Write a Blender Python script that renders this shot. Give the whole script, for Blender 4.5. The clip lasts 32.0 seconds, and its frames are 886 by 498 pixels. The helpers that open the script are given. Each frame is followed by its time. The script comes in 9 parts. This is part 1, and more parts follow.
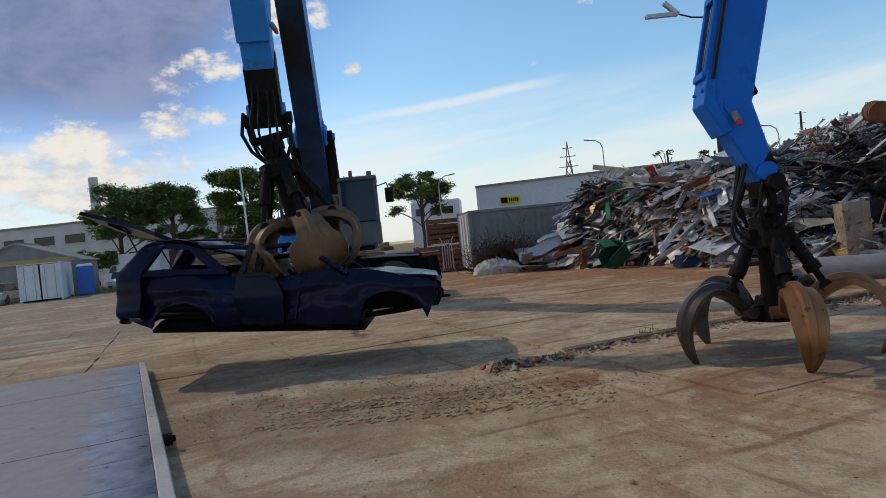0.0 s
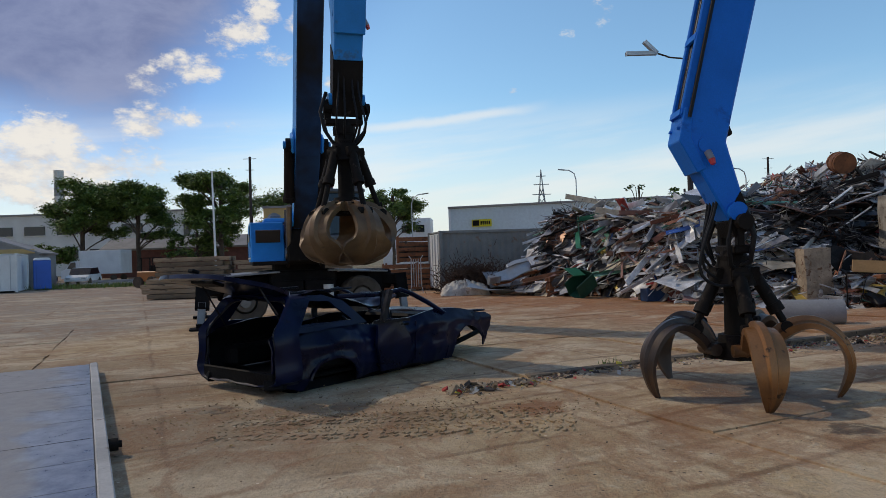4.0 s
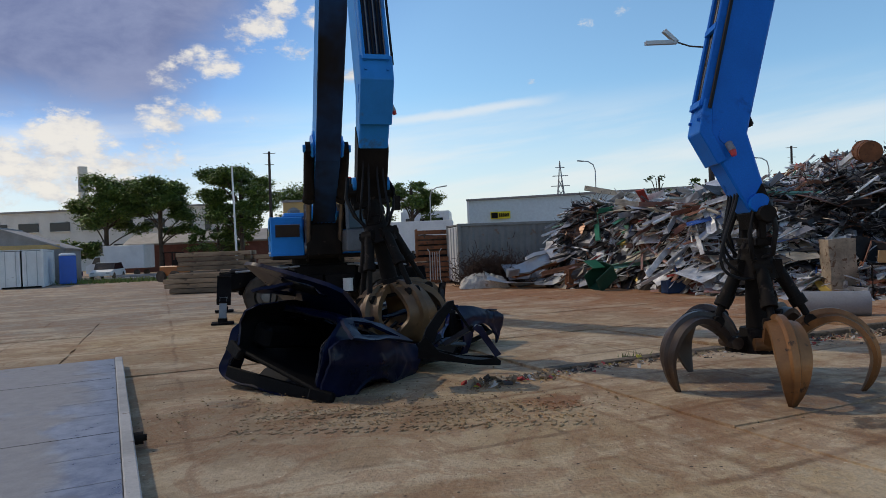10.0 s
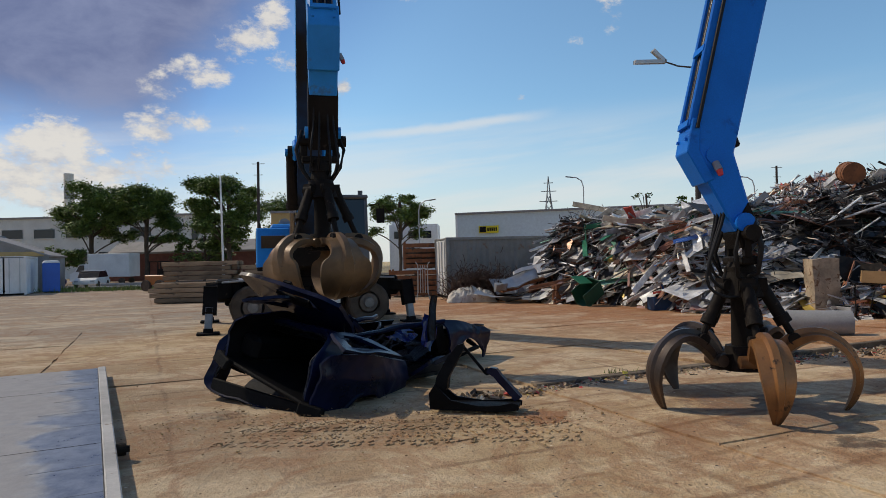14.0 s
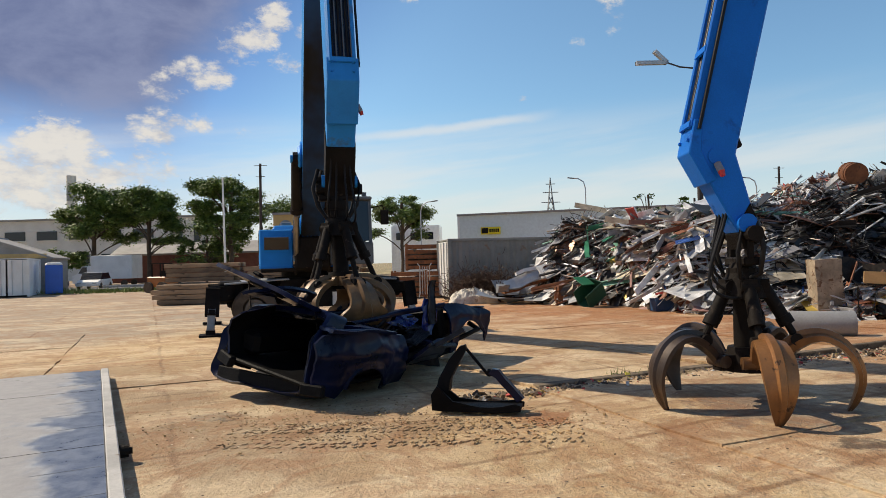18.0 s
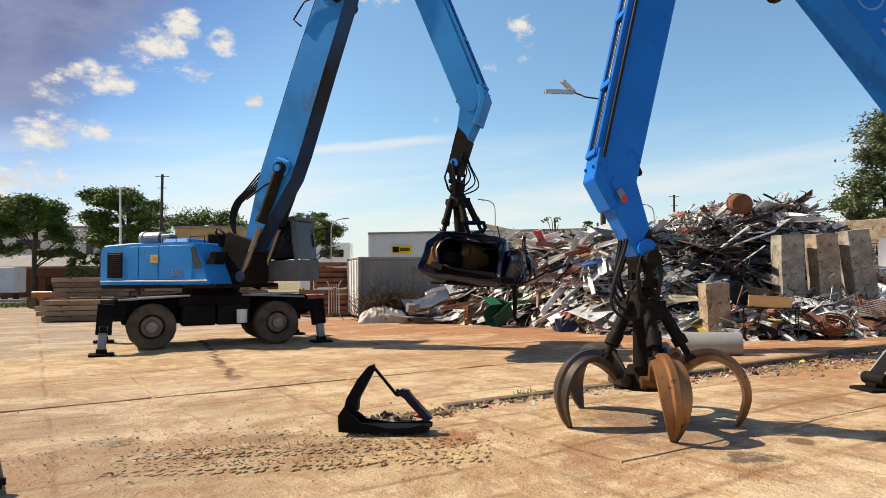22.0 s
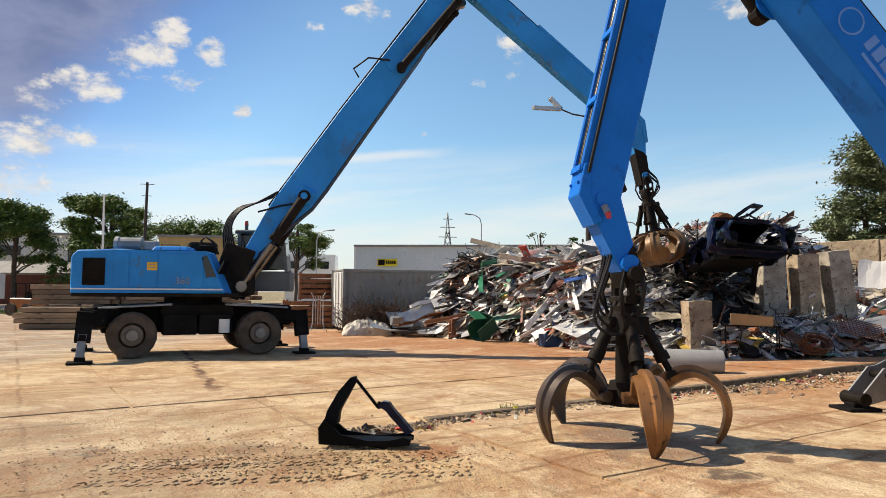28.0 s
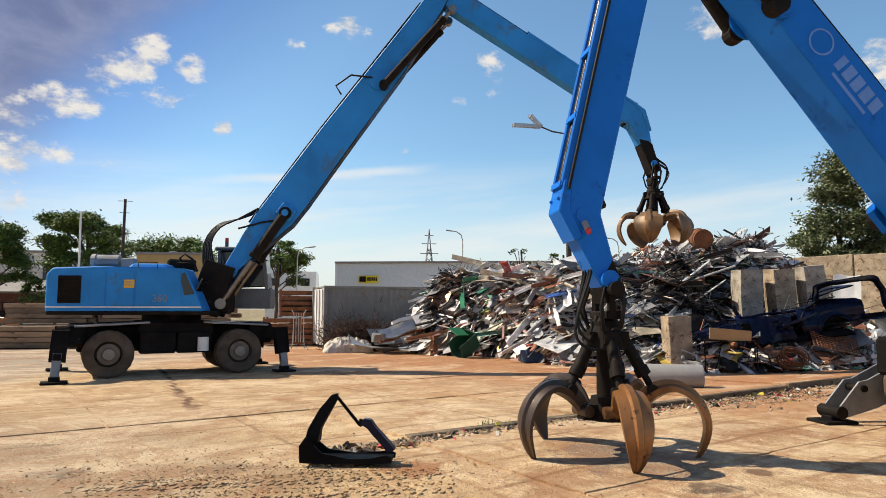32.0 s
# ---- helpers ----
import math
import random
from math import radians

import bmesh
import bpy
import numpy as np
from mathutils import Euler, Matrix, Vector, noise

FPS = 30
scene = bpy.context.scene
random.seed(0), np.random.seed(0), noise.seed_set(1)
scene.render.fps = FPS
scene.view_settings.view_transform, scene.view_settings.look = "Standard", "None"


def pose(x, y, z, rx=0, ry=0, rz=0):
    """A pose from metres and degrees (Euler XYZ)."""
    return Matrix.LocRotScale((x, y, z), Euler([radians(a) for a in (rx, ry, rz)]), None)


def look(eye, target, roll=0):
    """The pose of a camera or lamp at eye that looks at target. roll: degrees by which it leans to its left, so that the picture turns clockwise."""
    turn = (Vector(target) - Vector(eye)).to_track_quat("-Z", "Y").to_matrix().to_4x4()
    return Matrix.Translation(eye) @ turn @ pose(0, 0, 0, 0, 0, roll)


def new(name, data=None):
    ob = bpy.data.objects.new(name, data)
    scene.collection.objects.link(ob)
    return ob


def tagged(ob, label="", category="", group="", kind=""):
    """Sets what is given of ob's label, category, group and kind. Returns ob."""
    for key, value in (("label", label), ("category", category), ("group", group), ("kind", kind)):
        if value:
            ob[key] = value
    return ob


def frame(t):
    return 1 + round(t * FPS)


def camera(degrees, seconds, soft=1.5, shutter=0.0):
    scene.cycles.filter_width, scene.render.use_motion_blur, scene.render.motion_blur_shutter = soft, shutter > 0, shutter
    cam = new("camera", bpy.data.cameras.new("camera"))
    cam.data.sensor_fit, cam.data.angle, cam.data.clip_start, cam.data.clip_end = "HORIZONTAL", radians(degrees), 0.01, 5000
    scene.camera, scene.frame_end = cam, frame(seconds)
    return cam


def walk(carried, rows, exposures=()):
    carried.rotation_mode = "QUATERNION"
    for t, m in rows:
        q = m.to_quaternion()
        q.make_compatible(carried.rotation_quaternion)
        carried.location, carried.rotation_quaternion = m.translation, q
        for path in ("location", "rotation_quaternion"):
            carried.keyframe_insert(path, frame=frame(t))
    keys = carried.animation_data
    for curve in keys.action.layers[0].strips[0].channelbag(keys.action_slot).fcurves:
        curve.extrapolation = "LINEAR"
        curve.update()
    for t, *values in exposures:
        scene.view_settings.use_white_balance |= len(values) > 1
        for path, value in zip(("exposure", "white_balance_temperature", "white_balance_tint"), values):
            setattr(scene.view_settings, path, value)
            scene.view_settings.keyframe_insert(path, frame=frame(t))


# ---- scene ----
cam = camera(67.6, 32.0, soft=0.7)
PATH = [
    (0, (0.249, 0.024, 1.63), (0.082, 2.017, 1.592), -5.8),
    (0.5, (0.23, 0.078, 1.638), (0.247, 2.077, 1.684), -3.0),
    (1, (0.229, 0.1, 1.625), (0.303, 2.097, 1.693), -2.5),
    (1.5, (0.22, 0.07, 1.626), (0.167, 2.068, 1.686), -1.9),
    (2, (0.226, 0.077, 1.623), (0.156, 2.075, 1.655), -1.0),
    (2.5, (0.227, 0.067, 1.632), (0.129, 2.064, 1.676), -1.5),
    (3, (0.22, 0.066, 1.631), (0.121, 2.063, 1.665), -1.9),
    (3.5, (0.231, 0.082, 1.615), (0.155, 2.081, 1.626), -1.7),
    (5.5, (0.224, 0.075, 1.623), (0.159, 2.074, 1.657), -2.3),
    (6, (0.229, 0.065, 1.621), (0.174, 2.064, 1.641), -2.5),
    (6.5, (0.217, 0.061, 1.609), (0.118, 2.058, 1.542), -6.5),
    (7, (0.248, 0.07, 1.639), (0.205, 2.069, 1.662), -4.2),
    (7.5, (0.222, 0.054, 1.642), (0.166, 2.053, 1.66), -3.9),
    (8, (0.215, 0.048, 1.627), (0.102, 2.044, 1.597), -5.3),
    (8.5, (0.24, 0.074, 1.647), (0.152, 2.071, 1.601), -4.6),
    (9, (0.223, 0.07, 1.633), (0.087, 2.065, 1.619), -2.9),
    (9.5, (0.242, 0.07, 1.635), (0.099, 2.065, 1.611), -2.2),
    (10, (0.239, 0.072, 1.637), (0.111, 2.068, 1.631), -2.3),
    (10.5, (0.221, 0.074, 1.645), (0.102, 2.07, 1.617), -1.9),
    (11, (0.229, 0.084, 1.646), (0.177, 2.083, 1.643), -1.4),
    (11.5, (0.228, 0.063, 1.642), (0.154, 2.062, 1.652), -1.0),
    (12, (0.223, 0.059, 1.649), (0.148, 2.057, 1.662), -1.5),
    (12.5, (0.227, 0.053, 1.649), (0.151, 2.051, 1.684), -1.3),
    (13, (0.241, 0.061, 1.648), (0.171, 2.06, 1.687), -1.3),
    (13.5, (0.234, 0.061, 1.639), (0.166, 2.06, 1.67), -1.2),
    (14, (0.227, 0.055, 1.644), (0.137, 2.053, 1.677), -1.4),
    (14.5, (0.236, 0.063, 1.64), (0.163, 2.062, 1.664), -1.4),
    (16.5, (0.231, 0.053, 1.645), (0.139, 2.05, 1.679), -1.5),
    (17, (0.227, 0.059, 1.641), (0.133, 2.056, 1.676), -1.6),
    (17.5, (0.232, 0.056, 1.649), (0.137, 2.053, 1.681), -1.6),
    (18, (0.228, 0.051, 1.645), (0.132, 2.048, 1.682), -1.5),
    (18.5, (0.229, 0.049, 1.641), (0.141, 2.046, 1.685), -1.4),
    (19, (0.231, 0.061, 1.646), (0.161, 2.06, 1.685), -1.5),
    (19.5, (0.243, 0.072, 1.647), (0.24, 2.071, 1.706), -1.2),
    (20, (0.227, 0.074, 1.646), (0.271, 2.072, 1.717), -1.0),
    (20.5, (0.229, 0.066, 1.645), (0.286, 2.064, 1.713), -0.9),
    (21, (0.232, 0.08, 1.638), (0.306, 2.078, 1.712), -0.4),
    (21.5, (0.228, 0.077, 1.636), (0.336, 2.073, 1.699), -0.9),
    (22, (0.223, 0.078, 1.647), (0.397, 2.069, 1.736), -0.6),
    (22.5, (0.229, 0.082, 1.64), (0.459, 2.066, 1.743), -0.2),
    (23, (0.228, 0.086, 1.636), (0.453, 2.07, 1.735), 0.1),
    (23.5, (0.226, 0.093, 1.633), (0.463, 2.076, 1.726), 0.1),
    (24, (0.226, 0.087, 1.635), (0.436, 2.073, 1.732), 0.2),
    (24.5, (0.232, 0.087, 1.638), (0.487, 2.069, 1.728), 0.1),
    (26.5, (0.24, 0.088, 1.622), (0.471, 2.073, 1.708), 0.3),
    (27, (0.239, 0.083, 1.636), (0.437, 2.072, 1.72), -0.1),
    (27.5, (0.229, 0.084, 1.631), (0.442, 2.068, 1.754), 0.4),
    (28, (0.237, 0.081, 1.629), (0.453, 2.065, 1.76), 0.4),
    (28.5, (0.239, 0.082, 1.628), (0.448, 2.067, 1.759), 0.4),
    (29, (0.253, 0.09, 1.628), (0.5, 2.07, 1.767), 0.0),
    (29.5, (0.246, 0.086, 1.624), (0.523, 2.061, 1.779), -0.0),
    (30, (0.249, 0.067, 1.623), (0.519, 2.041, 1.792), -0.0),
    (30.5, (0.247, 0.07, 1.625), (0.521, 2.042, 1.809), -0.1),
    (31, (0.249, 0.074, 1.621), (0.531, 2.045, 1.806), -0.0),
    (31.5, (0.248, 0.06, 1.625), (0.524, 2.032, 1.809), 0.1),
    (32, (0.234, 0.065, 1.623), (0.505, 2.038, 1.804), 0.1),
]
walk(cam, [(t, look(eye, target, roll)) for t, eye, target, roll in PATH],
     exposures=[(0, 0.40, 7350, 10), (9, 0.38, 7250, 10), (12, 0.38, 7150, 10), (14, 0.18, 7200, 10), (17.5, 0.24, 7300, 10), (18.9, 0.25, 7450, 10), (20, 0.46, 7500, 10), (32, 0.42, 7350, 10)])

# ---- world, sun and the cloud-dimmed light ----
SUN_FROM = Vector((-0.85, 0.30, 0.92)).normalized()
sun = new("sun", bpy.data.lights.new("sun", "SUN"))
sun.data.energy, sun.data.angle, sun.data.color = 4.6, radians(0.6), (1.0, 0.93, 0.82)
sun.matrix_world = look((0, 0, 60), Vector((0, 0, 60)) - SUN_FROM)


class Net:
    """Short hand for a node tree."""

    def __init__(self, tree):
        self.tree = tree
        tree.nodes.clear()

    def node(self, kind, **inputs):
        n = self.tree.nodes.new(kind)
        for key, value in inputs.items():
            self.put(n.inputs[key.replace("_", " ")], value)
        return n

    def put(self, socket, value):
        if isinstance(value, bpy.types.NodeSocket):
            self.tree.links.new(value, socket)
        else:
            socket.default_value = value

    def math(self, op, a, b=0.0, c=0.0, clamp=False):
        n = self.tree.nodes.new("ShaderNodeMath")
        n.operation, n.use_clamp = op, clamp
        for socket, value in zip(n.inputs, (a, b, c)):
            self.put(socket, value)
        return n.outputs[0]

    def step(self, value, low, high):
        n = self.tree.nodes.new("ShaderNodeMapRange")
        n.interpolation_type = "SMOOTHSTEP"
        for socket, v in zip(n.inputs, (value, low, high, 0.0, 1.0)):
            self.put(socket, v)
        return n.outputs[0]

    def mix(self, factor, a, b, blend="MIX"):
        n = self.tree.nodes.new("ShaderNodeMix")
        n.data_type, n.blend_type = "RGBA", blend
        for i, v in ((0, factor), (6, a), (7, b)):
            self.put(n.inputs[i], v if isinstance(v, bpy.types.NodeSocket) or i == 0 else (*v[:3], 1.0))
        return n.outputs[2]

    def noise(self, vector, scale, detail=4.0, rough=0.55, warp=0.0):
        n = self.node("ShaderNodeTexNoise", Scale=scale, Detail=detail, Roughness=rough, Distortion=warp)
        if vector is not None:
            self.put(n.inputs["Vector"], vector)
        return n.outputs["Fac"]


def make_sky():
    world = bpy.data.worlds.new("sky")
    scene.world = world
    world.use_nodes = True
    net = Net(world.node_tree)
    sky = net.node("ShaderNodeTexSky")
    sky.sky_type, sky.sun_disc = "NISHITA", False
    sky.sun_elevation, sky.sun_rotation = math.asin(SUN_FROM.z), math.atan2(SUN_FROM.x, SUN_FROM.y)
    sky.air_density, sky.dust_density, sky.ozone_density = 1.0, 0.6, 2.5
    way = net.node("ShaderNodeTexCoord").outputs["Generated"]
    part_ = net.node("ShaderNodeSeparateXYZ", Vector=way)
    x, y, z = part_.outputs
    az = net.math("MULTIPLY", net.math("ARCTAN2", x, y), 57.2958)
    el = net.math("MULTIPLY", net.math("ARCSINE", z), 57.2958)
    plane = net.node("ShaderNodeCombineXYZ", X=net.math("DIVIDE", az, 10.0), Y=net.math("DIVIDE", el, 6.0), Z=0.0).outputs[0]
    n1 = net.noise(plane, 1.5, 7, 0.6, 0.3)
    n2 = net.noise(plane, 4.2, 6, 0.62)
    n3 = net.noise(plane, 2.6, 8, 0.66, 0.15)
    ragged = net.math("MULTIPLY", net.math("SUBTRACT", n1, 0.5), 13.0)
    # a wide dark bank, its lower and inner edges torn
    inner = net.math("SUBTRACT", net.math("ADD", -22.8, net.math("MULTIPLY", net.math("SUBTRACT", el, 14.0), 0.85)), az)
    lower = net.math("MULTIPLY", net.math("SUBTRACT", el, 10.6), 1.5)
    bank_edge = net.math("ADD", net.math("MINIMUM", inner, lower), net.math("MULTIPLY", ragged, 0.5))
    bank = net.step(bank_edge, -3.0, 6.0)
    # heaped white clouds: (azimuth, elevation, half width, half height, density)
    field = -4.0
    for a_, e_, wide_, high_, dense_ in ((-19.2, 18.2, 3.2, 2.1, 1.0), (-16.6, 20.3, 2.0, 1.5, 0.8), (-13.7, 18.9, 1.3, 1.9, 0.9), (-15.9, 16.7, 2.2, 1.0, 0.85), (-22.3, 15.6, 2.3, 1.3, 1.0),
                                         (-25.5, 13.5, 2.0, 1.8, 0.9), (-26.7, 10.9, 2.2, 1.3, 1.0), (-23.5, 11.7, 2.2, 1.1, 0.95), (-11.0, 14.9, 0.9, 1.3, 0.75), (-5.0, 21.6, 1.1, 0.8, 0.55), (12.1, 20.2, 1.4, 2.0, 0.75), (9.3, 17.7, 0.9, 0.7, 0.5),
                                         (-1.0, 23.4, 2.6, 1.0, 0.95), (31.5, 22.6, 2.4, 2.0, 0.9), (-25.0, 7.8, 1.6, 0.9, 0.6), (-20.0, 11.0, 1.7, 1.0, 0.45), (-34.0, 7.5, 8.5, 3.6, 1.25), (4.5, 13.6, 0.8, 0.5, 0.45), (20.0, 28.0, 5.0, 2.2, 0.9), (-8.0, 31.0, 5.0, 2.6, 0.9), (44.0, 17.0, 5.0, 2.4, 0.9)):
        dx = net.math("DIVIDE", net.math("SUBTRACT", az, a_), wide_)
        dy = net.math("DIVIDE", net.math("SUBTRACT", el, e_), high_)
        near = net.math("SUBTRACT", dense_, net.math("ADD", net.math("MULTIPLY", dx, dx), net.math("MULTIPLY", dy, dy)))
        field = net.math("MAXIMUM", field, near)
    body = net.math("ADD", field, net.math("ADD", net.math("MULTIPLY", net.math("SUBTRACT", n3, 0.5), 5.5), net.math("MULTIPLY", net.math("SUBTRACT", n2, 0.5), 1.6)))
    rim = net.math("MULTIPLY", net.step(body, 0.1, 1.2), net.step(net.math("ADD", field, 2.2), 0.0, 1.4))
    # thin streaks and haze near the horizon
    thin = net.node("ShaderNodeCombineXYZ", X=net.math("DIVIDE", az, 26.0), Y=net.math("SUBTRACT", net.math("DIVIDE", el, 3.2), net.math("DIVIDE", az, 34.0)), Z=2.0).outputs[0]
    streak = net.math("MULTIPLY", net.step(net.noise(thin, 1.3, 5, 0.55), 0.38, 0.66), net.math("SUBTRACT", 1.0, net.step(el, 7.5, 13.5)))
    # one long drawn-out streak
    off = net.math("SUBTRACT", net.math("SUBTRACT", el, 11.55), net.math("ADD", net.math("MULTIPLY", az, 0.095), net.math("MULTIPLY", net.math("SUBTRACT", n1, 0.5), 0.9)))
    run = net.math("MULTIPLY", net.step(az, -17.0, -5.0), net.math("SUBTRACT", 1.0, net.step(az, 2.0, 8.5)))
    trail = net.math("MULTIPLY", net.math("SUBTRACT", 1.0, net.step(net.math("ABSOLUTE", off), 0.05, net.math("ADD", 0.35, net.math("MULTIPLY", n2, 0.5)))), run)
    haze = net.math("SUBTRACT", 1.0, net.step(el, -1.0, 14.0))
    col = net.mix(1.0, sky.outputs[0], (0.094, 0.125, 0.138), "MULTIPLY")
    veil = net.math("MULTIPLY", net.step(net.math("MINIMUM", inner, net.math("ADD", lower, 4.0)), -16.0, 4.0), 0.75)
    col = net.mix(veil, col, net.mix(1.0, col, (0.38, 0.45, 0.68), "MULTIPLY"))
    col = net.mix(net.math("MULTIPLY", haze, 0.80), col, (0.58, 0.62, 0.68))
    col = net.mix(net.math("MULTIPLY", streak, 0.50), col, (0.63, 0.67, 0.72))
    col = net.mix(net.math("MULTIPLY", trail, 0.55), col, (0.64, 0.67, 0.71))
    col = net.mix(net.math("MULTIPLY", bank, 0.92), col, net.mix(net.step(n1, 0.3, 0.7), (0.115, 0.145, 0.285), (0.20, 0.24, 0.40)))
    col = net.mix(net.math("MULTIPLY", rim, 0.92), col, net.mix(net.step(net.math("ADD", n2, net.math("MULTIPLY", body, 0.12)), 0.35, 0.75), (0.40, 0.43, 0.51), (0.63, 0.635, 0.64)))
    back = net.node("ShaderNodeBackground", Color=col, Strength=1.0)
    out = net.node("ShaderNodeOutputWorld")
    net.tree.links.new(back.outputs[0], out.inputs[0])


make_sky()


# ---- materials ----
def mat(name, col, rough=0.6, metal=0.0, vary=0.25, size=0.8, grain=40.0, bump=0.15, worn=None, worn_at=0.56, spread=0.0, islands=None, second=None, coat=0.0, gloss=0.5):
    """A procedural surface: broad stains, fine grain, relief, an optional second colour where it is worn, and shades per piece."""
    m = bpy.data.materials.new(name)
    m.use_nodes = True
    net = Net(m.node_tree)
    where = net.node("ShaderNodeTexCoord").outputs["Object"]
    broad = net.noise(where, 1.0 / size, 5, 0.6, 0.2)
    fine = net.noise(where, grain, 3, 0.6)
    if islands:
        ramp = net.node("ShaderNodeValToRGB")
        ramp.color_ramp.interpolation = "CONSTANT"
        key = net.node("ShaderNodeNewGeometry").outputs["Random Per Island"] if spread == 0 else net.node("ShaderNodeObjectInfo").outputs["Random"]
        net.put(ramp.inputs[0], key)
        while len(ramp.color_ramp.elements) < len(islands):
            ramp.color_ramp.elements.new(1.0)
        at = 0.0
        for e, (share, c) in zip(ramp.color_ramp.elements, islands):
            e.position, e.color = at, (*c, 1.0)
            at += share
        base = ramp.outputs[0]
    else:
        base = net.node("ShaderNodeRGB").outputs[0]
        base.default_value = (*col, 1.0)
    lo, hi = 1.0 - vary, 1.0 + vary
    c = net.mix(1.0, base, net.mix(net.step(broad, 0.3, 0.7), (lo, lo, lo), (hi, hi, hi)), "MULTIPLY")
    c = net.mix(0.5, c, net.mix(1.0, c, net.mix(fine, (0.6, 0.6, 0.6), (1.35, 1.35, 1.35)), "MULTIPLY"))
    if second:
        c = net.mix(net.step(net.noise(where, 0.35 / size, 4, 0.6), 0.42, 0.62), c, second)
    if spread and not islands:
        r = net.node("ShaderNodeObjectInfo").outputs["Random"]
        c = net.mix(1.0, c, net.mix(r, (1 - spread,) * 3, (1 + spread,) * 3), "MULTIPLY")
    roughness = net.math("ADD", rough - 0.12, net.math("MULTIPLY", broad, 0.24), clamp=True)
    if worn:
        w = net.step(net.noise(where, 2.3 / size, 8, 0.65, 0.4), worn_at, worn_at + 0.07)
        c = net.mix(w, c, worn)
        roughness = net.math("MAXIMUM", roughness, net.math("MULTIPLY", w, 0.8))
    shader = net.node("ShaderNodeBsdfPrincipled", Base_Color=c, Roughness=roughness, Metallic=metal)
    shader.inputs["Specular IOR Level"].default_value = gloss
    if coat:
        shader.inputs["Coat Weight"].default_value = coat
    relief = net.node("ShaderNodeBump", Strength=min(1.0, bump * 2), Distance=0.02, Height=net.math("ADD", net.math("MULTIPLY", fine, 0.5), broad))
    net.tree.links.new(relief.outputs[0], shader.inputs["Normal"])
    out = net.node("ShaderNodeOutputMaterial")
    net.tree.links.new(shader.outputs[0], out.inputs[0])
    return m


RUST = (0.16, 0.065, 0.03)
M_BLUE = mat("faded blue machine paint", (0.012, 0.235, 0.62), 0.48, 0, 0.16, 1.5, 60, 0.05, worn=(0.05, 0.18, 0.38), worn_at=0.60, gloss=0.22)
M_BLUE_NEW = mat("fresh blue machine paint", (0.0, 0.150, 0.60), 0.45, 0, 0.12, 1.2, 60, 0.03, worn=(0.005, 0.10, 0.42), worn_at=0.62, gloss=0.14)
# blue darkened for the boom's shaded underside, with grease smears
M_BLUE_DARK = mat("shade-dark, grease-smeared blue steel", (0.014, 0.048, 0.12), 0.6, 0, 0.4, 1.0, 50, 0.1, second=(0.016, 0.015, 0.014), worn=(0.05, 0.03, 0.02), worn_at=0.66, gloss=0.15)
M_BLACK = mat("greasy black steel", (0.013, 0.010, 0.008), 0.65, 0.0, 0.4, 0.4, 50, 0.25, worn=(0.045, 0.032, 0.025), worn_at=0.63, gloss=0.12)
M_CHASSIS = mat("dirty black chassis", (0.010, 0.009, 0.009), 0.75, 0.0, 0.4, 0.5, 40, 0.25, worn=(0.05, 0.04, 0.03), worn_at=0.63, gloss=0.08)
M_TYRE = mat("dusty tyre rubber", (0.090, 0.070, 0.054), 0.9, 0, 0.25, 0.3, 50, 0.2, gloss=0.15)
M_RIM = mat("dusty wheel rim", (0.15, 0.12, 0.095), 0.7, 0.1, 0.25, 0.3, 50, 0.2)
M_HUB = mat("grey hub steel", (0.22, 0.21, 0.20), 0.5, 0.5, 0.2, 0.2, 60, 0.1)
M_CHROME = mat("oily piston rod", (0.22, 0.20, 0.18), 0.3, 0.9, 0.2, 0.4, 50, 0.05)
M_TINE = mat("scuffed rusty tine steel", (0.17, 0.094, 0.040), 0.46, 0.15, 0.35, 0.5, 45, 0.12, second=(0.105, 0.064, 0.034), worn=(0.07, 0.045, 0.03), worn_at=0.64)
M_TINE_RUST = mat("orange-rust tine steel", (0.27, 0.12, 0.04), 0.36, 0.3, 0.35, 0.5, 45, 0.15, second=(0.12, 0.062, 0.03), worn=(0.06, 0.035, 0.022), worn_at=0.62)
M_TINE_DARK = mat("dark worn tine steel", (0.060, 0.044, 0.036), 0.38, 0.4, 0.35, 0.6, 45, 0.12, second=(0.12, 0.07, 0.04))
M_HOSE = mat("black rubber hose", (0.012, 0.012, 0.013), 0.5, 0, 0.2, 0.3, 60, 0.1, gloss=0.2)
M_GLASS_DARK = mat("dark tinted window", (0.012, 0.016, 0.022), 0.12, 0.0, 0.1, 2.0, 20, 0.0)
M_CAB = mat("grimy cab steel", (0.10, 0.11, 0.12), 0.55, 0.2, 0.25, 0.6, 40, 0.1)
M_GREY = mat("grey steel", (0.25, 0.26, 0.27), 0.5, 0.4, 0.25, 0.6, 40, 0.1)
M_YELLOW = mat("yellow sticker", (0.75, 0.42, 0.03), 0.5, 0, 0.1, 0.5, 60, 0.0)
M_RED = mat("red lamp glass", (0.62, 0.04, 0.03), 0.3, 0, 0.1, 0.5, 60, 0.0)
M_WHITE = mat("weathered white paint", (0.72, 0.72, 0.70), 0.55, 0, 0.08, 1.2, 30, 0.05, worn=(0.48, 0.44, 0.38), worn_at=0.66)
M_CAR = mat("scratched dark blue car paint", (0.0024, 0.0058, 0.026), 0.30, 0.0, 0.4, 0.5, 40, 0.03, worn=(0.008, 0.010, 0.02), worn_at=0.62, coat=0.12, gloss=0.14)
M_CARBLUE = mat("bright blue torn car paint", (0.008, 0.022, 0.13), 0.22, 0.0, 0.3, 0.3, 40, 0.05, worn=(0.10, 0.11, 0.13), worn_at=0.66, coat=0.2)
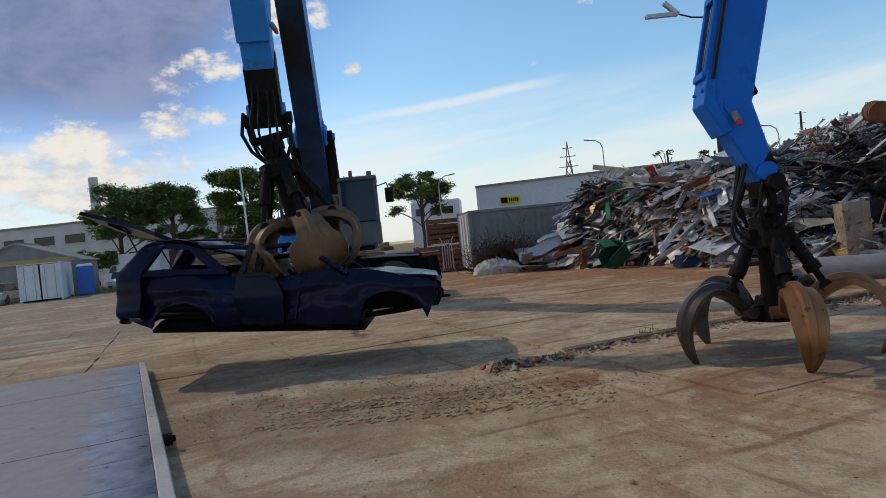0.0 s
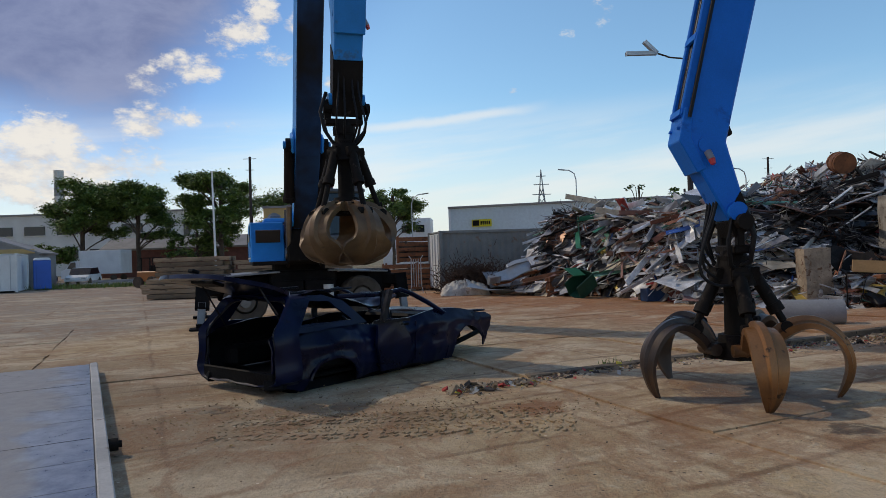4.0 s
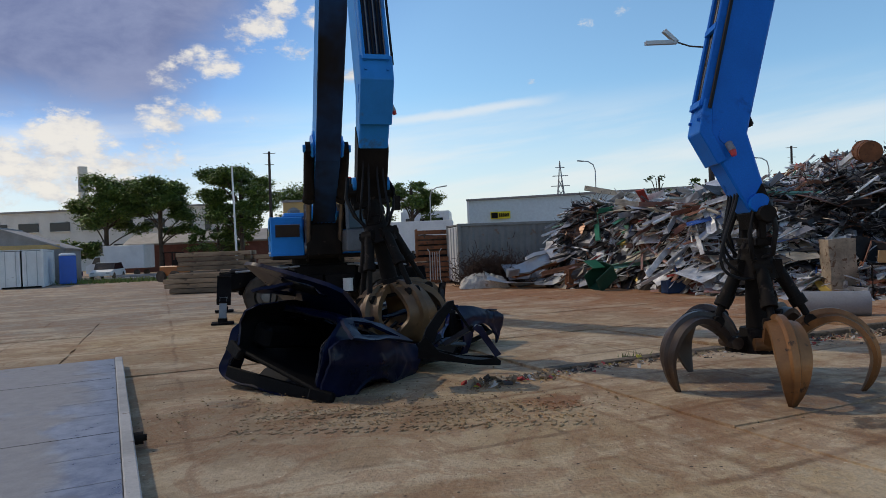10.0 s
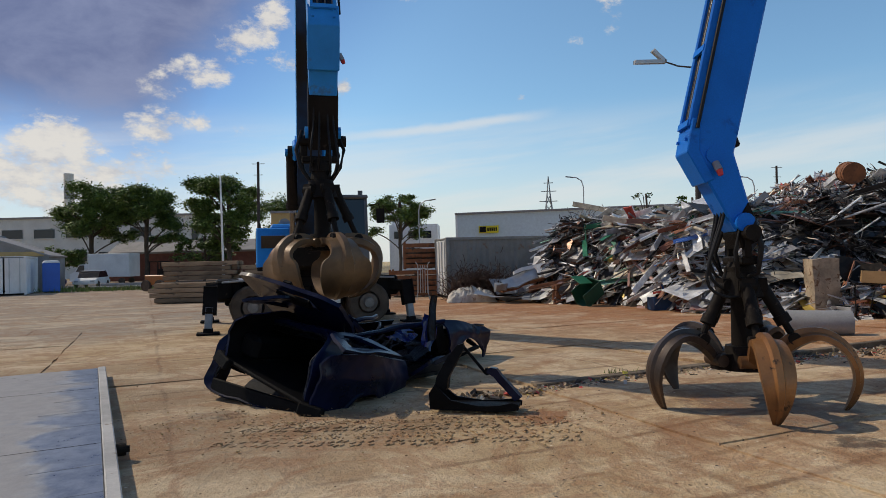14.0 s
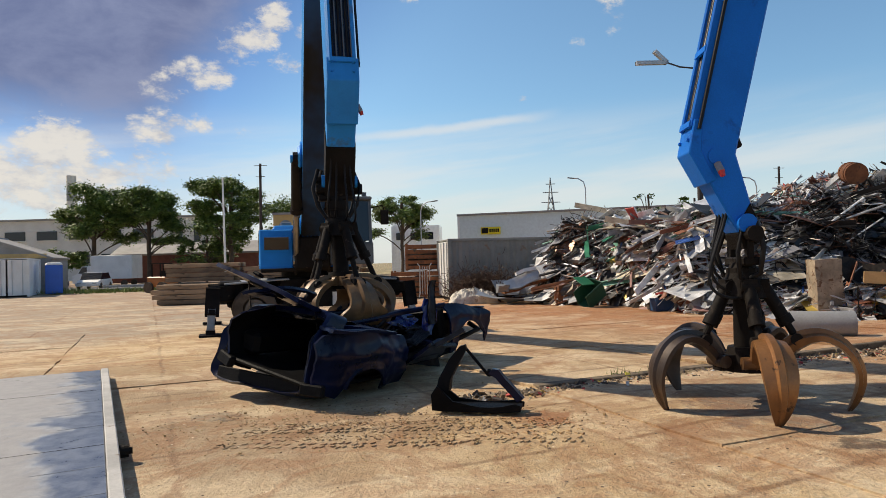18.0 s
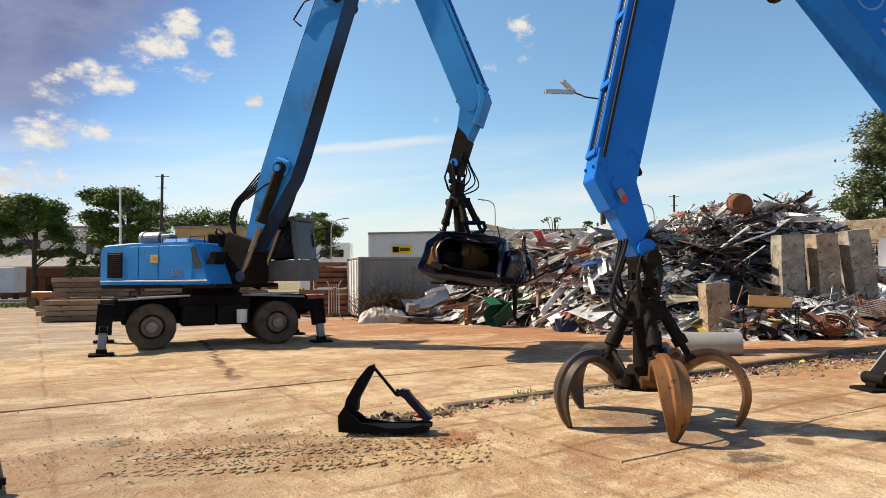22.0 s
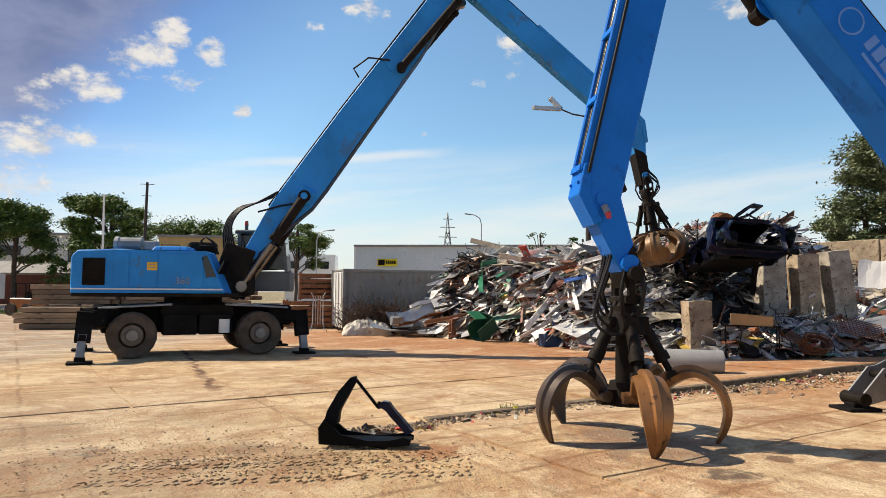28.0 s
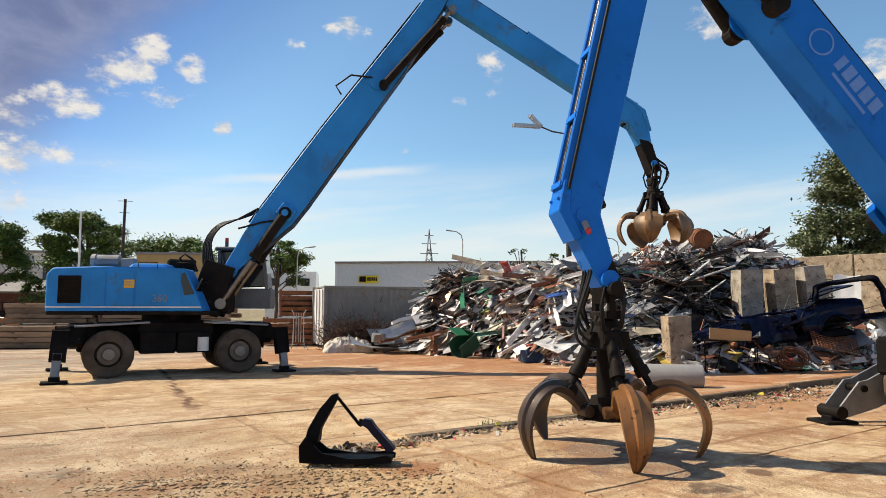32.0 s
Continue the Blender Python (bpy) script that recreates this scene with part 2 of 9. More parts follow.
M_CARIN = mat("bare dark car interior", (0.005, 0.005, 0.0055), 0.55, 0.0, 0.4, 0.3, 40, 0.3, gloss=0.08)
M_CARFRAME = mat("torn dark car metal", (0.016, 0.017, 0.021), 0.35, 0.5, 0.5, 0.15, 50, 0.25, worn=(0.12, 0.13, 0.15), worn_at=0.64, gloss=0.3)
M_CONCRETE = mat("rough concrete", (0.33, 0.295, 0.245), 0.9, 0, 0.35, 0.35, 25, 0.5, worn=(0.15, 0.11, 0.08), worn_at=0.56)
M_CONCRETE_TAN = mat("rust-stained concrete", (0.34, 0.27, 0.19), 0.9, 0, 0.35, 0.35, 25, 0.5, worn=(0.17, 0.10, 0.055), worn_at=0.55)
M_PIPE = mat("grey concrete pipe", (0.27, 0.27, 0.27), 0.8, 0, 0.12, 0.6, 30, 0.15)
M_WOOD = mat("weathered timber", (0.21, 0.14, 0.085), 0.85, 0, 0.4, 0.35, 30, 0.3, spread=0.35, worn=(0.10, 0.07, 0.045), worn_at=0.58)
M_RUSTY = mat("rusted sheet metal", (0.22, 0.085, 0.035), 0.8, 0.2, 0.35, 0.5, 30, 0.25, worn=(0.09, 0.045, 0.03), worn_at=0.55)
M_CONTAINER = mat("streaked grey container paint", (0.23, 0.23, 0.21), 0.65, 0.0, 0.15, 0.9, 20, 0.08, worn=(0.24, 0.17, 0.12), worn_at=0.60)
M_HALL = mat("pale grey hall cladding", (0.60, 0.69, 0.71), 0.6, 0, 0.04, 6.0, 3, 0.02)
M_HALL_WHITE = mat("white hall cladding", (0.78, 0.80, 0.80), 0.6, 0, 0.04, 6.0, 3, 0.02)
M_PLASTER = mat("pale plaster", (0.62, 0.60, 0.55), 0.8, 0, 0.08, 3.0, 6, 0.05)
M_SHEETING = mat("dirty cream sheeting", (0.50, 0.46, 0.39), 0.6, 0, 0.3, 0.4, 12, 0.3, worn=(0.26, 0.20, 0.14), worn_at=0.56)
M_ROOF = mat("grey roof sheet", (0.26, 0.25, 0.24), 0.7, 0, 0.15, 1.0, 10, 0.1)
M_BRICK = mat("dark red brick wall", (0.17, 0.065, 0.045), 0.9, 0, 0.2, 0.8, 12, 0.15)
M_GREEN_TARP = mat("green trailer tarpaulin", (0.012, 0.13, 0.10), 0.55, 0, 0.1, 2.0, 10, 0.05)
M_POTTY = mat("blue cabin plastic", (0.02, 0.12, 0.50), 0.45, 0, 0.08, 1.0, 20, 0.03)
M_CRATE = mat("dull blue crate plastic", (0.015, 0.055, 0.14), 0.55, 0, 0.2, 0.4, 30, 0.05, worn=(0.05, 0.07, 0.09), worn_at=0.62)
M_POLE = mat("dark pole wood", (0.06, 0.05, 0.045), 0.8, 0, 0.2, 0.5, 20, 0.1, gloss=0.2)
M_GALV = mat("galvanised steel", (0.45, 0.47, 0.48), 0.45, 0.6, 0.12, 0.6, 30, 0.05)
M_OCHRE = mat("ochre plaster", (0.50, 0.34, 0.14), 0.8, 0, 0.1, 1.5, 10, 0.05)
M_LEAF = mat("tree leaves", (0.055, 0.105, 0.022), 0.6, 0, 0.35, 1.2, 8, 0.0, islands=[(0.3, (0.055, 0.10, 0.02)), (0.3, (0.09, 0.15, 0.028)), (0.25, (0.13, 0.20, 0.036)), (0.15, (0.17, 0.25, 0.05))])
M_LEAF_GREY = mat("silvery tree leaves", (0.1, 0.13, 0.06), 0.55, 0, 0.3, 1.2, 8, 0.0, islands=[(0.35, (0.075, 0.11, 0.04)), (0.35, (0.12, 0.15, 0.065)), (0.3, (0.20, 0.23, 0.13))])
M_BARK = mat("bark", (0.09, 0.065, 0.045), 0.9, 0, 0.3, 0.3, 20, 0.3)
M_GRASS = mat("grass", (0.10, 0.16, 0.035), 0.8, 0, 0.35, 0.4, 20, 0.1, islands=[(0.5, (0.10, 0.15, 0.03)), (0.5, (0.16, 0.19, 0.05))])
M_EMBLEM = mat("faded emblem paint", (0.10, 0.25, 0.62), 0.5, 0, 0.1, 0.5, 40, 0.0)
M_SIGNYELLOW = mat("yellow sign", (0.75, 0.62, 0.02), 0.5, 0, 0.05, 1.0, 20, 0.0)
PALE_SCRAP = [(0.24, (0.80, 0.80, 0.78)), (0.20, (0.60, 0.61, 0.62)), (0.15, (0.42, 0.43, 0.44)), (0.08, (0.50, 0.44, 0.34)), (0.06, (0.22, 0.22, 0.23)), (0.09, (0.03, 0.03, 0.032)), (0.08, (0.27, 0.13, 0.08)), (0.03, (0.40, 0.30, 0.22)), (0.035, (0.40, 0.41, 0.42)), (0.012, (0.03, 0.20, 0.11)), (0.010, (0.45, 0.06, 0.05)), (0.008, (0.05, 0.13, 0.38)), (0.005, (0.55, 0.40, 0.10))]
RUSTY_SCRAP = [(0.13, (0.20, 0.075, 0.045)), (0.12, (0.36, 0.15, 0.08)), (0.18, (0.76, 0.75, 0.73)), (0.18, (0.50, 0.50, 0.50)), (0.10, (0.34, 0.20, 0.17)), (0.12, (0.03, 0.028, 0.027)), (0.09, (0.11, 0.055, 0.04)), (0.015, (0.42, 0.06, 0.05)), (0.025, (0.14, 0.34, 0.26))]
DARK_SCRAP = [(0.36, (0.022, 0.021, 0.021)), (0.18, (0.07, 0.068, 0.068)), (0.10, (0.14, 0.06, 0.035)), (0.20, (0.33, 0.32, 0.32)), (0.11, (0.55, 0.55, 0.54)), (0.05, (0.25, 0.13, 0.08))]
M_PALE = mat("pale mixed scrap", (0.3, 0.3, 0.3), 0.42, 0.25, 0.3, 0.4, 30, 0.15, islands=PALE_SCRAP, worn=RUST, worn_at=0.70)
M_RUSTMIX = mat("rusty mixed scrap", (0.3, 0.3, 0.3), 0.55, 0.15, 0.3, 0.4, 30, 0.2, islands=RUSTY_SCRAP, worn=RUST, worn_at=0.66)
M_DARKMIX = mat("dark mixed scrap", (0.3, 0.3, 0.3), 0.4, 0.4, 0.3, 0.4, 30, 0.15, islands=DARK_SCRAP, worn=RUST, worn_at=0.70)
M_PALE_ONE = mat("pale scrap piece", (0.3, 0.3, 0.3), 0.42, 0.25, 0.3, 0.4, 30, 0.15, islands=PALE_SCRAP, spread=1.0, worn=RUST, worn_at=0.70)
M_RUST_ONE = mat("rusty scrap piece", (0.3, 0.3, 0.3), 0.55, 0.15, 0.3, 0.4, 30, 0.2, islands=RUSTY_SCRAP, spread=1.0, worn=RUST, worn_at=0.66)
M_DARK_ONE = mat("dark scrap piece", (0.3, 0.3, 0.3), 0.4, 0.4, 0.3, 0.4, 30, 0.15, islands=DARK_SCRAP, spread=1.0, worn=RUST, worn_at=0.70)
M_WIRE = mat("dark tangled wire", (0.045, 0.042, 0.04), 0.5, 0.4, 0.3, 0.5, 30, 0.1, islands=[(0.56, (0.016, 0.016, 0.016)), (0.22, (0.09, 0.09, 0.09)), (0.14, (0.24, 0.24, 0.24)), (0.08, (0.12, 0.05, 0.025))], gloss=0.25)
M_HEAPCORE = mat("dirt and shredded scrap", (0.065, 0.052, 0.043), 0.95, 0.0, 0.5, 0.3, 15, 0.6, worn=(0.12, 0.07, 0.045), worn_at=0.58, gloss=0.1)
M_EDGE = mat("worn white edge paint", (0.40, 0.39, 0.37), 0.7, 0, 0.2, 0.5, 30, 0.15, worn=(0.20, 0.15, 0.11), worn_at=0.6)
M_PEBBLE = mat("sandy pebbles", (0.3, 0.3, 0.3), 0.9, 0, 0.2, 0.3, 20, 0.1, islands=[(0.4, (0.40, 0.28, 0.14)), (0.35, (0.30, 0.20, 0.10)), (0.25, (0.17, 0.11, 0.065))])
# the step's shaded front is put into this dark brown
M_KERB = mat("dirty slab edge darkened for shade", (0.17, 0.125, 0.08), 0.95, 0, 0.35, 0.4, 25, 0.4, worn=(0.06, 0.045, 0.03), worn_at=0.56)
M_LITTER = mat("litter chips", (0.3, 0.3, 0.3), 0.8, 0, 0.2, 0.3, 20, 0.1, islands=[(0.35, (0.20, 0.14, 0.085)), (0.30, (0.33, 0.25, 0.16)), (0.15, (0.07, 0.055, 0.045)), (0.12, (0.50, 0.47, 0.42)), (0.05, (0.45, 0.06, 0.05)), (0.03, (0.5, 0.42, 0.05))])


def make_ground_material():
    """Sandy concrete, rust-red dust towards the heap, grey gravel behind, stains and tyre marks."""
    m = bpy.data.materials.new("dusty concrete yard")
    m.use_nodes = True
    net = Net(m.node_tree)
    where = net.node("ShaderNodeNewGeometry").outputs["Position"]
    sep = net.node("ShaderNodeSeparateXYZ", Vector=where)
    x, y, _ = sep.outputs
    n_big, n_mid, n_fine = net.noise(where, 0.22, 5, 0.6, 0.3), net.noise(where, 1.3, 7, 0.65, 0.5), net.noise(where, 28, 3, 0.6)
    sand = net.mix(net.step(n_mid, 0.38, 0.62), (0.44, 0.29, 0.158), (0.66, 0.50, 0.31))
    sand = net.mix(net.step(n_big, 0.42, 0.66), sand, (0.54, 0.375, 0.195))
    # rust dust under and before the heap
    heap = net.math("SUBTRACT", net.math("ADD", net.math("MULTIPLY", y, 0.5), net.math("MULTIPLY", x, 0.45)), 7.6)
    rusty = net.step(net.math("ADD", heap, net.math("MULTIPLY", net.math("SUBTRACT", n_big, 0.5), 9.0)), -1.2, 3.0)
    col = net.mix(net.math("MULTIPLY", rusty, net.step(n_mid, 0.20, 0.5)), sand, (0.43, 0.20, 0.088))
    gravel = net.step(net.math("ADD", net.math("SUBTRACT", net.math("MULTIPLY", x, -1.0), 6.5), net.math("ADD", net.math("MULTIPLY", net.math("SUBTRACT", y, 17.0), 0.45), net.math("MULTIPLY", net.math("SUBTRACT", n_big, 0.5), 8.0))), -1.0, 3.0)
    col = net.mix(net.math("MULTIPLY", gravel, 0.8), col, net.mix(n_fine, (0.20, 0.17, 0.13), (0.42, 0.37, 0.30)))
    far = net.step(y, 70.0, 110.0)
    col = net.mix(far, col, (0.16, 0.17, 0.09))
    # broken reddish patches of dust
    col = net.mix(net.math("MULTIPLY", net.step(net.noise(where, 0.55, 8, 0.68, 0.9), 0.54, 0.64), 0.5), col, (0.36, 0.17, 0.075))
    # slab directions: u along the kerb, v across it
    u = net.math("ADD", net.math("MULTIPLY", x, 0.893), net.math("MULTIPLY", y, 0.45))
    v = net.math("SUBTRACT", net.math("MULTIPLY", y, 0.893), net.math("MULTIPLY", x, 0.45))
    # dark oily stains and pale scuffs
    col = net.mix(net.math("MULTIPLY", net.step(net.noise(where, 0.9, 6, 0.6, 1.2), 0.62, 0.72), 0.45), col, (0.15, 0.095, 0.055))
    col = net.mix(net.math("MULTIPLY", net.step(net.noise(where, 2.6, 6, 0.7, 0.8), 0.56, 0.66), 0.5), col, (0.60, 0.49, 0.33))
    # wheel tracks and swept dust: long streaks at two sizes
    lanes = net.node("ShaderNodeCombineXYZ", X=net.math("MULTIPLY", u, 0.15), Y=net.math("MULTIPLY", v, 1.3), Z=0.0).outputs[0]
    col = net.mix(net.math("MULTIPLY", net.step(net.noise(lanes, 1.0, 6, 0.62), 0.48, 0.64), 0.24), col, (0.31, 0.175, 0.085))
    fine_lanes = net.node("ShaderNodeCombineXYZ", X=net.math("MULTIPLY", net.math("ADD", x, net.math("MULTIPLY", y, 0.25)), 0.5), Y=net.math("MULTIPLY", net.math("SUBTRACT", y, net.math("MULTIPLY", x, 0.25)), 4.5), Z=3.0).outputs[0]
    col = net.mix(net.math("MULTIPLY", net.step(net.noise(fine_lanes, 1.0, 6, 0.65), 0.50, 0.64), 0.16), col, (0.28, 0.14, 0.062))
    # worn, filled slab joints
    warp = net.math("MULTIPLY", net.math("SUBTRACT", n_mid, 0.5), 0.22)
    for way_, step_, shift, thin_, deep_ in ((v, 1.5, 0.4, 1.6, 0.6), (u, 3.0, 1.1, 0.7, 0.5)):
        gap = net.math("ABSOLUTE", net.math("SUBTRACT", net.math("FRACT", net.math("DIVIDE", net.math("ADD", net.math("ADD", way_, shift), warp), step_)), 0.5))
        line = net.math("MULTIPLY", net.math("SUBTRACT", 1.0, net.step(gap, 0.006 * thin_, 0.022 * thin_)), net.step(net.noise(where, 0.55, 4, 0.6), 0.38, 0.54))
        col = net.mix(net.math("MULTIPLY", line, deep_), col, (0.15, 0.075, 0.036))
    # small pavers near the grab, their joints filled with damp brown soil
    paved = net.math("MULTIPLY", net.step(net.math("ADD", x, net.math("MULTIPLY", net.math("SUBTRACT", n_big, 0.5), 5.0)), 0.2, 1.6), net.math("SUBTRACT", 1.0, net.step(y, 9.0, 11.0)))
    for way_, step_, shift, thin_ in ((v, 0.75, 0.775, 4.0), (u, 1.25, 0.3, 2.6)):
        gap = net.math("ABSOLUTE", net.math("SUBTRACT", net.math("FRACT", net.math("DIVIDE", net.math("ADD", net.math("ADD", way_, shift), warp), step_)), 0.5))
        line = net.math("MULTIPLY", net.math("SUBTRACT", 1.0, net.step(gap, 0.004 * thin_, 0.024 * thin_)), net.step(net.noise(where, 1.1, 5, 0.65), 0.36, 0.58))
        col = net.mix(net.math("MULTIPLY", net.math("MULTIPLY", line, paved), 0.62), col, (0.27, 0.145, 0.066))
    # duller grey-brown over the near left of the yard
    left_dull = net.math("ADD", net.math("MULTIPLY", x, -1.0), net.math("ADD", net.math("MULTIPLY", net.math("SUBTRACT", y, 6.0), -0.30), net.math("MULTIPLY", net.math("SUBTRACT", n_big, 0.5), 7.0)))
    left_dull = net.math("MULTIPLY", net.step(left_dull, -0.8, 2.4), net.math("SUBTRACT", 1.0, net.step(y, 9.0, 13.0)))
    col = net.mix(net.math("MULTIPLY", left_dull, net.math("ADD", 0.35, net.math("MULTIPLY", n_mid, 0.35))), col, (0.225, 0.165, 0.110))
    # single stains and, last, a dull patch under the grab: (x, y, reach, colour, strength)
    for sx, sy, reach_, tint, strength in ((-2.68, 7.35, 0.33, (0.05, 0.038, 0.032), 0.85), (3.5, 5.88, 0.28, (0.06, 0.04, 0.03), 0.8), (4.31, 6.38, 0.18, (0.06, 0.04, 0.03), 0.8), (0.95, 7.05, 0.38, (0.30, 0.12, 0.045), 0.8), (-1.0, 7.25, 0.40, (0.17, 0.10, 0.055), 0.6), (-1.5, 6.65, 0.4, (0.20, 0.12, 0.06), 0.5), (-0.3, 6.8, 0.6, (0.26, 0.15, 0.075), 0.5), (3.0, 7.7, 0.6, (0.24, 0.12, 0.055), 0.6), (5.5, 8.5, 0.9, (0.27, 0.13, 0.055), 0.6), (2.2, 6.4, 0.5, (0.27, 0.13, 0.06), 0.5), (3.3, 7.1, 1.0, (0.17, 0.135, 0.115), 0.55)):
        away = net.node("ShaderNodeVectorMath")
        away.operation = "DISTANCE"
        net.put(away.inputs[0], where)
        away.inputs[1].default_value = (sx, sy, 0.0)
        dist = net.math("ADD", away.outputs["Value"], net.math("MULTIPLY", net.math("SUBTRACT", net.noise(where, 3.2, 6, 0.7, 0.5), 0.5), 2.6 * reach_))
        col = net.mix(net.math("MULTIPLY", net.math("SUBTRACT", 1.0, net.step(dist, reach_ * 0.55, reach_)), strength), col, tint)
    # a washed-out crack leading from the handler
    bend_ = net.math("ADD", net.math("ADD", net.math("MULTIPLY", net.math("SUBTRACT", y, 14.9), -0.335), -3.45), net.math("MULTIPLY", net.math("SUBTRACT", net.noise(where, 1.4, 6, 0.7), 0.5), 0.9))
    crack = net.math("MULTIPLY", net.math("SUBTRACT", 1.0, net.step(net.math("ABSOLUTE", net.math("SUBTRACT", x, bend_)), 0.03, 0.11)), net.math("MULTIPLY", net.step(y, 10.6, 12.2), net.math("SUBTRACT", 1.0, net.step(y, 19.0, 20.0))))
    col = net.mix(net.math("MULTIPLY", crack, 0.95), col, (0.10, 0.045, 0.024))
    # washed pale slabs with red dust drawn along their joints
    pale = net.step(net.noise(net.node("ShaderNodeCombineXYZ", X=net.math("MULTIPLY", u, 0.30), Y=net.math("MULTIPLY", v, 0.62), Z=7.0).outputs[0], 1.0, 7, 0.66, 0.4), 0.50, 0.60)
    col = net.mix(net.math("MULTIPLY", pale, 0.45), col, (0.72, 0.57, 0.38))
    edge_dust = net.math("SUBTRACT", 1.0, net.step(net.math("ABSOLUTE", net.math("SUBTRACT", net.noise(where, 0.8, 8, 0.7, 0.6), 0.5)), 0.008, 0.05))
    col = net.mix(net.math("MULTIPLY", edge_dust, 0.38), col, (0.30, 0.13, 0.055))
    # dark crumbs and pale chips
    speck = net.node("ShaderNodeTexVoronoi", Scale=9.0, Randomness=1.0)
    net.put(speck.inputs["Vector"], where)
    crumb = net.math("SUBTRACT", 1.0, net.step(speck.outputs["Distance"], 0.07, 0.16))
    tint_of = net.node("ShaderNodeSeparateColor", Color=speck.outputs["Color"])
    col = net.mix(net.math("MULTIPLY", crumb, net.step(tint_of.outputs[0], 0.55, 0.75)), col, net.mix(net.step(tint_of.outputs[1], 0.62, 0.7), (0.09, 0.055, 0.035), (0.70, 0.58, 0.42)))
    # grit
    col = net.mix(net.math("MULTIPLY", net.step(net.noise(where, 14, 5, 0.75), 0.60, 0.68), 0.5), col, (0.17, 0.11, 0.065))
    col = net.mix(0.6, col, net.mix(1.0, col, net.mix(n_fine, (0.45, 0.45, 0.45), (1.5, 1.5, 1.5)), "MULTIPLY"))
    shader = net.node("ShaderNodeBsdfPrincipled", Base_Color=col, Roughness=0.92)
    height = net.math("ADD", net.math("MULTIPLY", n_fine, 0.35), net.math("ADD", n_mid, net.math("MULTIPLY", net.noise(where, 7.0, 6, 0.7), 0.7)))
    relief = net.node("ShaderNodeBump", Strength=0.8, Distance=0.06, Height=height)
    net.tree.links.new(relief.outputs[0], shader.inputs["Normal"])
    out = net.node("ShaderNodeOutputMaterial")
    net.tree.links.new(shader.outputs[0], out.inputs[0])
    return m


M_GROUND = make_ground_material()


def make_deck_material():
    """Blue-grey rolled steel, wiped bright along the edge, under matt pinkish dust further in."""
    m = bpy.data.materials.new("worn steel deck")
    m.use_nodes = True
    net = Net(m.node_tree)
    where = net.node("ShaderNodeTexCoord").outputs["Object"]
    y = net.node("ShaderNodeSeparateXYZ", Vector=where).outputs[1]
    n1, n2, n3 = net.noise(where, 1.1, 6, 0.62, 0.4), net.noise(where, 6.0, 5, 0.65), net.noise(where, 60, 3, 0.6)
    drift = net.math("ADD", net.math("MULTIPLY", y, -1.0), net.math("MULTIPLY", net.math("SUBTRACT", n1, 0.5), 1.6))
    dust = net.math("MULTIPLY", net.step(drift, 0.30, 0.70), net.step(net.math("ADD", n1, net.math("MULTIPLY", n2, 0.4)), 0.44, 0.66))
    steel = net.mix(net.step(n2, 0.35, 0.65), (0.17, 0.21, 0.27), (0.33, 0.37, 0.42))
    col = net.mix(net.math("MULTIPLY", dust, 0.9), steel, net.mix(n2, (0.22, 0.215, 0.215), (0.34, 0.33, 0.325)))
    col = net.mix(net.math("MULTIPLY", net.step(net.noise(where, 2.6, 8, 0.7, 0.5), 0.62, 0.70), 0.8), col, (0.06, 0.055, 0.055))
    col = net.mix(0.4, col, net.mix(1.0, col, net.mix(n3, (0.6, 0.6, 0.6), (1.4, 1.4, 1.4)), "MULTIPLY"))
    shader = net.node("ShaderNodeBsdfPrincipled", Base_Color=col, Roughness=net.math("ADD", net.math("MULTIPLY", dust, 0.45), net.math("ADD", 0.22, net.math("MULTIPLY", n2, 0.15))), Metallic=net.math("SUBTRACT", 0.75, net.math("MULTIPLY", dust, 0.7)))
    relief = net.node("ShaderNodeBump", Strength=0.25, Distance=0.02, Height=net.math("ADD", n1, net.math("MULTIPLY", n2, 0.3)))
    net.tree.links.new(relief.outputs[0], shader.inputs["Normal"])
    out = net.node("ShaderNodeOutputMaterial")
    net.tree.links.new(shader.outputs[0], out.inputs[0])
    return m


M_STEELPLATE = make_deck_material()


# ---- mesh helpers ----
def part(name, bm, material, parent=None, label="", smooth=False, m=None):
    """Links a bmesh as one mesh object, under a thing or a part where one is given."""
    mesh = bpy.data.meshes.new(name)
    bm.normal_update()
    bm.to_mesh(mesh)
    bm.free()
    for mm in material if isinstance(material, (list, tuple)) else (material,):
        mesh.materials.append(mm)
    if smooth:
        for f in mesh.polygons:
            f.use_smooth = True
        mesh.set_sharp_from_angle(angle=radians(38))
    ob = new(name, mesh)
    if parent is not None:
        ob.parent = parent
    if m is not None:
        ob.matrix_basis = m
    if label:
        tagged(ob, label)
    return ob


def thing(name, m, label, category, group="", kind=""):
    """An Empty at the base of a thing that parents its parts."""
    ob = new(name)
    ob.empty_display_size = 0.3
    ob.matrix_basis = m
    return tagged(ob, label, category, group, kind)


def lone(name, bm, material, m, label, category="", group="", kind="", smooth=False):
    return tagged(part(name, bm, material, None, "", smooth, m), label, category, group, kind)


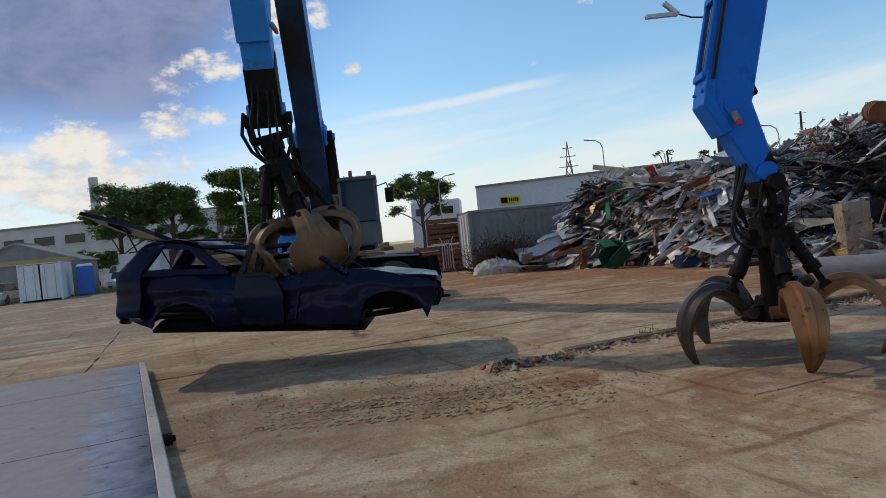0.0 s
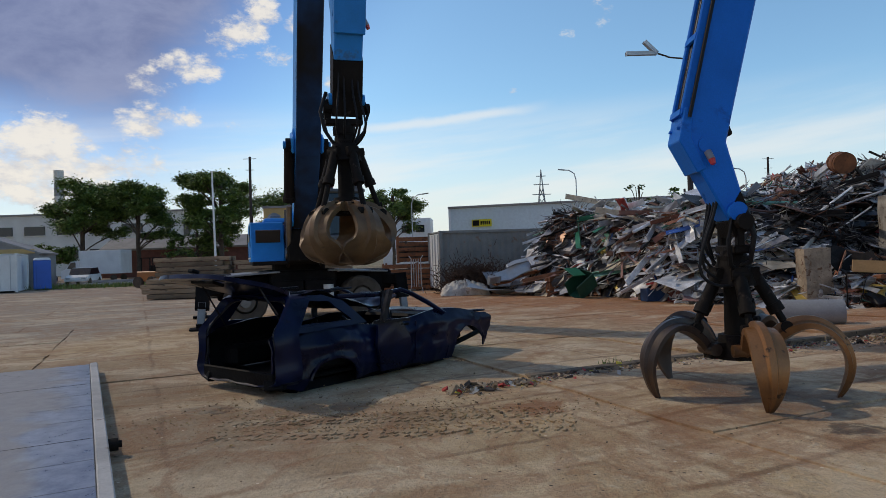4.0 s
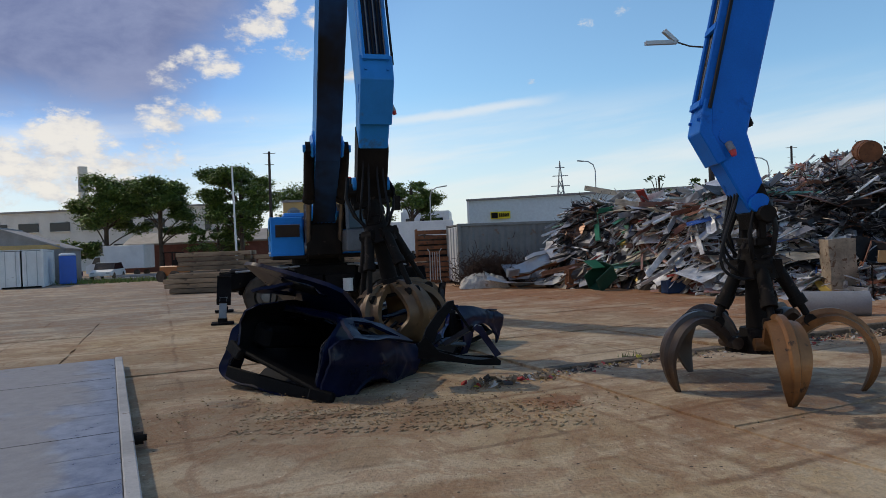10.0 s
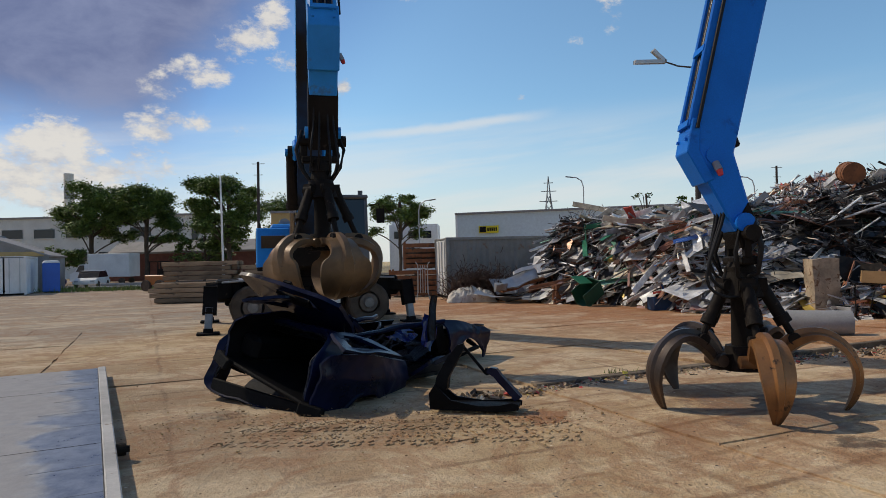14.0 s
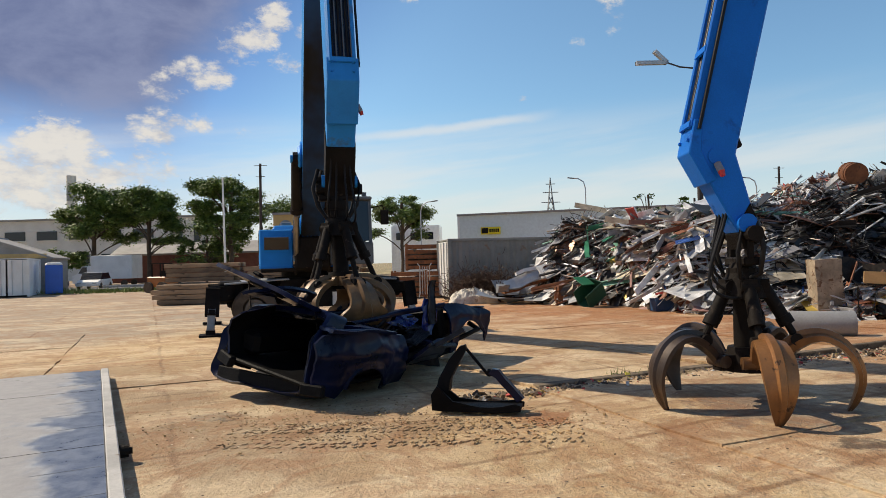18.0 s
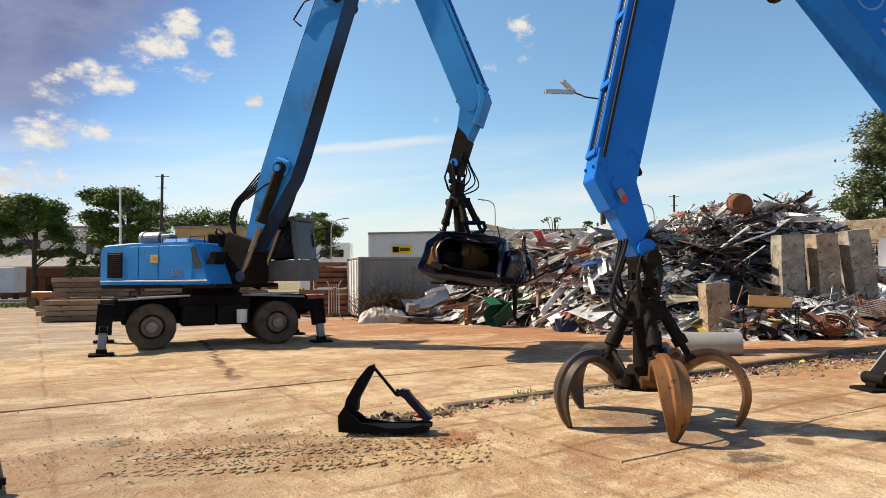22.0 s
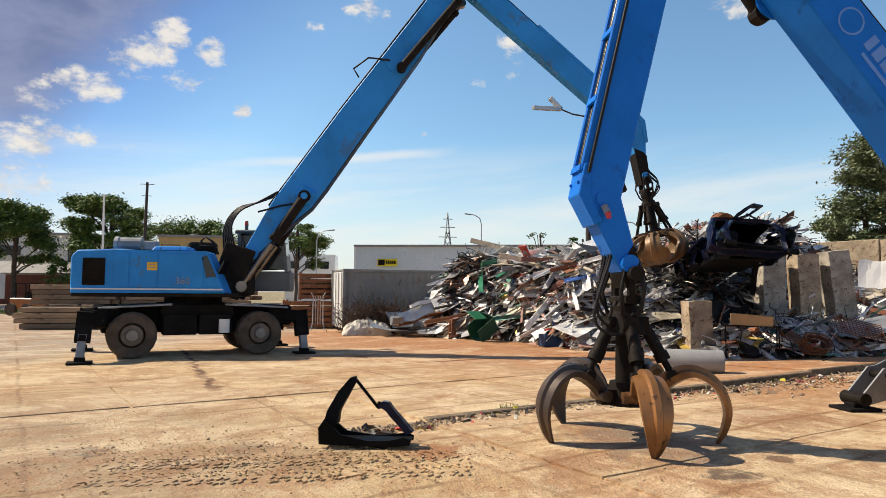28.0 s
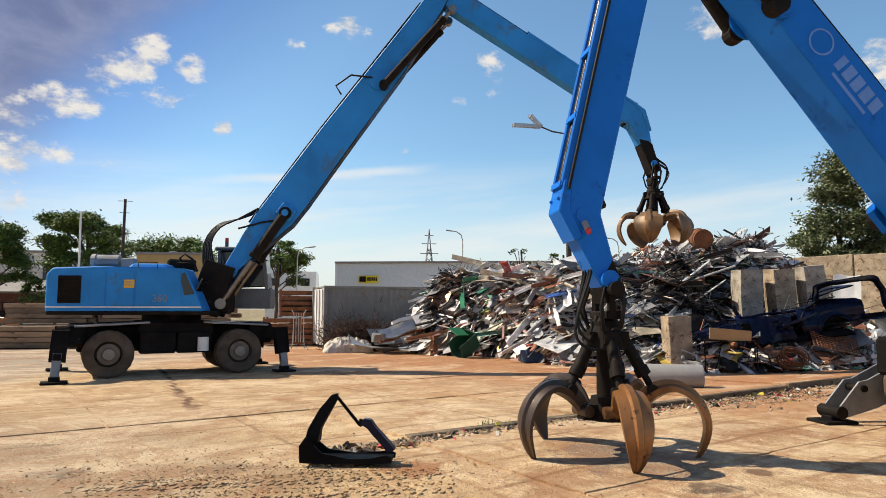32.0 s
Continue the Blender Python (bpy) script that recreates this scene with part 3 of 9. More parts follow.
def box(bm, size, at=(0, 0, 0), rot=(0, 0, 0), bevel=0.0, taper=None, mat_i=0):
    """A bevelled box, its centre at `at`; taper scales its top."""
    made = bmesh.ops.create_cube(bm, size=1.0)["verts"]
    for v in made:
        v.co = Vector((v.co.x * size[0], v.co.y * size[1], v.co.z * size[2]))
        if taper and v.co.z > 0:
            v.co.x *= taper[0]
            v.co.y *= taper[1]
    m = pose(*at, *rot)
    for v in made:
        v.co = m @ v.co
    faces = {f for v in made for f in v.link_faces}
    for f in faces:
        f.material_index = mat_i
    if bevel:
        edges = list({e for v in made for e in v.link_edges})
        bmesh.ops.bevel(bm, geom=edges, offset=bevel, segments=1, affect="EDGES")
    return made


def rod(bm, a, b, r, r2=None, seg=10, mat_i=0, cap=True):
    """A round bar from a to b."""
    a, b = Vector(a), Vector(b)
    d = b - a
    if d.length < 1e-5:
        return
    turn = d.to_track_quat("Z", "Y").to_matrix().to_4x4()
    made = bmesh.ops.create_cone(bm, cap_ends=cap, segments=seg, radius1=r, radius2=r if r2 is None else r2, depth=d.length,
                                 matrix=Matrix.Translation((a + b) / 2) @ turn)["verts"]
    if mat_i:
        for f in {f for v in made for f in v.link_faces}:
            f.material_index = mat_i


def bar(bm, a, b, w, h, up=(0, 0, 1), bevel=0.0):
    """A square bar from a to b."""
    a, b = Vector(a), Vector(b)
    d = (b - a)
    x = d.normalized()
    side = Vector(up).cross(x)
    if side.length < 1e-4:
        side = Vector((0, 1, 0))
    side.normalize()
    top = x.cross(side)
    m = Matrix((x, side, top)).transposed().to_4x4()
    m.translation = (a + b) / 2
    made = bmesh.ops.create_cube(bm, size=1.0)["verts"]
    for v in made:
        v.co = m @ Vector((v.co.x * d.length, v.co.y * w, v.co.z * h))
    if bevel:
        bmesh.ops.bevel(bm, geom=list({e for v in made for e in v.link_edges}), offset=bevel, segments=1, affect="EDGES")


def tube(bm, points, r, seg=6):
    """A bent hose or pipe through points."""
    pts = [Vector(p) for p in points]
    rings = []
    for i, p in enumerate(pts):
        d = (pts[min(i + 1, len(pts) - 1)] - pts[max(i - 1, 0)]).normalized()
        side = d.cross(Vector((0.13, 0.31, 0.94)))
        side = side.normalized() if side.length > 1e-3 else Vector((1, 0, 0))
        other = d.cross(side)
        rings.append([bm.verts.new(p + (side * math.cos(2 * math.pi * k / seg) + other * math.sin(2 * math.pi * k / seg)) * r) for k in range(seg)])
    for a, b in zip(rings, rings[1:]):
        for k in range(seg):
            bm.faces.new((a[k], a[(k + 1) % seg], b[(k + 1) % seg], b[k])).smooth = True


def bend(a, b, sag, n=8, way=(0, 0, -1)):
    """Points of a hose that sags between a and b."""
    a, b, way = Vector(a), Vector(b), Vector(way)
    return [a.lerp(b, i / n) + way * sag * 4 * (i / n) * (1 - i / n) for i in range(n + 1)]


def prism(bm, loops, y0, y1, warp=None, dent=0.0, fine=0.0, seed=0):
    """A sheet with holes: loops of (x, z), the first the outline, between y0 and y1; warp moves each vertex."""
    from mathutils.geometry import tessellate_polygon
    flat = [[Vector((p[0], p[1], 0)) for p in loop] for loop in loops]
    points = [p for loop in flat for p in loop]
    whole, bm = bm, bmesh.new()
    tris = tessellate_polygon(flat)
    front = [bm.verts.new((p.x, y0, p.y)) for p in points]
    back = [bm.verts.new((p.x, y1, p.y)) for p in points]
    for a, b, c in tris:
        try:
            bm.faces.new((front[a], front[b], front[c]))
            bm.faces.new((back[c], back[b], back[a]))
        except ValueError:
            pass
    start = 0
    for loop in flat:
        n = len(loop)
        for i in range(n):
            a, b = start + i, start + (i + 1) % n
            bm.faces.new((front[a], front[b], back[b], back[a]))
        start += n
    for _ in range(3 if fine else 0):
        long = [e for e in bm.edges if e.calc_length() > fine]
        if long:
            bmesh.ops.subdivide_edges(bm, edges=long, cuts=1)
    for v in bm.verts:
        if warp:
            v.co = Vector(warp(v.co))
        if dent:
            v.co += noise.noise_vector(v.co * 2.3 + Vector((seed, 0, 0))) * dent + noise.noise_vector(v.co * 6.0 + Vector((0, seed, 0))) * dent * 0.35
    bmesh.ops.recalc_face_normals(bm, faces=bm.faces[:])
    mesh = bpy.data.meshes.new("sheet")
    bm.to_mesh(mesh)
    bm.free()
    whole.from_mesh(mesh)
    bpy.data.meshes.remove(mesh)


def disc_points(cx, cz, r, n=14, a0=0.0, a1=360.0):
    return [(cx + r * math.cos(radians(a0 + (a1 - a0) * i / n)), cz + r * math.sin(radians(a0 + (a1 - a0) * i / n))) for i in range(n + (a1 - a0 < 360))]


# ---- ground ----
def make_ground():
    bm = bmesh.new()
    xs = sorted({*[round(-16 + i * 0.4, 3) for i in range(81)], -2500, -600, -200, -80, -40, -24, 24, 40, 80, 200, 600, 2500})
    ys = sorted({*[round(2 + i * 0.4, 3) for i in range(66)], -2500, -300, -60, -15, -5, 0, 34, 45, 60, 90, 160, 400, 1000, 2500})
    grid = {}
    for i, gx in enumerate(xs):
        for j, gy in enumerate(ys):
            inside = -15.5 < gx < 15.5 and 2.5 < gy < 27.5
            z = (noise.noise(Vector((gx * 0.35, gy * 0.35, 0))) * 0.02 + noise.noise(Vector((gx * 1.3, gy * 1.3, 3))) * 0.008 - 0.02) if inside else -0.02
            grid[i, j] = bm.verts.new((gx, gy, z))
    for i in range(len(xs) - 1):
        for j in range(len(ys) - 1):
            bm.faces.new((grid[i, j], grid[i + 1, j], grid[i + 1, j + 1], grid[i, j + 1]))
    return lone("ground", bm, M_GROUND, pose(0, 0, 0), "sandy dust over worn concrete scrapyard ground", "ground", kind="structure", smooth=True)


make_ground()


# ---- scrap handlers ----
def wheel(parent, at, outward, r=0.56):
    """A twin tyre with rim and hub; outward is the sign of the axle's outer end."""
    bm = bmesh.new()
    prof = [(0.30, -0.30), (0.50, -0.30), (0.555, -0.26), (0.56, -0.05), (0.50, -0.02), (0.50, 0.02), (0.56, 0.05), (0.555, 0.26), (0.50, 0.30), (0.33, 0.30)]
    n = 36
    rings = []
    for k in range(n):
        a = 2 * math.pi * k / n
        rings.append([bm.verts.new((p * math.cos(a) * r / 0.56 * (1.0 if p < 0.54 or k % 2 else 0.985), q, p * math.sin(a) * r / 0.56 * (1.0 if p < 0.54 or k % 2 else 0.985))) for p, q in prof])
    for k in range(n):
        a, b = rings[k], rings[(k + 1) % n]
        for i in range(len(prof) - 1):
            bm.faces.new((a[i], a[i + 1], b[i + 1], b[i]))
    bmesh.ops.recalc_face_normals(bm, faces=bm.faces[:])
    tyre = part("wheel", bm, M_TYRE, parent, "brown dust-covered twin tyre", m=pose(*at))
    bm = bmesh.new()
    y = 0.22 * outward
    rod(bm, (0, -y, 0), (0, y * 0.6, 0), 0.335, seg=28)
    rod(bm, (0, y * 0.6, 0), (0, y * 1.15, 0), 0.30, 0.24, seg=28)
    part("rim", bm, M_RIM, tyre)
    bm = bmesh.new()
    rod(bm, (0, y, 0), (0, y * 1.55, 0), 0.15, 0.13, seg=20)
    for k in range(10):
        a = k * 0.628
        rod(bm, (0.115 * math.cos(a), y * 1.5, 0.115 * math.sin(a)), (0.115 * math.cos(a), y * 1.62, 0.115 * math.sin(a)), 0.014, seg=6)
    part("hub", bm, M_HUB, tyre, "bare grey hub")
    return tyre


def low_outrigger(parent, foot):
    """A low plate stabiliser: a grey cheek plate on a round pivot and pad."""
    bm = bmesh.new()
    m = pose(foot[0], foot[1], 0)
    for y in (-0.16, 0.13):
        prism(bm, [[(-0.02, 0.12), (0.04, 0.26), (0.36, 0.60), (0.50, 0.62), (1.45, 1.05), (1.5, 0.55), (0.62, 0.22), (0.14, 0.10)]], y, y + 0.03)
    arm = part("outrigger", bm, M_GREY, parent, "grey plate stabiliser arm, low over the ground", m=m)
    bm = bmesh.new()
    rod(bm, (0.03, -0.2, 0.17), (0.03, 0.2, 0.17), 0.09, seg=16)
    part("pad_pivot", bm, M_BLACK, arm)
    for x in (0.42, 1.3):
        bm = bmesh.new()
        rod(bm, (x, -0.19, 0.5 + (x - 0.42) * 0.4), (x, 0.19, 0.5 + (x - 0.42) * 0.4), 0.05, seg=12)
        part("pivot", bm, M_BLACK, arm)
    bm = bmesh.new()
    box(bm, (0.50, 0.44, 0.05), (0.02, 0, 0.03), bevel=0.012)
    box(bm, (0.2, 0.2, 0.08), (0.02, 0, 0.08), bevel=0.015)
    part("pad", bm, M_CHASSIS, arm)


def outrigger(parent, sx, sy, foot):
    """A hinged stabiliser: arm, sleeve, ram and pad."""
    if len(foot) > 2:
        return low_outrigger(parent, foot)
    bm = bmesh.new()
    top = Vector((sx * 2.0, sy * 0.75, 1.02))
    knee = Vector((foot[0] * 0.97, foot[1] * 0.86, 0.98))
    bar(bm, top, knee, 0.32, 0.30, bevel=0.03)
    bar(bm, knee + Vector((0, 0, 0.12)), Vector((foot[0] * 0.985, foot[1] * 0.94, 0.50)), 0.27, 0.24, up=(0, 1, 0), bevel=0.03)
    arm = part("outrigger", bm, M_CHASSIS, parent, "dusty black stabiliser arm")
    bm = bmesh.new()
    bar(bm, Vector((foot[0] * 0.985, foot[1] * 0.94, 0.62)), Vector((foot[0], foot[1], 0.14)), 0.15, 0.17, up=(0, 1, 0), bevel=0.015)
    part("ram", bm, M_GREY, arm, "scuffed grey stabiliser ram")
    bm = bmesh.new()
    box(bm, (0.52, 0.46, 0.05), (foot[0], foot[1], 0.03), bevel=0.012)
    box(bm, (0.22, 0.20, 0.11), (foot[0], foot[1], 0.10), bevel=0.015)
    part("pad", bm, M_CHASSIS, arm)


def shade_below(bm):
    """Second, shade-darkened material on faces that look down."""
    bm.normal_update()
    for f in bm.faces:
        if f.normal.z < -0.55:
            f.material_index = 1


def make_handler(m, dims, paint, feet, label, group):
    """A wheeled scrap handler: undercarriage, slewing upper part, boom, stick and rams. Returns its moving parts."""
    top = thing("scrap_handler", m, label, "excavator", group)
    bm = bmesh.new()
    box(bm, (4.3, 1.25, 0.62), (0, 0, 0.90), bevel=0.04)
    part("chassis", bm, M_CHASSIS, top, "dirt-caked black chassis frame")
    bm = bmesh.new()
    box(bm, (1.75, 2.0, 0.34), (0, 0, 1.15), bevel=0.05)
    part("turntable_bed", bm, M_CHASSIS, top)
    for s in (-1, 1):
        bm = bmesh.new()
        box(bm, (0.62, 2.0, 0.52), (s * 2.05, 0, 1.0), bevel=0.05)
        part("end_beam", bm, M_CHASSIS, top)
        bm = bmesh.new()
        box(bm, (1.6, 2.35, 0.05), (s * 1.42, 0, 1.25), (0, s * 3, 0), bevel=0.015)
        part("mudguard", bm, M_GREY, top, "dusty steel mudguard plate")
        bm = bmesh.new()
        rod(bm, (s * 1.49, -0.85, 0.56), (s * 1.49, 0.85, 0.56), 0.18, seg=12)
        part("axle", bm, M_CHASSIS, top)
        # black blocks stand in for the dark gap between the wheels
        for sy in (-1, 1):
            bm = bmesh.new()
            box(bm, (0.8, 0.46, 0.52), (s * 0.42, sy * 0.86, 0.80), bevel=0.03)
            part("tool_box", bm, M_CHASSIS, top)
    bm = bmesh.new()
    rod(bm, (0.62, -1.05, 0.58), (0.62, -1.05, 0.92), 0.14, seg=14)
    part("canister", bm, M_WHITE, top, "white plastic canister")
    for sx in (-1, 1):
        for sy in (-1, 1):
            wheel(top, (sx * 1.49, sy * 0.95, 0.56), sy)
            outrigger(top, sx, sy, feet[sx, sy])
    bm = bmesh.new()
    rod(bm, (0, 0, 1.28), (0, 0, 1.50), 0.72, seg=32)
    part("slew_ring", bm, M_BLACK, top)

    # the upper part: x ahead, y to the driver's left
    bm = bmesh.new()
    box(bm, (3.8, 2.5, 0.10), (-0.65, 0, 1.52), bevel=0.02)
    box(bm, (1.5, 0.9, 0.85), (0.75, 0.05, 1.95), bevel=0.05)
    for s in (-1, 1):
        box(bm, (0.8, 0.07, 1.35), (1.05, 0.05 + s * 0.42, 2.15), (0, 18, 0), bevel=0.02)
    upper = part("superstructure", bm, M_BLACK, top, "greasy black slewing deck")
    bm = bmesh.new()
    prism(bm, [[(-2.56, 1.56), (-2.56, 2.45), (-2.42, 2.60), (-1.45, 2.64), (0.62, 2.60), (1.06, 1.60), (1.06, 1.56)]], -1.28, -0.42)
    bmesh.ops.bevel(bm, geom=bm.edges[:], offset=0.03, segments=1, affect="EDGES")
    part("engine_cover", bm, paint, upper, "blue sheet-metal engine cover along the side")
    bm = bmesh.new()
    prism(bm, [[(-2.56, 1.56), (-2.56, 2.42), (-2.42, 2.56), (0.25, 2.56), (0.35, 1.56)]], -0.40, 1.28)
    bmesh.ops.bevel(bm, geom=bm.edges[:], offset=0.03, segments=1, affect="EDGES")
    part("rear_cover", bm, paint, upper)
    bm = bmesh.new()
    box(bm, (0.52, 0.03, 0.66), (-2.02, -1.285, 2.08), bevel=0.01)
    for k in range(12):
        box(bm, (0.48, 0.03, 0.022), (-2.02, -1.302, 1.80 + k * 0.05), (25, 0, 0))
    part("grille", bm, M_BLACK, upper, "black louvred cooling grille")
    for x0, w in ((-1.38, 0.34), (-0.86, 0.62), (0.02, 1.05)):
        bm = bmesh.new()
        box(bm, (w, 0.018, 0.84), (x0, -1.287, 2.12), bevel=0.006)
        part("cover_door", bm, paint, upper)
    bm = bmesh.new()
    box(bm, (3.55, 0.02, 0.035), (-0.75, -1.292, 1.66), bevel=0.005)
    part("trim_strip", bm, M_WHITE, upper, "thin white stripe along the cover")
    bm = bmesh.new()
    box(bm, (0.24, 0.012, 0.20), (-0.66, -1.301, 2.22))
    part("sticker", bm, M_YELLOW, upper, "yellow warning sticker")
    bm = bmesh.new()
    for k in range(3):
        box(bm, (0.055, 0.008, 0.004), (-0.70 + k * 0.05, -1.309, 2.25 - k * 0.03))
    box(bm, (0.15, 0.008, 0.03), (-0.66, -1.309, 2.26))
    box(bm, (0.17, 0.008, 0.02), (-0.66, -1.309, 2.19))
    part("sticker_bars", bm, M_GREY, upper)
    curve = bpy.data.curves.new("type_number", "FONT")
    curve.body, curve.size, curve.extrude, curve.align_x = "360", 0.24, 0.003, "CENTER"
    text = new("type_number", curve)
    text.parent = upper
    text.matrix_basis = pose(0.06, -1.303, 1.79, 90, 0, 0)
    curve.materials.append(M_GREY)
    bm = bmesh.new()
    prism(bm, [[(0.62, 1.95), (0.50, 2.45), (0.62, 2.50), (0.86, 1.98)]], -1.296, -1.27)
    box(bm, (0.03, 0.62, 0.34), (0.93, -0.84, 2.22), (0, 24, 0))
    part("side_window", bm, M_GLASS_DARK, upper, "dark tinted panel beside the boom foot")
    bm = bmesh.new()
    rod(bm, (-1.75, -0.55, 2.80), (-1.15, -0.55, 2.80), 0.17, seg=16)
    rod(bm, (-1.80, -0.55, 2.80), (-1.70, -0.55, 2.80), 0.19, seg=16)
    box(bm, (0.3, 0.3, 0.28), (-0.92, -0.55, 2.74), bevel=0.02)
    box(bm, (0.08, 0.2, 0.12), (-1.6, -0.55, 2.62))
    part("air_filter", bm, M_GREY, upper, "grey drum air filter on the cover")
    bm = bmesh.new()
    box(bm, (0.95, 0.8, 0.12), (-0.35, -0.55, 2.68), bevel=0.03, taper=(0.8, 0.85))
    part("bonnet_hump", bm, paint, upper)
    for s in (-0.5, 0.4):
        bm = bmesh.new()
        tube(bm, [(s, -1.2, 2.58), (s, -1.2, 2.75), (s + 0.45, -1.2, 2.75), (s + 0.45, -1.2, 2.58)], 0.012)
        part("hand_rail", bm, M_BLACK, upper)
    bm = bmesh.new()
    tube(bm, [(0.3, 0.1, 2.6), (0.15, 0.0, 2.95), (0.3, -0.1, 3.05), (0.5, -0.1, 2.9), (0.6, 0.0, 2.6)], 0.03)
    part("hose_loop", bm, M_HOSE, upper)
    bm = bmesh.new()
    box(bm, (0.7, 0.5, 0.35), (0.1, 0.35, 2.75), (0, 0, 20), bevel=0.04)
    part("valve_cover", bm, M_BLACK, upper)
    # the driver's cab
    bm = bmesh.new()
    for cx, cy in ((0.62, 0.55), (0.62, 1.42), (1.95, 0.55), (1.95, 1.42)):
        bar(bm, (cx, cy, 1.55), (cx - (0.18 if cx > 1 else 0), cy, 3.12), 0.08, 0.08, up=(0, 1, 0))
    box(bm, (1.42, 0.98, 0.10), (1.2, 0.985, 3.14), bevel=0.03)
    box(bm, (1.45, 0.98, 0.55), (1.28, 0.985, 1.78), bevel=0.03)
    box(bm, (0.06, 0.9, 1.0), (0.62, 0.985, 2.6))
    rod(bm, (0.75, 0.8, 3.18), (0.75, 0.8, 3.34), 0.05, seg=10)
    rod(bm, (1.75, 1.3, 3.18), (1.75, 1.3, 3.30), 0.06, seg=10)
    cab = part("cab", bm, M_CAB, upper, "grimy grey driver's cab")
    bm = bmesh.new()
    box(bm, (1.2, 0.015, 0.95), (1.22, 0.56, 2.58), (0, -3, 0))
    box(bm, (1.2, 0.015, 0.95), (1.22, 1.41, 2.58), (0, -3, 0))
    box(bm, (0.015, 0.8, 1.0), (1.87, 0.985, 2.58), (0, -6, 0))
    part("cab_glass", bm, M_GLASS_DARK, upper, "dark cab windows")
    bm = bmesh.new()
    rod(bm, (0.75, 0.8, 3.34), (0.75, 0.8, 3.46), 0.055, 0.045, seg=10)
    part("beacon", bm, M_RED, upper, "red warning beacon")
    bm = bmesh.new()
    tube(bm, [(1.9, 1.45, 2.9), (2.1, 1.7, 2.95), (2.1, 1.75, 2.8)], 0.015)
    box(bm, (0.05, 0.2, 0.36), (2.1, 1.75, 2.65), bevel=0.015)
    part("mirror", bm, M_BLACK, upper)

    for ob in upper.children:
        if ob.name.split(".")[0] in ("cab", "cab_glass", "beacon", "mirror"):
            ob.data.transform(Matrix.Translation((0.42, 0, 0.12)))

    # boom, from its foot along x
    L, W = dims["boom"], dims["width"]
    bm = bmesh.new()
    f = L / 9.85
    outline = [(-0.22, -0.12), (-0.22, 0.16), (0.0, 0.26), (1.5 * f, 0.50), (4.6 * f, 0.50), (8.4 * f, 0.40), (L - 0.1, 0.36), (L + 0.25, 0.12), (L + 0.2, -0.22),
               (L - 0.5, -0.36), (7.2 * f, -0.48), (4.8 * f, -0.52), (2.6 * f, -0.58), (1.9 * f, -0.56), (1.0 * f, -0.30)]
    outline = [(x, z * dims.get("thin", 1.0) - (dims.get("drop", 0.0) if 0.5 < x < L - 0.6 else 0.0) * (1.6 if z < 0 else 0.6)) for x, z in outline]
    prism(bm, [outline], -W / 2, W / 2)
    bmesh.ops.bevel(bm, geom=[e for e in bm.edges if abs(e.verts[0].co.y - e.verts[1].co.y) < 0.01 and e.is_manifold and e.calc_face_angle() > 0.9], offset=0.02, segments=1, affect="EDGES")
    # shade below the boom is put into a darker, greasy blue
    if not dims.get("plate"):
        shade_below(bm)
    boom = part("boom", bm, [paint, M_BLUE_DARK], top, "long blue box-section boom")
    for s in (-1, 1):
        for bx, bz, br in ((2.1 * f, -0.10, 0.30), (6.55 * f, -0.08, 0.27), (0, 0.02, 0.2)):
            bm = bmesh.new()
            rod(bm, (bx, s * W / 2, bz), (bx, s * (W / 2 + 0.035), bz), br, seg=24)
            rod(bm, (bx, s * W / 2, bz - br * 0.35), (bx, s * (W / 2 + 0.10), bz - br * 0.35), 0.07, seg=12)
            part("boom_pin", bm, paint, boom)
    for s in (-1, 1):
        bm = bmesh.new()
        box(bm, (0.42, 0.10, 0.46), (2.1 * f, s * (W / 2 + 0.05), -0.22), bevel=0.05)
        rod(bm, (2.05 * f, s * (W / 2 + 0.04), -0.25), (2.05 * f, s * (W / 2 + 0.27), -0.25), 0.09, seg=14)
        part("boom_ear", bm, paint, boom, "blue lug that takes the lift cylinder")
    back = (0.50 * dims.get("thin", 1.0) - 0.6 * dims.get("drop", 0.0), 0.40 * dims.get("thin", 1.0) - 0.6 * dims.get("drop", 0.0))
    for s in (-0.8, -0.5, 0.5, 0.8):
        y = s * W / 2
        bm = bmesh.new()
        tube(bm, [(1.3 * f, y, back[0] + 0.02), (4.6 * f, y, back[0] + 0.03), (L - 0.7, y, back[1] + 0.03)], 0.02)
        part("boom_hose", bm, M_HOSE, boom, "black hydraulic hose")
    for k in range(6):
        bm = bmesh.new()
        y, g = W * (-0.48 + 0.19 * k), 0.055 * k
        ctrl = [Vector(p) for p in ((-0.42 - g, y, 0.05 + g), (-0.10 - g, y, 0.46 + g), (0.28 - g * 0.4, y, 0.84 + g), (0.75, y, 0.90 + g * 0.8), (1.2, y, 0.66 + g * 0.4), (1.75 * f, y, back[0] + 0.03))]
        pts = []
        for n in range(len(ctrl) - 1):
            p0, p1, p2, p3 = ctrl[max(n - 1, 0)], ctrl[n], ctrl[n + 1], ctrl[min(n + 2, len(ctrl) - 1)]
            for u in (0.0, 0.33, 0.67):
                pts.append(0.5 * (2 * p1 + (p2 - p0) * u + (2 * p0 - 5 * p1 + 4 * p2 - p3) * u * u + (3 * p1 - p0 - 3 * p2 + p3) * u ** 3))
        tube(bm, pts + [ctrl[-1]], 0.024)
        part("boom_hose", bm, M_HOSE, boom, "black hose looping over the boom foot")
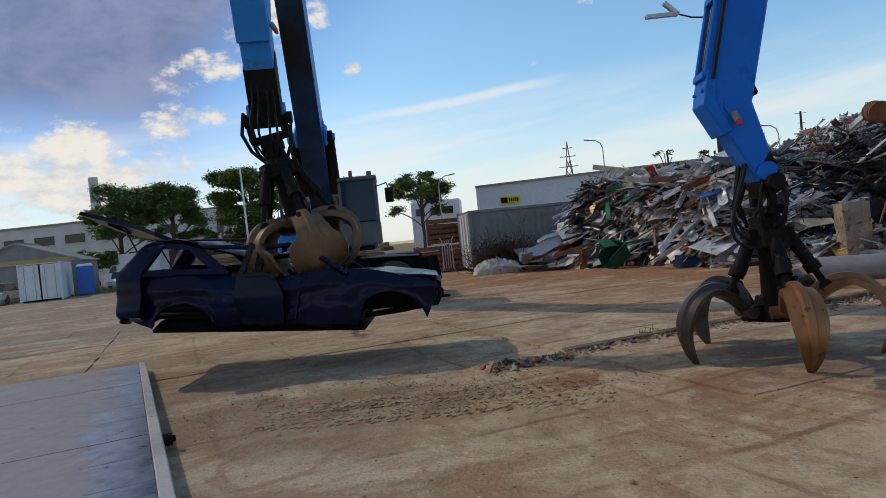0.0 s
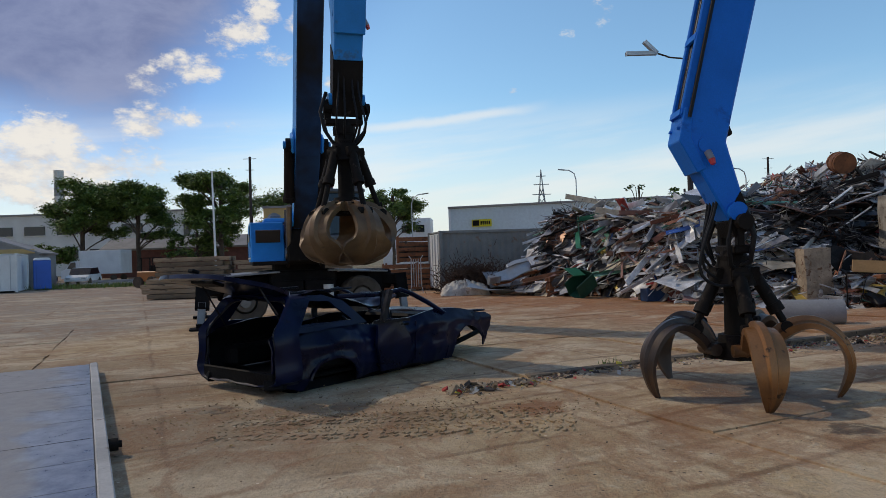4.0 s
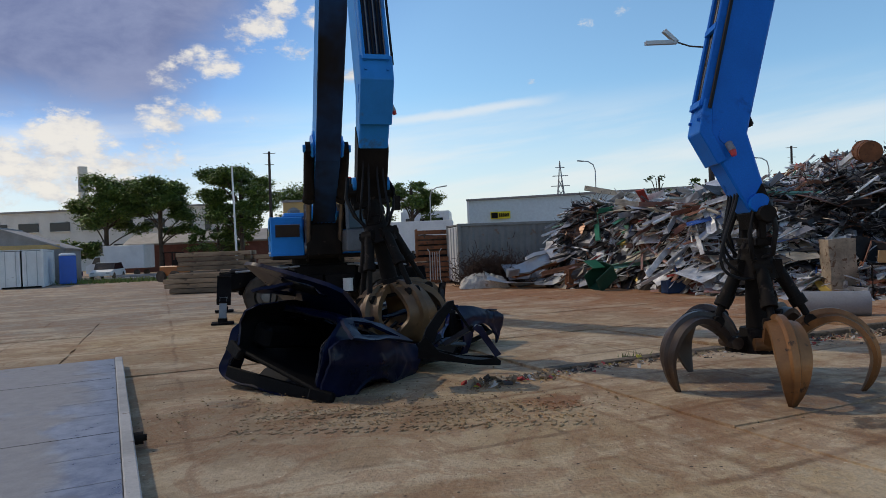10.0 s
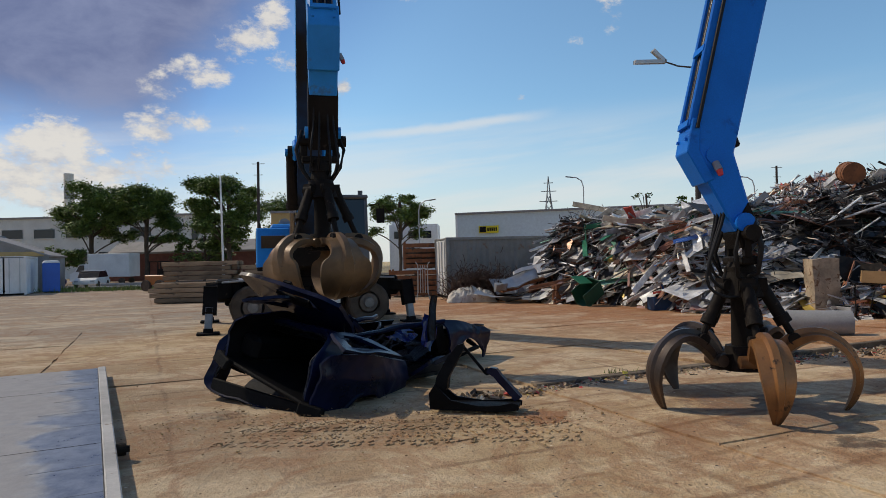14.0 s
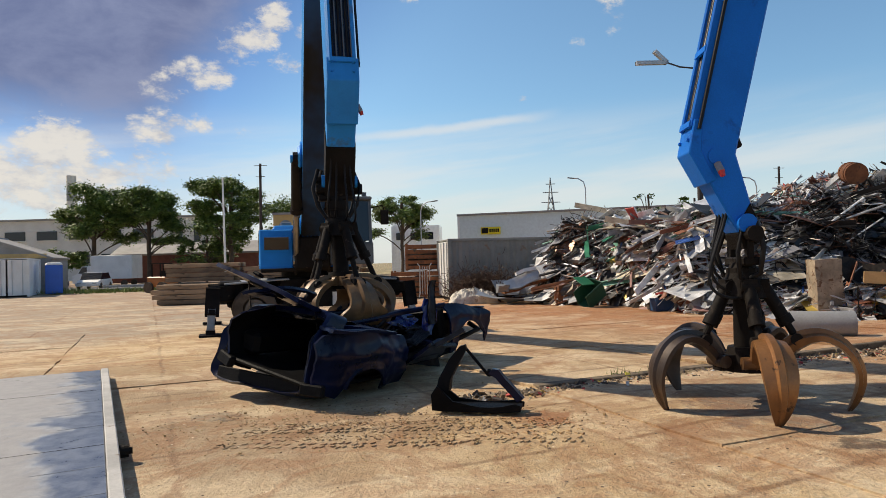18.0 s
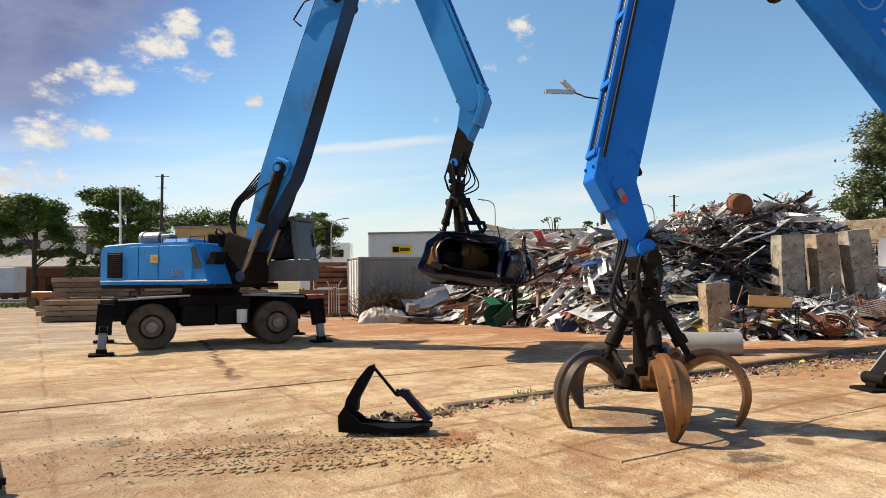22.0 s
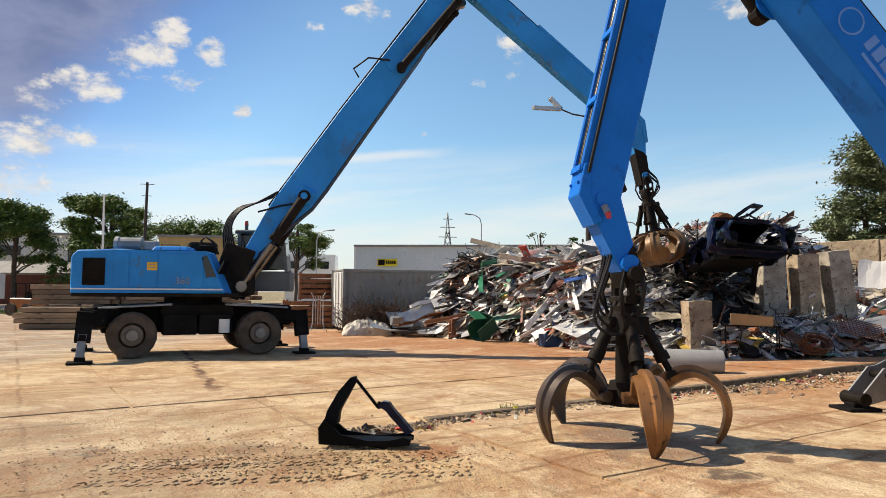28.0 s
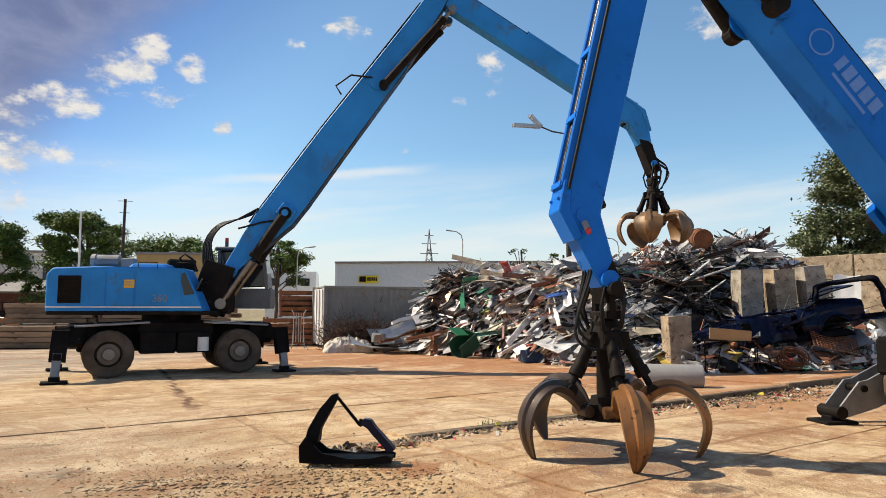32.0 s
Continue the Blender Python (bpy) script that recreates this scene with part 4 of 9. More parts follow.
    for pts in ([(5.6 * f, -W / 2 - 0.02, 0.5), (5.7 * f, -W / 2 - 0.06, 0.75), (6.2 * f, -W / 2 - 0.06, 0.6), (6.5 * f, -W / 2 - 0.06, 0.1)], [(1.0 * f, -W / 2 - 0.05, 0.5), (1.5 * f, -W / 2 - 0.06, 0.1), (1.9 * f, -W / 2 - 0.06, -0.3)]):
        bm = bmesh.new()
        tube(bm, pts, 0.025)
        part("boom_hose", bm, M_HOSE, boom)
    if dims.get("plate"):
        bx = dims["plate"]
        for s in (-1, 1):
            for dx, w, h, z in ((0.0, 0.10, 0.20, 0.03), (0.16, 0.13, 0.20, 0.03), (0.32, 0.13, 0.20, 0.03), (0.49, 0.14, 0.20, 0.03), (0.66, 0.13, 0.20, 0.03), (0.33, 0.62, 0.045, -0.15)):
                bm = bmesh.new()
                box(bm, (w, 0.006, h), (bx - dx, s * (W / 2 + 0.004), z))
                part("emblem_bar", bm, M_EMBLEM, boom)
            bm = bmesh.new()
            ring = [bm.verts.new((bx + 0.35 + rr * math.cos(a * math.pi / 12), s * (W / 2 + 0.004), rr * math.sin(a * math.pi / 12))) for rr in (0.17, 0.145) for a in range(24)]
            for a in range(24):
                bm.faces.new((ring[a], ring[(a + 1) % 24], ring[24 + (a + 1) % 24], ring[24 + a]))
            part("emblem_ring", bm, M_EMBLEM, boom, "pale ring of the maker's mark")

    # stick, from the boom's head along x, bent near its end
    S, E, K = dims["stick"], dims["end"], radians(dims["kink"])
    d, q = Vector((math.cos(K), -math.sin(K))), Vector((math.sin(K), math.cos(K)))
    knee = Vector((S, 0))
    end = knee + d * E
    wide, w2 = dims["deep"], dims["slim"]
    a = knee + d * (E * dims.get("tail", 0.55))
    outline = [(-0.35, -0.12), (-0.35, 0.2), (0.0, wide * 0.5), (S * 0.5, wide * 0.5), (S - 0.05, wide * 0.46), (S + wide * 0.34, wide * 0.30), tuple(a + q * wide * 0.24), tuple(a - q * wide * 0.24),
               (S - 0.06 * wide, -wide * 0.50), (S * 0.5, -wide * 0.52), (0.3, -wide * 0.55)]
    bm = bmesh.new()
    prism(bm, [outline], -w2 / 2, w2 / 2)
    bmesh.ops.bevel(bm, geom=[e for e in bm.edges if e.is_manifold and e.calc_face_angle() > 0.9], offset=0.02, segments=1, affect="EDGES")
    stick = part("stick", bm, paint, top, "blue box-section stick bent near its end")
    bm = bmesh.new()
    prism(bm, [[tuple(a + q * wide * 0.25), tuple(end + q * 0.13 + d * 0.12), tuple(end - q * 0.13 + d * 0.12), tuple(a - q * wide * 0.27), tuple(a - d * 0.25 - q * wide * 0.27), tuple(a - d * 0.12 + q * wide * 0.1)]], -w2 / 2 - 0.012, w2 / 2 + 0.012)
    rod(bm, (end.x, -w2 / 2 - 0.14, end.y), (end.x, w2 / 2 + 0.14, end.y), 0.085, seg=14)
    part("stick_end", bm, M_BLACK, stick, "grease-black stick end")
    for s in (-1, 1):
        bm = bmesh.new()
        c = knee + d * E * 0.05
        rod(bm, (c.x, s * w2 / 2, c.y), (c.x, s * (w2 / 2 + 0.015), c.y), wide * 0.2, seg=16)
        part("pin_boss", bm, paint, stick)
        bm = bmesh.new()
        c = end - d * 0.12
        rod(bm, (c.x, s * w2 / 2, c.y), (c.x, s * (w2 / 2 + 0.06), c.y), 0.10, seg=16)
        part("end_boss", bm, paint, stick)
    bm = bmesh.new()
    c = knee + d * E * 0.16 + q * 0.03
    rod(bm, (c.x - 0.02, w2 / 2 + 0.03, c.y + 0.02), (c.x + 0.06, w2 / 2 + 0.08, c.y - 0.02), 0.038, seg=12)
    lamp = part("work_lamp", bm, M_GREY, stick)
    bm = bmesh.new()
    rod(bm, (c.x + 0.06, w2 / 2 + 0.08, c.y - 0.02), (c.x + 0.11, w2 / 2 + 0.10, c.y - 0.04), 0.036, 0.026, seg=12)
    part("lamp_glass", bm, M_RED, stick, "red glass of the work lamp")
    bm = bmesh.new()
    c = knee - d * 0.02 - q * (wide * 0.55)
    box(bm, (0.16, w2 * 0.7, 0.16), (c.x, 0, c.y), (0, math.degrees(K), 0), bevel=0.02)
    part("bracket", bm, M_BLACK, stick)
    # pressure pipes on the stick's back, the lower half under a channel cover, a welded plate over the knee
    bm = bmesh.new()
    for s in (-1, 1):
        bar(bm, (S * 0.40, s * w2 * 0.40, wide * 0.5 + 0.045), (S - 0.22, s * w2 * 0.40, wide * 0.48 + 0.045), 0.05, 0.09, bevel=0.012)
    for k in range(4):
        x = S * 0.40 + (S * 0.6 - 0.25) * k / 3
        bar(bm, (x, -w2 * 0.44, wide * 0.5 + 0.075), (x, w2 * 0.44, wide * 0.5 + 0.075), 0.07, 0.03)
    part("pipe_channel", bm, paint, stick, "blue channel with cross straps over the pipes")
    bm = bmesh.new()
    top_z, c = wide * 0.47, knee + d * E * 0.30 + q * wide * 0.36
    prism(bm, [[(S - 0.30, top_z - 0.02), (S - 0.30, top_z + 0.07), (S + 0.06, wide * 0.44 + 0.07), (c.x + q.x * 0.05, c.y + q.y * 0.05), (c.x - q.x * 0.06, c.y - q.y * 0.06), (S + 0.02, wide * 0.40 - 0.04)]], -w2 / 2 - 0.02, w2 / 2 + 0.02)
    bmesh.ops.bevel(bm, geom=bm.edges[:], offset=0.010, segments=1, affect="EDGES")
    part("knee_plate", bm, paint, stick, "blue plate bolted over the knee")
    for s in (-1, 1):
        for dx in (-0.22, -0.08):
            bm = bmesh.new()
            rod(bm, (S + dx, s * w2 * 0.36, top_z + 0.06), (S + dx, s * w2 * 0.36, top_z + 0.09), 0.018, seg=8)
            part("bolt", bm, paint, stick)
    # added dark strip, stands in for the pipe channel's depth
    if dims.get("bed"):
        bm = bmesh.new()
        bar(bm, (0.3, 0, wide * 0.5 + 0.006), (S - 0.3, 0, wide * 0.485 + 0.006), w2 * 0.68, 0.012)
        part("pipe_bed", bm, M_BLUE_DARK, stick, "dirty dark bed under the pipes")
    for k, s in enumerate((-0.62, -0.36, -0.1, 0.16, 0.42, 0.68)):
        y = s * w2 / 2
        bm = bmesh.new()
        tube(bm, [(0.1, y, wide * 0.5 + 0.035), (S * 0.5, y, wide * 0.5 + 0.035), (S - 0.3, y, wide * 0.49 + 0.03)], 0.017)
        part("stick_pipe", bm, M_CHROME if k % 2 else M_HOSE, stick)
    bm = bmesh.new()
    tube(bm, [(0.2, w2 / 2 + 0.03, wide * 0.52), (S * 0.5, w2 / 2 + 0.03, wide * 0.5), (S - 0.2, w2 / 2 + 0.03, wide * 0.48)], 0.02)
    part("stick_hose", bm, M_HOSE, stick, "black hose along the stick's edge")
    for k, s in enumerate((-0.7, -0.3, 0.3, 0.7)):
        y = s * w2 / 2
        loop, sag = (0.16 + 0.07 * k) * dims.get("loop", 1.0), 0.10 if dims.get("loop") else 0.0
        e0, e1 = knee + d * E * 0.45 + q * wide * 0.20, end - d * 0.30 + q * wide * 0.26
        e2, e3 = end + q * (wide * 0.3 + loop) + d * (0.02 + 0.05 * k + sag), end + q * (wide * 0.2 + loop * 0.8) + d * (0.32 + 0.03 * k + sag * 1.4)
        bm = bmesh.new()
        ctrl = [Vector((e0.x, y, e0.y)), Vector((e1.x, y, e1.y)), Vector((e2.x, y * 1.3, e2.y)), Vector((e3.x, y * 1.2, e3.y)), Vector((end.x + d.x * 0.62 + q.x * 0.06, y * 0.4, end.y + d.y * 0.62 + q.y * 0.06))]
        pts = []
        for n in range(len(ctrl) - 1):
            p0, p1, p2, p3 = ctrl[max(n - 1, 0)], ctrl[n], ctrl[n + 1], ctrl[min(n + 2, len(ctrl) - 1)]
            for u in (0.0, 0.25, 0.5, 0.75):
                pts.append(0.5 * (2 * p1 + (p2 - p0) * u + (2 * p0 - 5 * p1 + 4 * p2 - p3) * u * u + (3 * p1 - p0 - 3 * p2 + p3) * u ** 3))
        tube(bm, pts + [ctrl[-1]], 0.017)
        part("stick_hose", bm, M_HOSE, stick, "black looping hydraulic hose")

    rams = {}
    for kind, length, rad in (("lift", 1.45 * f, 0.13), ("stick", 2.6 * f, 0.105)):
        for s in (-1, 1):
            bm = bmesh.new()
            rod(bm, (0, 0, 0), (length, 0, 0), rad, seg=16)
            rod(bm, (length - 0.12, 0, 0), (length, 0, 0), rad * 1.2, seg=16)
            rod(bm, (0, -0.09, 0), (0, 0.09, 0), rad * 1.25, seg=12)
            barrel = part("cylinder_barrel", bm, M_BLACK, top, "oily black hydraulic cylinder")
            bm = bmesh.new()
            rod(bm, (-length * 0.93, 0, 0), (0, 0, 0), rad * 0.55, seg=14)
            rod(bm, (0, -0.09, 0), (0, 0.09, 0), rad * 1.1, seg=12)
            rams[kind, s] = (barrel, part("piston_rod", bm, M_CHROME, top, "bright greasy piston rod"))
    return {"top": top, "upper": upper, "boom": boom, "stick": stick, "rams": rams, "dims": dims, "yaw": math.degrees(m.to_euler().z)}


def reach(h, target):
    """Slew, boom and stick angles that bring the stick's end pin to a place in the world (the law of cosines)."""
    d = h["dims"]
    c = h["top"].matrix_basis.translation
    rel = Vector(target) - c
    slew = math.degrees(math.atan2(rel.y, rel.x))
    r, z = math.hypot(rel.x, rel.y), rel.z
    K = radians(d["kink"])
    ex, ez = d["stick"] + d["end"] * math.cos(K), -d["end"] * math.sin(K)
    leff, off = math.hypot(ex, ez), math.atan2(ez, ex)
    px, pz = d["foot"]
    dist = min(math.hypot(r - px, z - pz), d["boom"] + leff - 0.01)
    beta = math.atan2(z - pz, r - px) + math.acos((d["boom"] ** 2 + dist**2 - leff**2) / (2 * d["boom"] * dist))
    ax, az = px + d["boom"] * math.cos(beta), pz + d["boom"] * math.sin(beta)
    phi = math.atan2(z - az, r - ax)
    return slew, beta, (ax, az), phi - off


def handler_poses(h, target):
    """The poses of all moving parts, in the handler's space, for one place of the stick's end pin."""
    d, f = h["dims"], h["dims"]["boom"] / 9.85
    slew, beta, (ax, az), sigma = reach(h, target)
    turn = pose(0, 0, 0, 0, 0, slew - h["yaw"])
    out = {h["upper"]: turn,
           h["boom"]: turn @ pose(d["foot"][0], d.get("side", 0.05), d["foot"][1], 0, -math.degrees(beta), 0),
           h["stick"]: turn @ pose(ax, d.get("side", 0.05), az, 0, -math.degrees(sigma), 0)}

    def on_boom(x, z):
        return Vector((d["foot"][0] + x * math.cos(beta) - z * math.sin(beta), 0, d["foot"][1] + x * math.sin(beta) + z * math.cos(beta)))

    def on_stick(x, z):
        return Vector((ax + x * math.cos(sigma) - z * math.sin(sigma), 0, az + x * math.sin(sigma) + z * math.cos(sigma)))

    ends = {"lift": (Vector((1.30, 0, 1.75)), on_boom(2.05 * f, -0.25)), "stick": (on_boom(6.5 * f, -0.28), on_stick(0.50, -0.42))}
    for (kind, s), (barrel, piston) in h["rams"].items():
        a, b = ends[kind]
        y = d.get("side", 0.05) + s * (d["width"] / 2 + 0.12)
        angle = -math.degrees(math.atan2(b.z - a.z, b.x - a.x))
        if kind == "lift":
            a, b, angle = b, a, angle + 180
        out[barrel] = turn @ pose(a.x, y, a.z, 0, angle, 0)
        out[piston] = turn @ pose(b.x, y, b.z, 0, angle, 0)
    return out


LEFT = make_handler(pose(-4.40, 18.18, 0, 0, 0, 21.4), dict(boom=9.75, stick=6.63, end=1.52, kink=40, deep=0.62, width=0.57, slim=0.42, thin=0.84, drop=0.06, bed=True, foot=(1.50, 2.62)), M_BLUE,
                    {(-1, -1): (-2.55, -1.85), (1, -1): (2.62, -1.30), (-1, 1): (-2.55, 1.85), (1, 1): (2.62, 1.5)},
                    "faded blue wheeled scrap handler standing on its stabilisers", "scrap handlers")
RIGHT = make_handler(pose(9.75, 7.45, 0, 0, 0, 2), dict(boom=6.82, stick=4.56, end=0.94, kink=35, deep=0.45, width=0.60, slim=0.37, foot=(1.55, 1.90), plate=3.45, thin=0.58, tail=0.95, loop=1.2), M_BLUE_NEW,
                     {(-1, -1): (-2.4, -1.5), (1, -1): (2.4, -1.5), (-1, 1): (-2.62, 1.55, 1), (1, 1): (2.4, 1.5)},
                     "bright blue scrap handler with its arm lowered to the ground", "scrap handlers")


# ---- grabs ----
def make_grab(m, spec, mats, label, group):
    """An orange-peel grab, its origin at the stick's end pin: yoke, rotator, hub, five tines and five rams."""
    g = thing("orange_peel_grab", m, label, "grab", group)
    hz, k, w = spec["hinge"], spec["scale"], spec["wide"]
    cz = spec["crown"]
    bm = bmesh.new()
    for s in (-1, 1):
        bar(bm, (-0.02, s * 0.24, 0.06), (-0.02, s * 0.24, -0.26), 0.07, 0.10, up=(0, 1, 0), bevel=0.01)
    box(bm, (0.18, 0.56, 0.09), (0, 0, -0.29), bevel=0.015)
    rod(bm, (0, -0.3, 0.0), (0, 0.3, 0.0), 0.06, seg=12)
    part("yoke", bm, M_BLACK, g, "square black steel yoke")
    bm = bmesh.new()
    rod(bm, (0, 0, -0.30), (0, 0, cz + 0.06), 0.12, 0.16, seg=16)
    rod(bm, (0, 0, -0.36), (0, 0, -0.48), 0.17, seg=16)
    part("rotator", bm, M_BLACK, g)
    for s in (-1, 1):
        bm = bmesh.new()
        tube(bm, [(0.05, s * 0.26, 0.15), (0.08, s * 0.36, -0.15), (0.06, s * 0.30, -0.42), (0.0, s * 0.12, cz - 0.02)], 0.028)
        part("hose", bm, M_HOSE, g)
        bm = bmesh.new()
        tube(bm, [(-0.06, s * 0.20, 0.15), (-0.16, s * 0.30, -0.2), (-0.12, s * 0.24, -0.45), (0.0, s * 0.1, cz - 0.05)], 0.025)
        part("hose", bm, M_HOSE, g)
    bm = bmesh.new()
    rod(bm, (0, 0, cz), (0, 0, hz + 0.12), 0.12 * k, 0.13 * k, seg=16)
    rod(bm, (0, 0, hz + 0.14), (0, 0, hz - 0.12), 0.20 * k, 0.25 * k, seg=16)
    part("hub", bm, M_BLACK, g, "black central hub", smooth=True)
    bm = bmesh.new()
    rod(bm, (0, 0, cz + 0.05), (0, 0, cz - 0.22), 0.19 * k, 0.27 * k, seg=16)
    part("crown", bm, M_BLACK, g, "greasy black crown", smooth=True)
    for i in range(5):
        t = pose(0, 0, 0, 0, 0, spec["turn"] + i * 72)
        bm = bmesh.new()
        a = bmesh.ops.create_cube(bm, size=1.0, matrix=t @ pose(0.19 * k, 0, cz - 0.12) @ Matrix.Diagonal((0.20 * k, 0.16 * k, 0.20, 1)))
        part("crown_lug", bm, M_BLACK, g)
        bm = bmesh.new()
        b = bmesh.ops.create_cube(bm, size=1.0, matrix=t @ pose(spec["hr"] * 0.75 * k, 0, hz - 0.02) @ Matrix.Diagonal((0.24 * k, 0.17 * k, 0.16, 1)))
        part("hinge_lug", bm, M_BLACK, g)
    bm = bmesh.new()
    path = [(-0.03, -0.06, 0.11, 0.10), (0.10, 0.12, 0.16, 0.13), (0.28, 0.25, 0.24, 0.13), (0.48, 0.29, 0.32, 0.10), (0.67, 0.19, 0.36, 0.085), (0.79, 0.0, 0.36, 0.075), (0.82, -0.20, 0.30, 0.07), (0.77, -0.40, 0.20, 0.06), (0.69, -0.56, 0.07, 0.03)]
    if w > 1.5:
        path = [(-0.03, -0.06, 0.11, 0.10), (0.10, 0.12, 0.16, 0.13), (0.28, 0.25, 0.19, 0.14), (0.48, 0.29, 0.21, 0.12), (0.60, 0.25, 0.25, 0.10), (0.68, 0.17, 0.37, 0.085), (0.79, 0.0, 0.39, 0.075), (0.82, -0.20, 0.33, 0.07), (0.77, -0.40, 0.22, 0.06), (0.69, -0.56, 0.06, 0.03)]
    path = [(a, b, c * w, e) for a, b, c, e in path]
    smooth_path = []
    for i in range(len(path) - 1):
        p0, p1, p2, p3 = path[max(i - 1, 0)], path[i], path[i + 1], path[min(i + 2, len(path) - 1)]
        for s in (0.0, 0.25, 0.5, 0.75):
            smooth_path.append(tuple(0.5 * (2 * b + (c - a) * s + (2 * a - 5 * b + 4 * c - d) * s * s + (3 * b - a - 3 * c + d) * s ** 3) for a, b, c, d in zip(p0, p1, p2, p3)))
    path = smooth_path + [path[-1]]
    rings = []
    for i, (r, z, wd, th) in enumerate(path):
        p0, p1 = path[max(i - 1, 0)], path[min(i + 1, len(path) - 1)]
        t = Vector((p1[0] - p0[0], 0, p1[1] - p0[1])).normalized()
        out = Vector((-t.z, 0, t.x))
        c = Vector((r, 0, z))
        h = wd * 0.5
        sect = [(-h, -th * 0.35), (-h, th * 0.25), (-h * 0.32, th * 0.45), (-h * 0.20, th * 0.95), (h * 0.20, th * 0.95), (h * 0.32, th * 0.45), (h, th * 0.25), (h, -th * 0.35), (0, -th * 0.6)]
        rings.append([bm.verts.new((c + out * o + Vector((0, y, 0))) * k) for y, o in sect])
    for a, b in zip(rings, rings[1:]):
        for j in range(9):
            bm.faces.new((a[j], a[(j + 1) % 9], b[(j + 1) % 9], b[j]))
    bm.faces.new(rings[0])
    bm.faces.new(rings[-1][::-1])
    rod(bm, (0, -0.15 * k, 0), (0, 0.15 * k, 0), 0.075 * k, seg=12)
    box(bm, (0.14 * k, 0.10 * k, 0.16 * k), (0.20 * k, 0, 0.24 * k), bevel=0.02)
    bmesh.ops.recalc_face_normals(bm, faces=bm.faces[:])
    tine_mesh = None
    tines, rams = [], []
    for i in range(5):
        if tine_mesh is None:
            t = part("tine", bm, mats[0], g, "curved steel tine, rusty brown and worn", smooth=True)
            tine_mesh = t.data
        else:
            t = new("tine", tine_mesh)
            t.parent = g
        t.material_slots[0].link = "OBJECT"
        t.material_slots[0].material = mats[i % len(mats)]
        tines.append(t)
        bm = bmesh.new()
        ln = spec["ram"]
        rod(bm, (0, 0, 0), (ln, 0, 0), 0.075 * k, seg=14)
        rod(bm, (ln - 0.1, 0, 0), (ln, 0, 0), 0.092 * k, seg=14)
        rod(bm, (0, -0.1 * k, 0), (0, 0.1 * k, 0), 0.08 * k, seg=10)
        b_ = part("cylinder_barrel", bm, M_BLACK, g, "oily dark brown ram barrel", smooth=True)
        bm = bmesh.new()
        rod(bm, (-ln * 0.85, 0, 0), (0, 0, 0), 0.042 * k, seg=12)
        rod(bm, (0, -0.1 * k, 0), (0, 0.1 * k, 0), 0.07 * k, seg=10)
        rams.append((b_, part("piston_rod", bm, M_BLACK, g)))
    return {"top": g, "tines": tines, "rams": rams, "spec": spec}


def grab_poses(g, close):
    """Poses of tines and rams, in the grab's space, closed by that many degrees."""
    s = g["spec"]
    out = {}
    k, hz, cz = s["scale"], s["hinge"], s["crown"]
    for i, (t, (barrel, piston)) in enumerate(zip(g["tines"], g["rams"])):
        turn = pose(0, 0, 0, 0, 0, s["turn"] + i * 72)
        out[t] = turn @ pose(s["hr"] * k, 0, hz, 0, close, 0)
        c = radians(close)
        lx, lz = 0.20 * k, 0.26 * k
        b = Vector((s["hr"] * k + lx * math.cos(c) + lz * math.sin(c), 0, hz - lx * math.sin(c) + lz * math.cos(c)))
        a = Vector((0.22 * k, 0, cz - 0.10))
        angle = -math.degrees(math.atan2(b.z - a.z, b.x - a.x))
        out[barrel] = turn @ pose(a.x, 0, a.z, 0, angle, 0)
        out[piston] = turn @ pose(b.x, 0, b.z, 0, angle, 0)
    return out


GRAB_L = make_grab(pose(0, 0, 4), dict(hinge=-1.57, crown=-0.66, scale=0.96, wide=2.1, turn=20, ram=0.52, hr=0.24), [M_TINE], "big rust-brown orange-peel grab with wide closed shells", "grabs")
GRAB_R = make_grab(pose(3.13, 7.40, 1.85), dict(hinge=-1.35, crown=-0.46, scale=0.89, wide=1.0, turn=-95, ram=0.46, hr=0.36), [M_TINE_RUST, M_TINE_RUST, M_TINE_DARK, M_TINE_DARK, M_TINE_DARK], "dark orange-peel grab standing open on its tines", "grabs")


# ---- the wrecked car: x ahead, y to its left, its origin on the floor pan's centre ----
def inner_dark(bm, side):
    """Second material on faces that look into the car."""
    bm.normal_update()
    for f in bm.faces:
        if f.calc_center_median().y * side > 0 and f.normal.y * side < -0.4:
            f.material_index = 1


def tumble(side):
    """Sides lean in above the waist and round under the sill."""
    def warp(co):
        z = co.z
        lean = max(0.0, z - 0.85) * 0.30 + max(0.0, 0.35 - z) * 0.25 + (abs(co.x) / 2.2) ** 3 * 0.10
        return (co.x, co.y - side * lean, z)
    return warp


def crumple(p, amount):
    """Broad dents with sharp ridges between them, worst where the roof was crushed in."""
    near = 0.35 + math.exp(-((p.x + 0.25) / 0.55) ** 2)
    a = 1.0 - 2.0 * abs(noise.noise(p * 2.1 + Vector((2, 5, 1))))
    b = 1.0 - 2.0 * abs(noise.noise(p * 4.6 + Vector((7, 1, 4))))
    return (a * a * 0.05 + b * b * 0.020 - 0.03) * amount * near


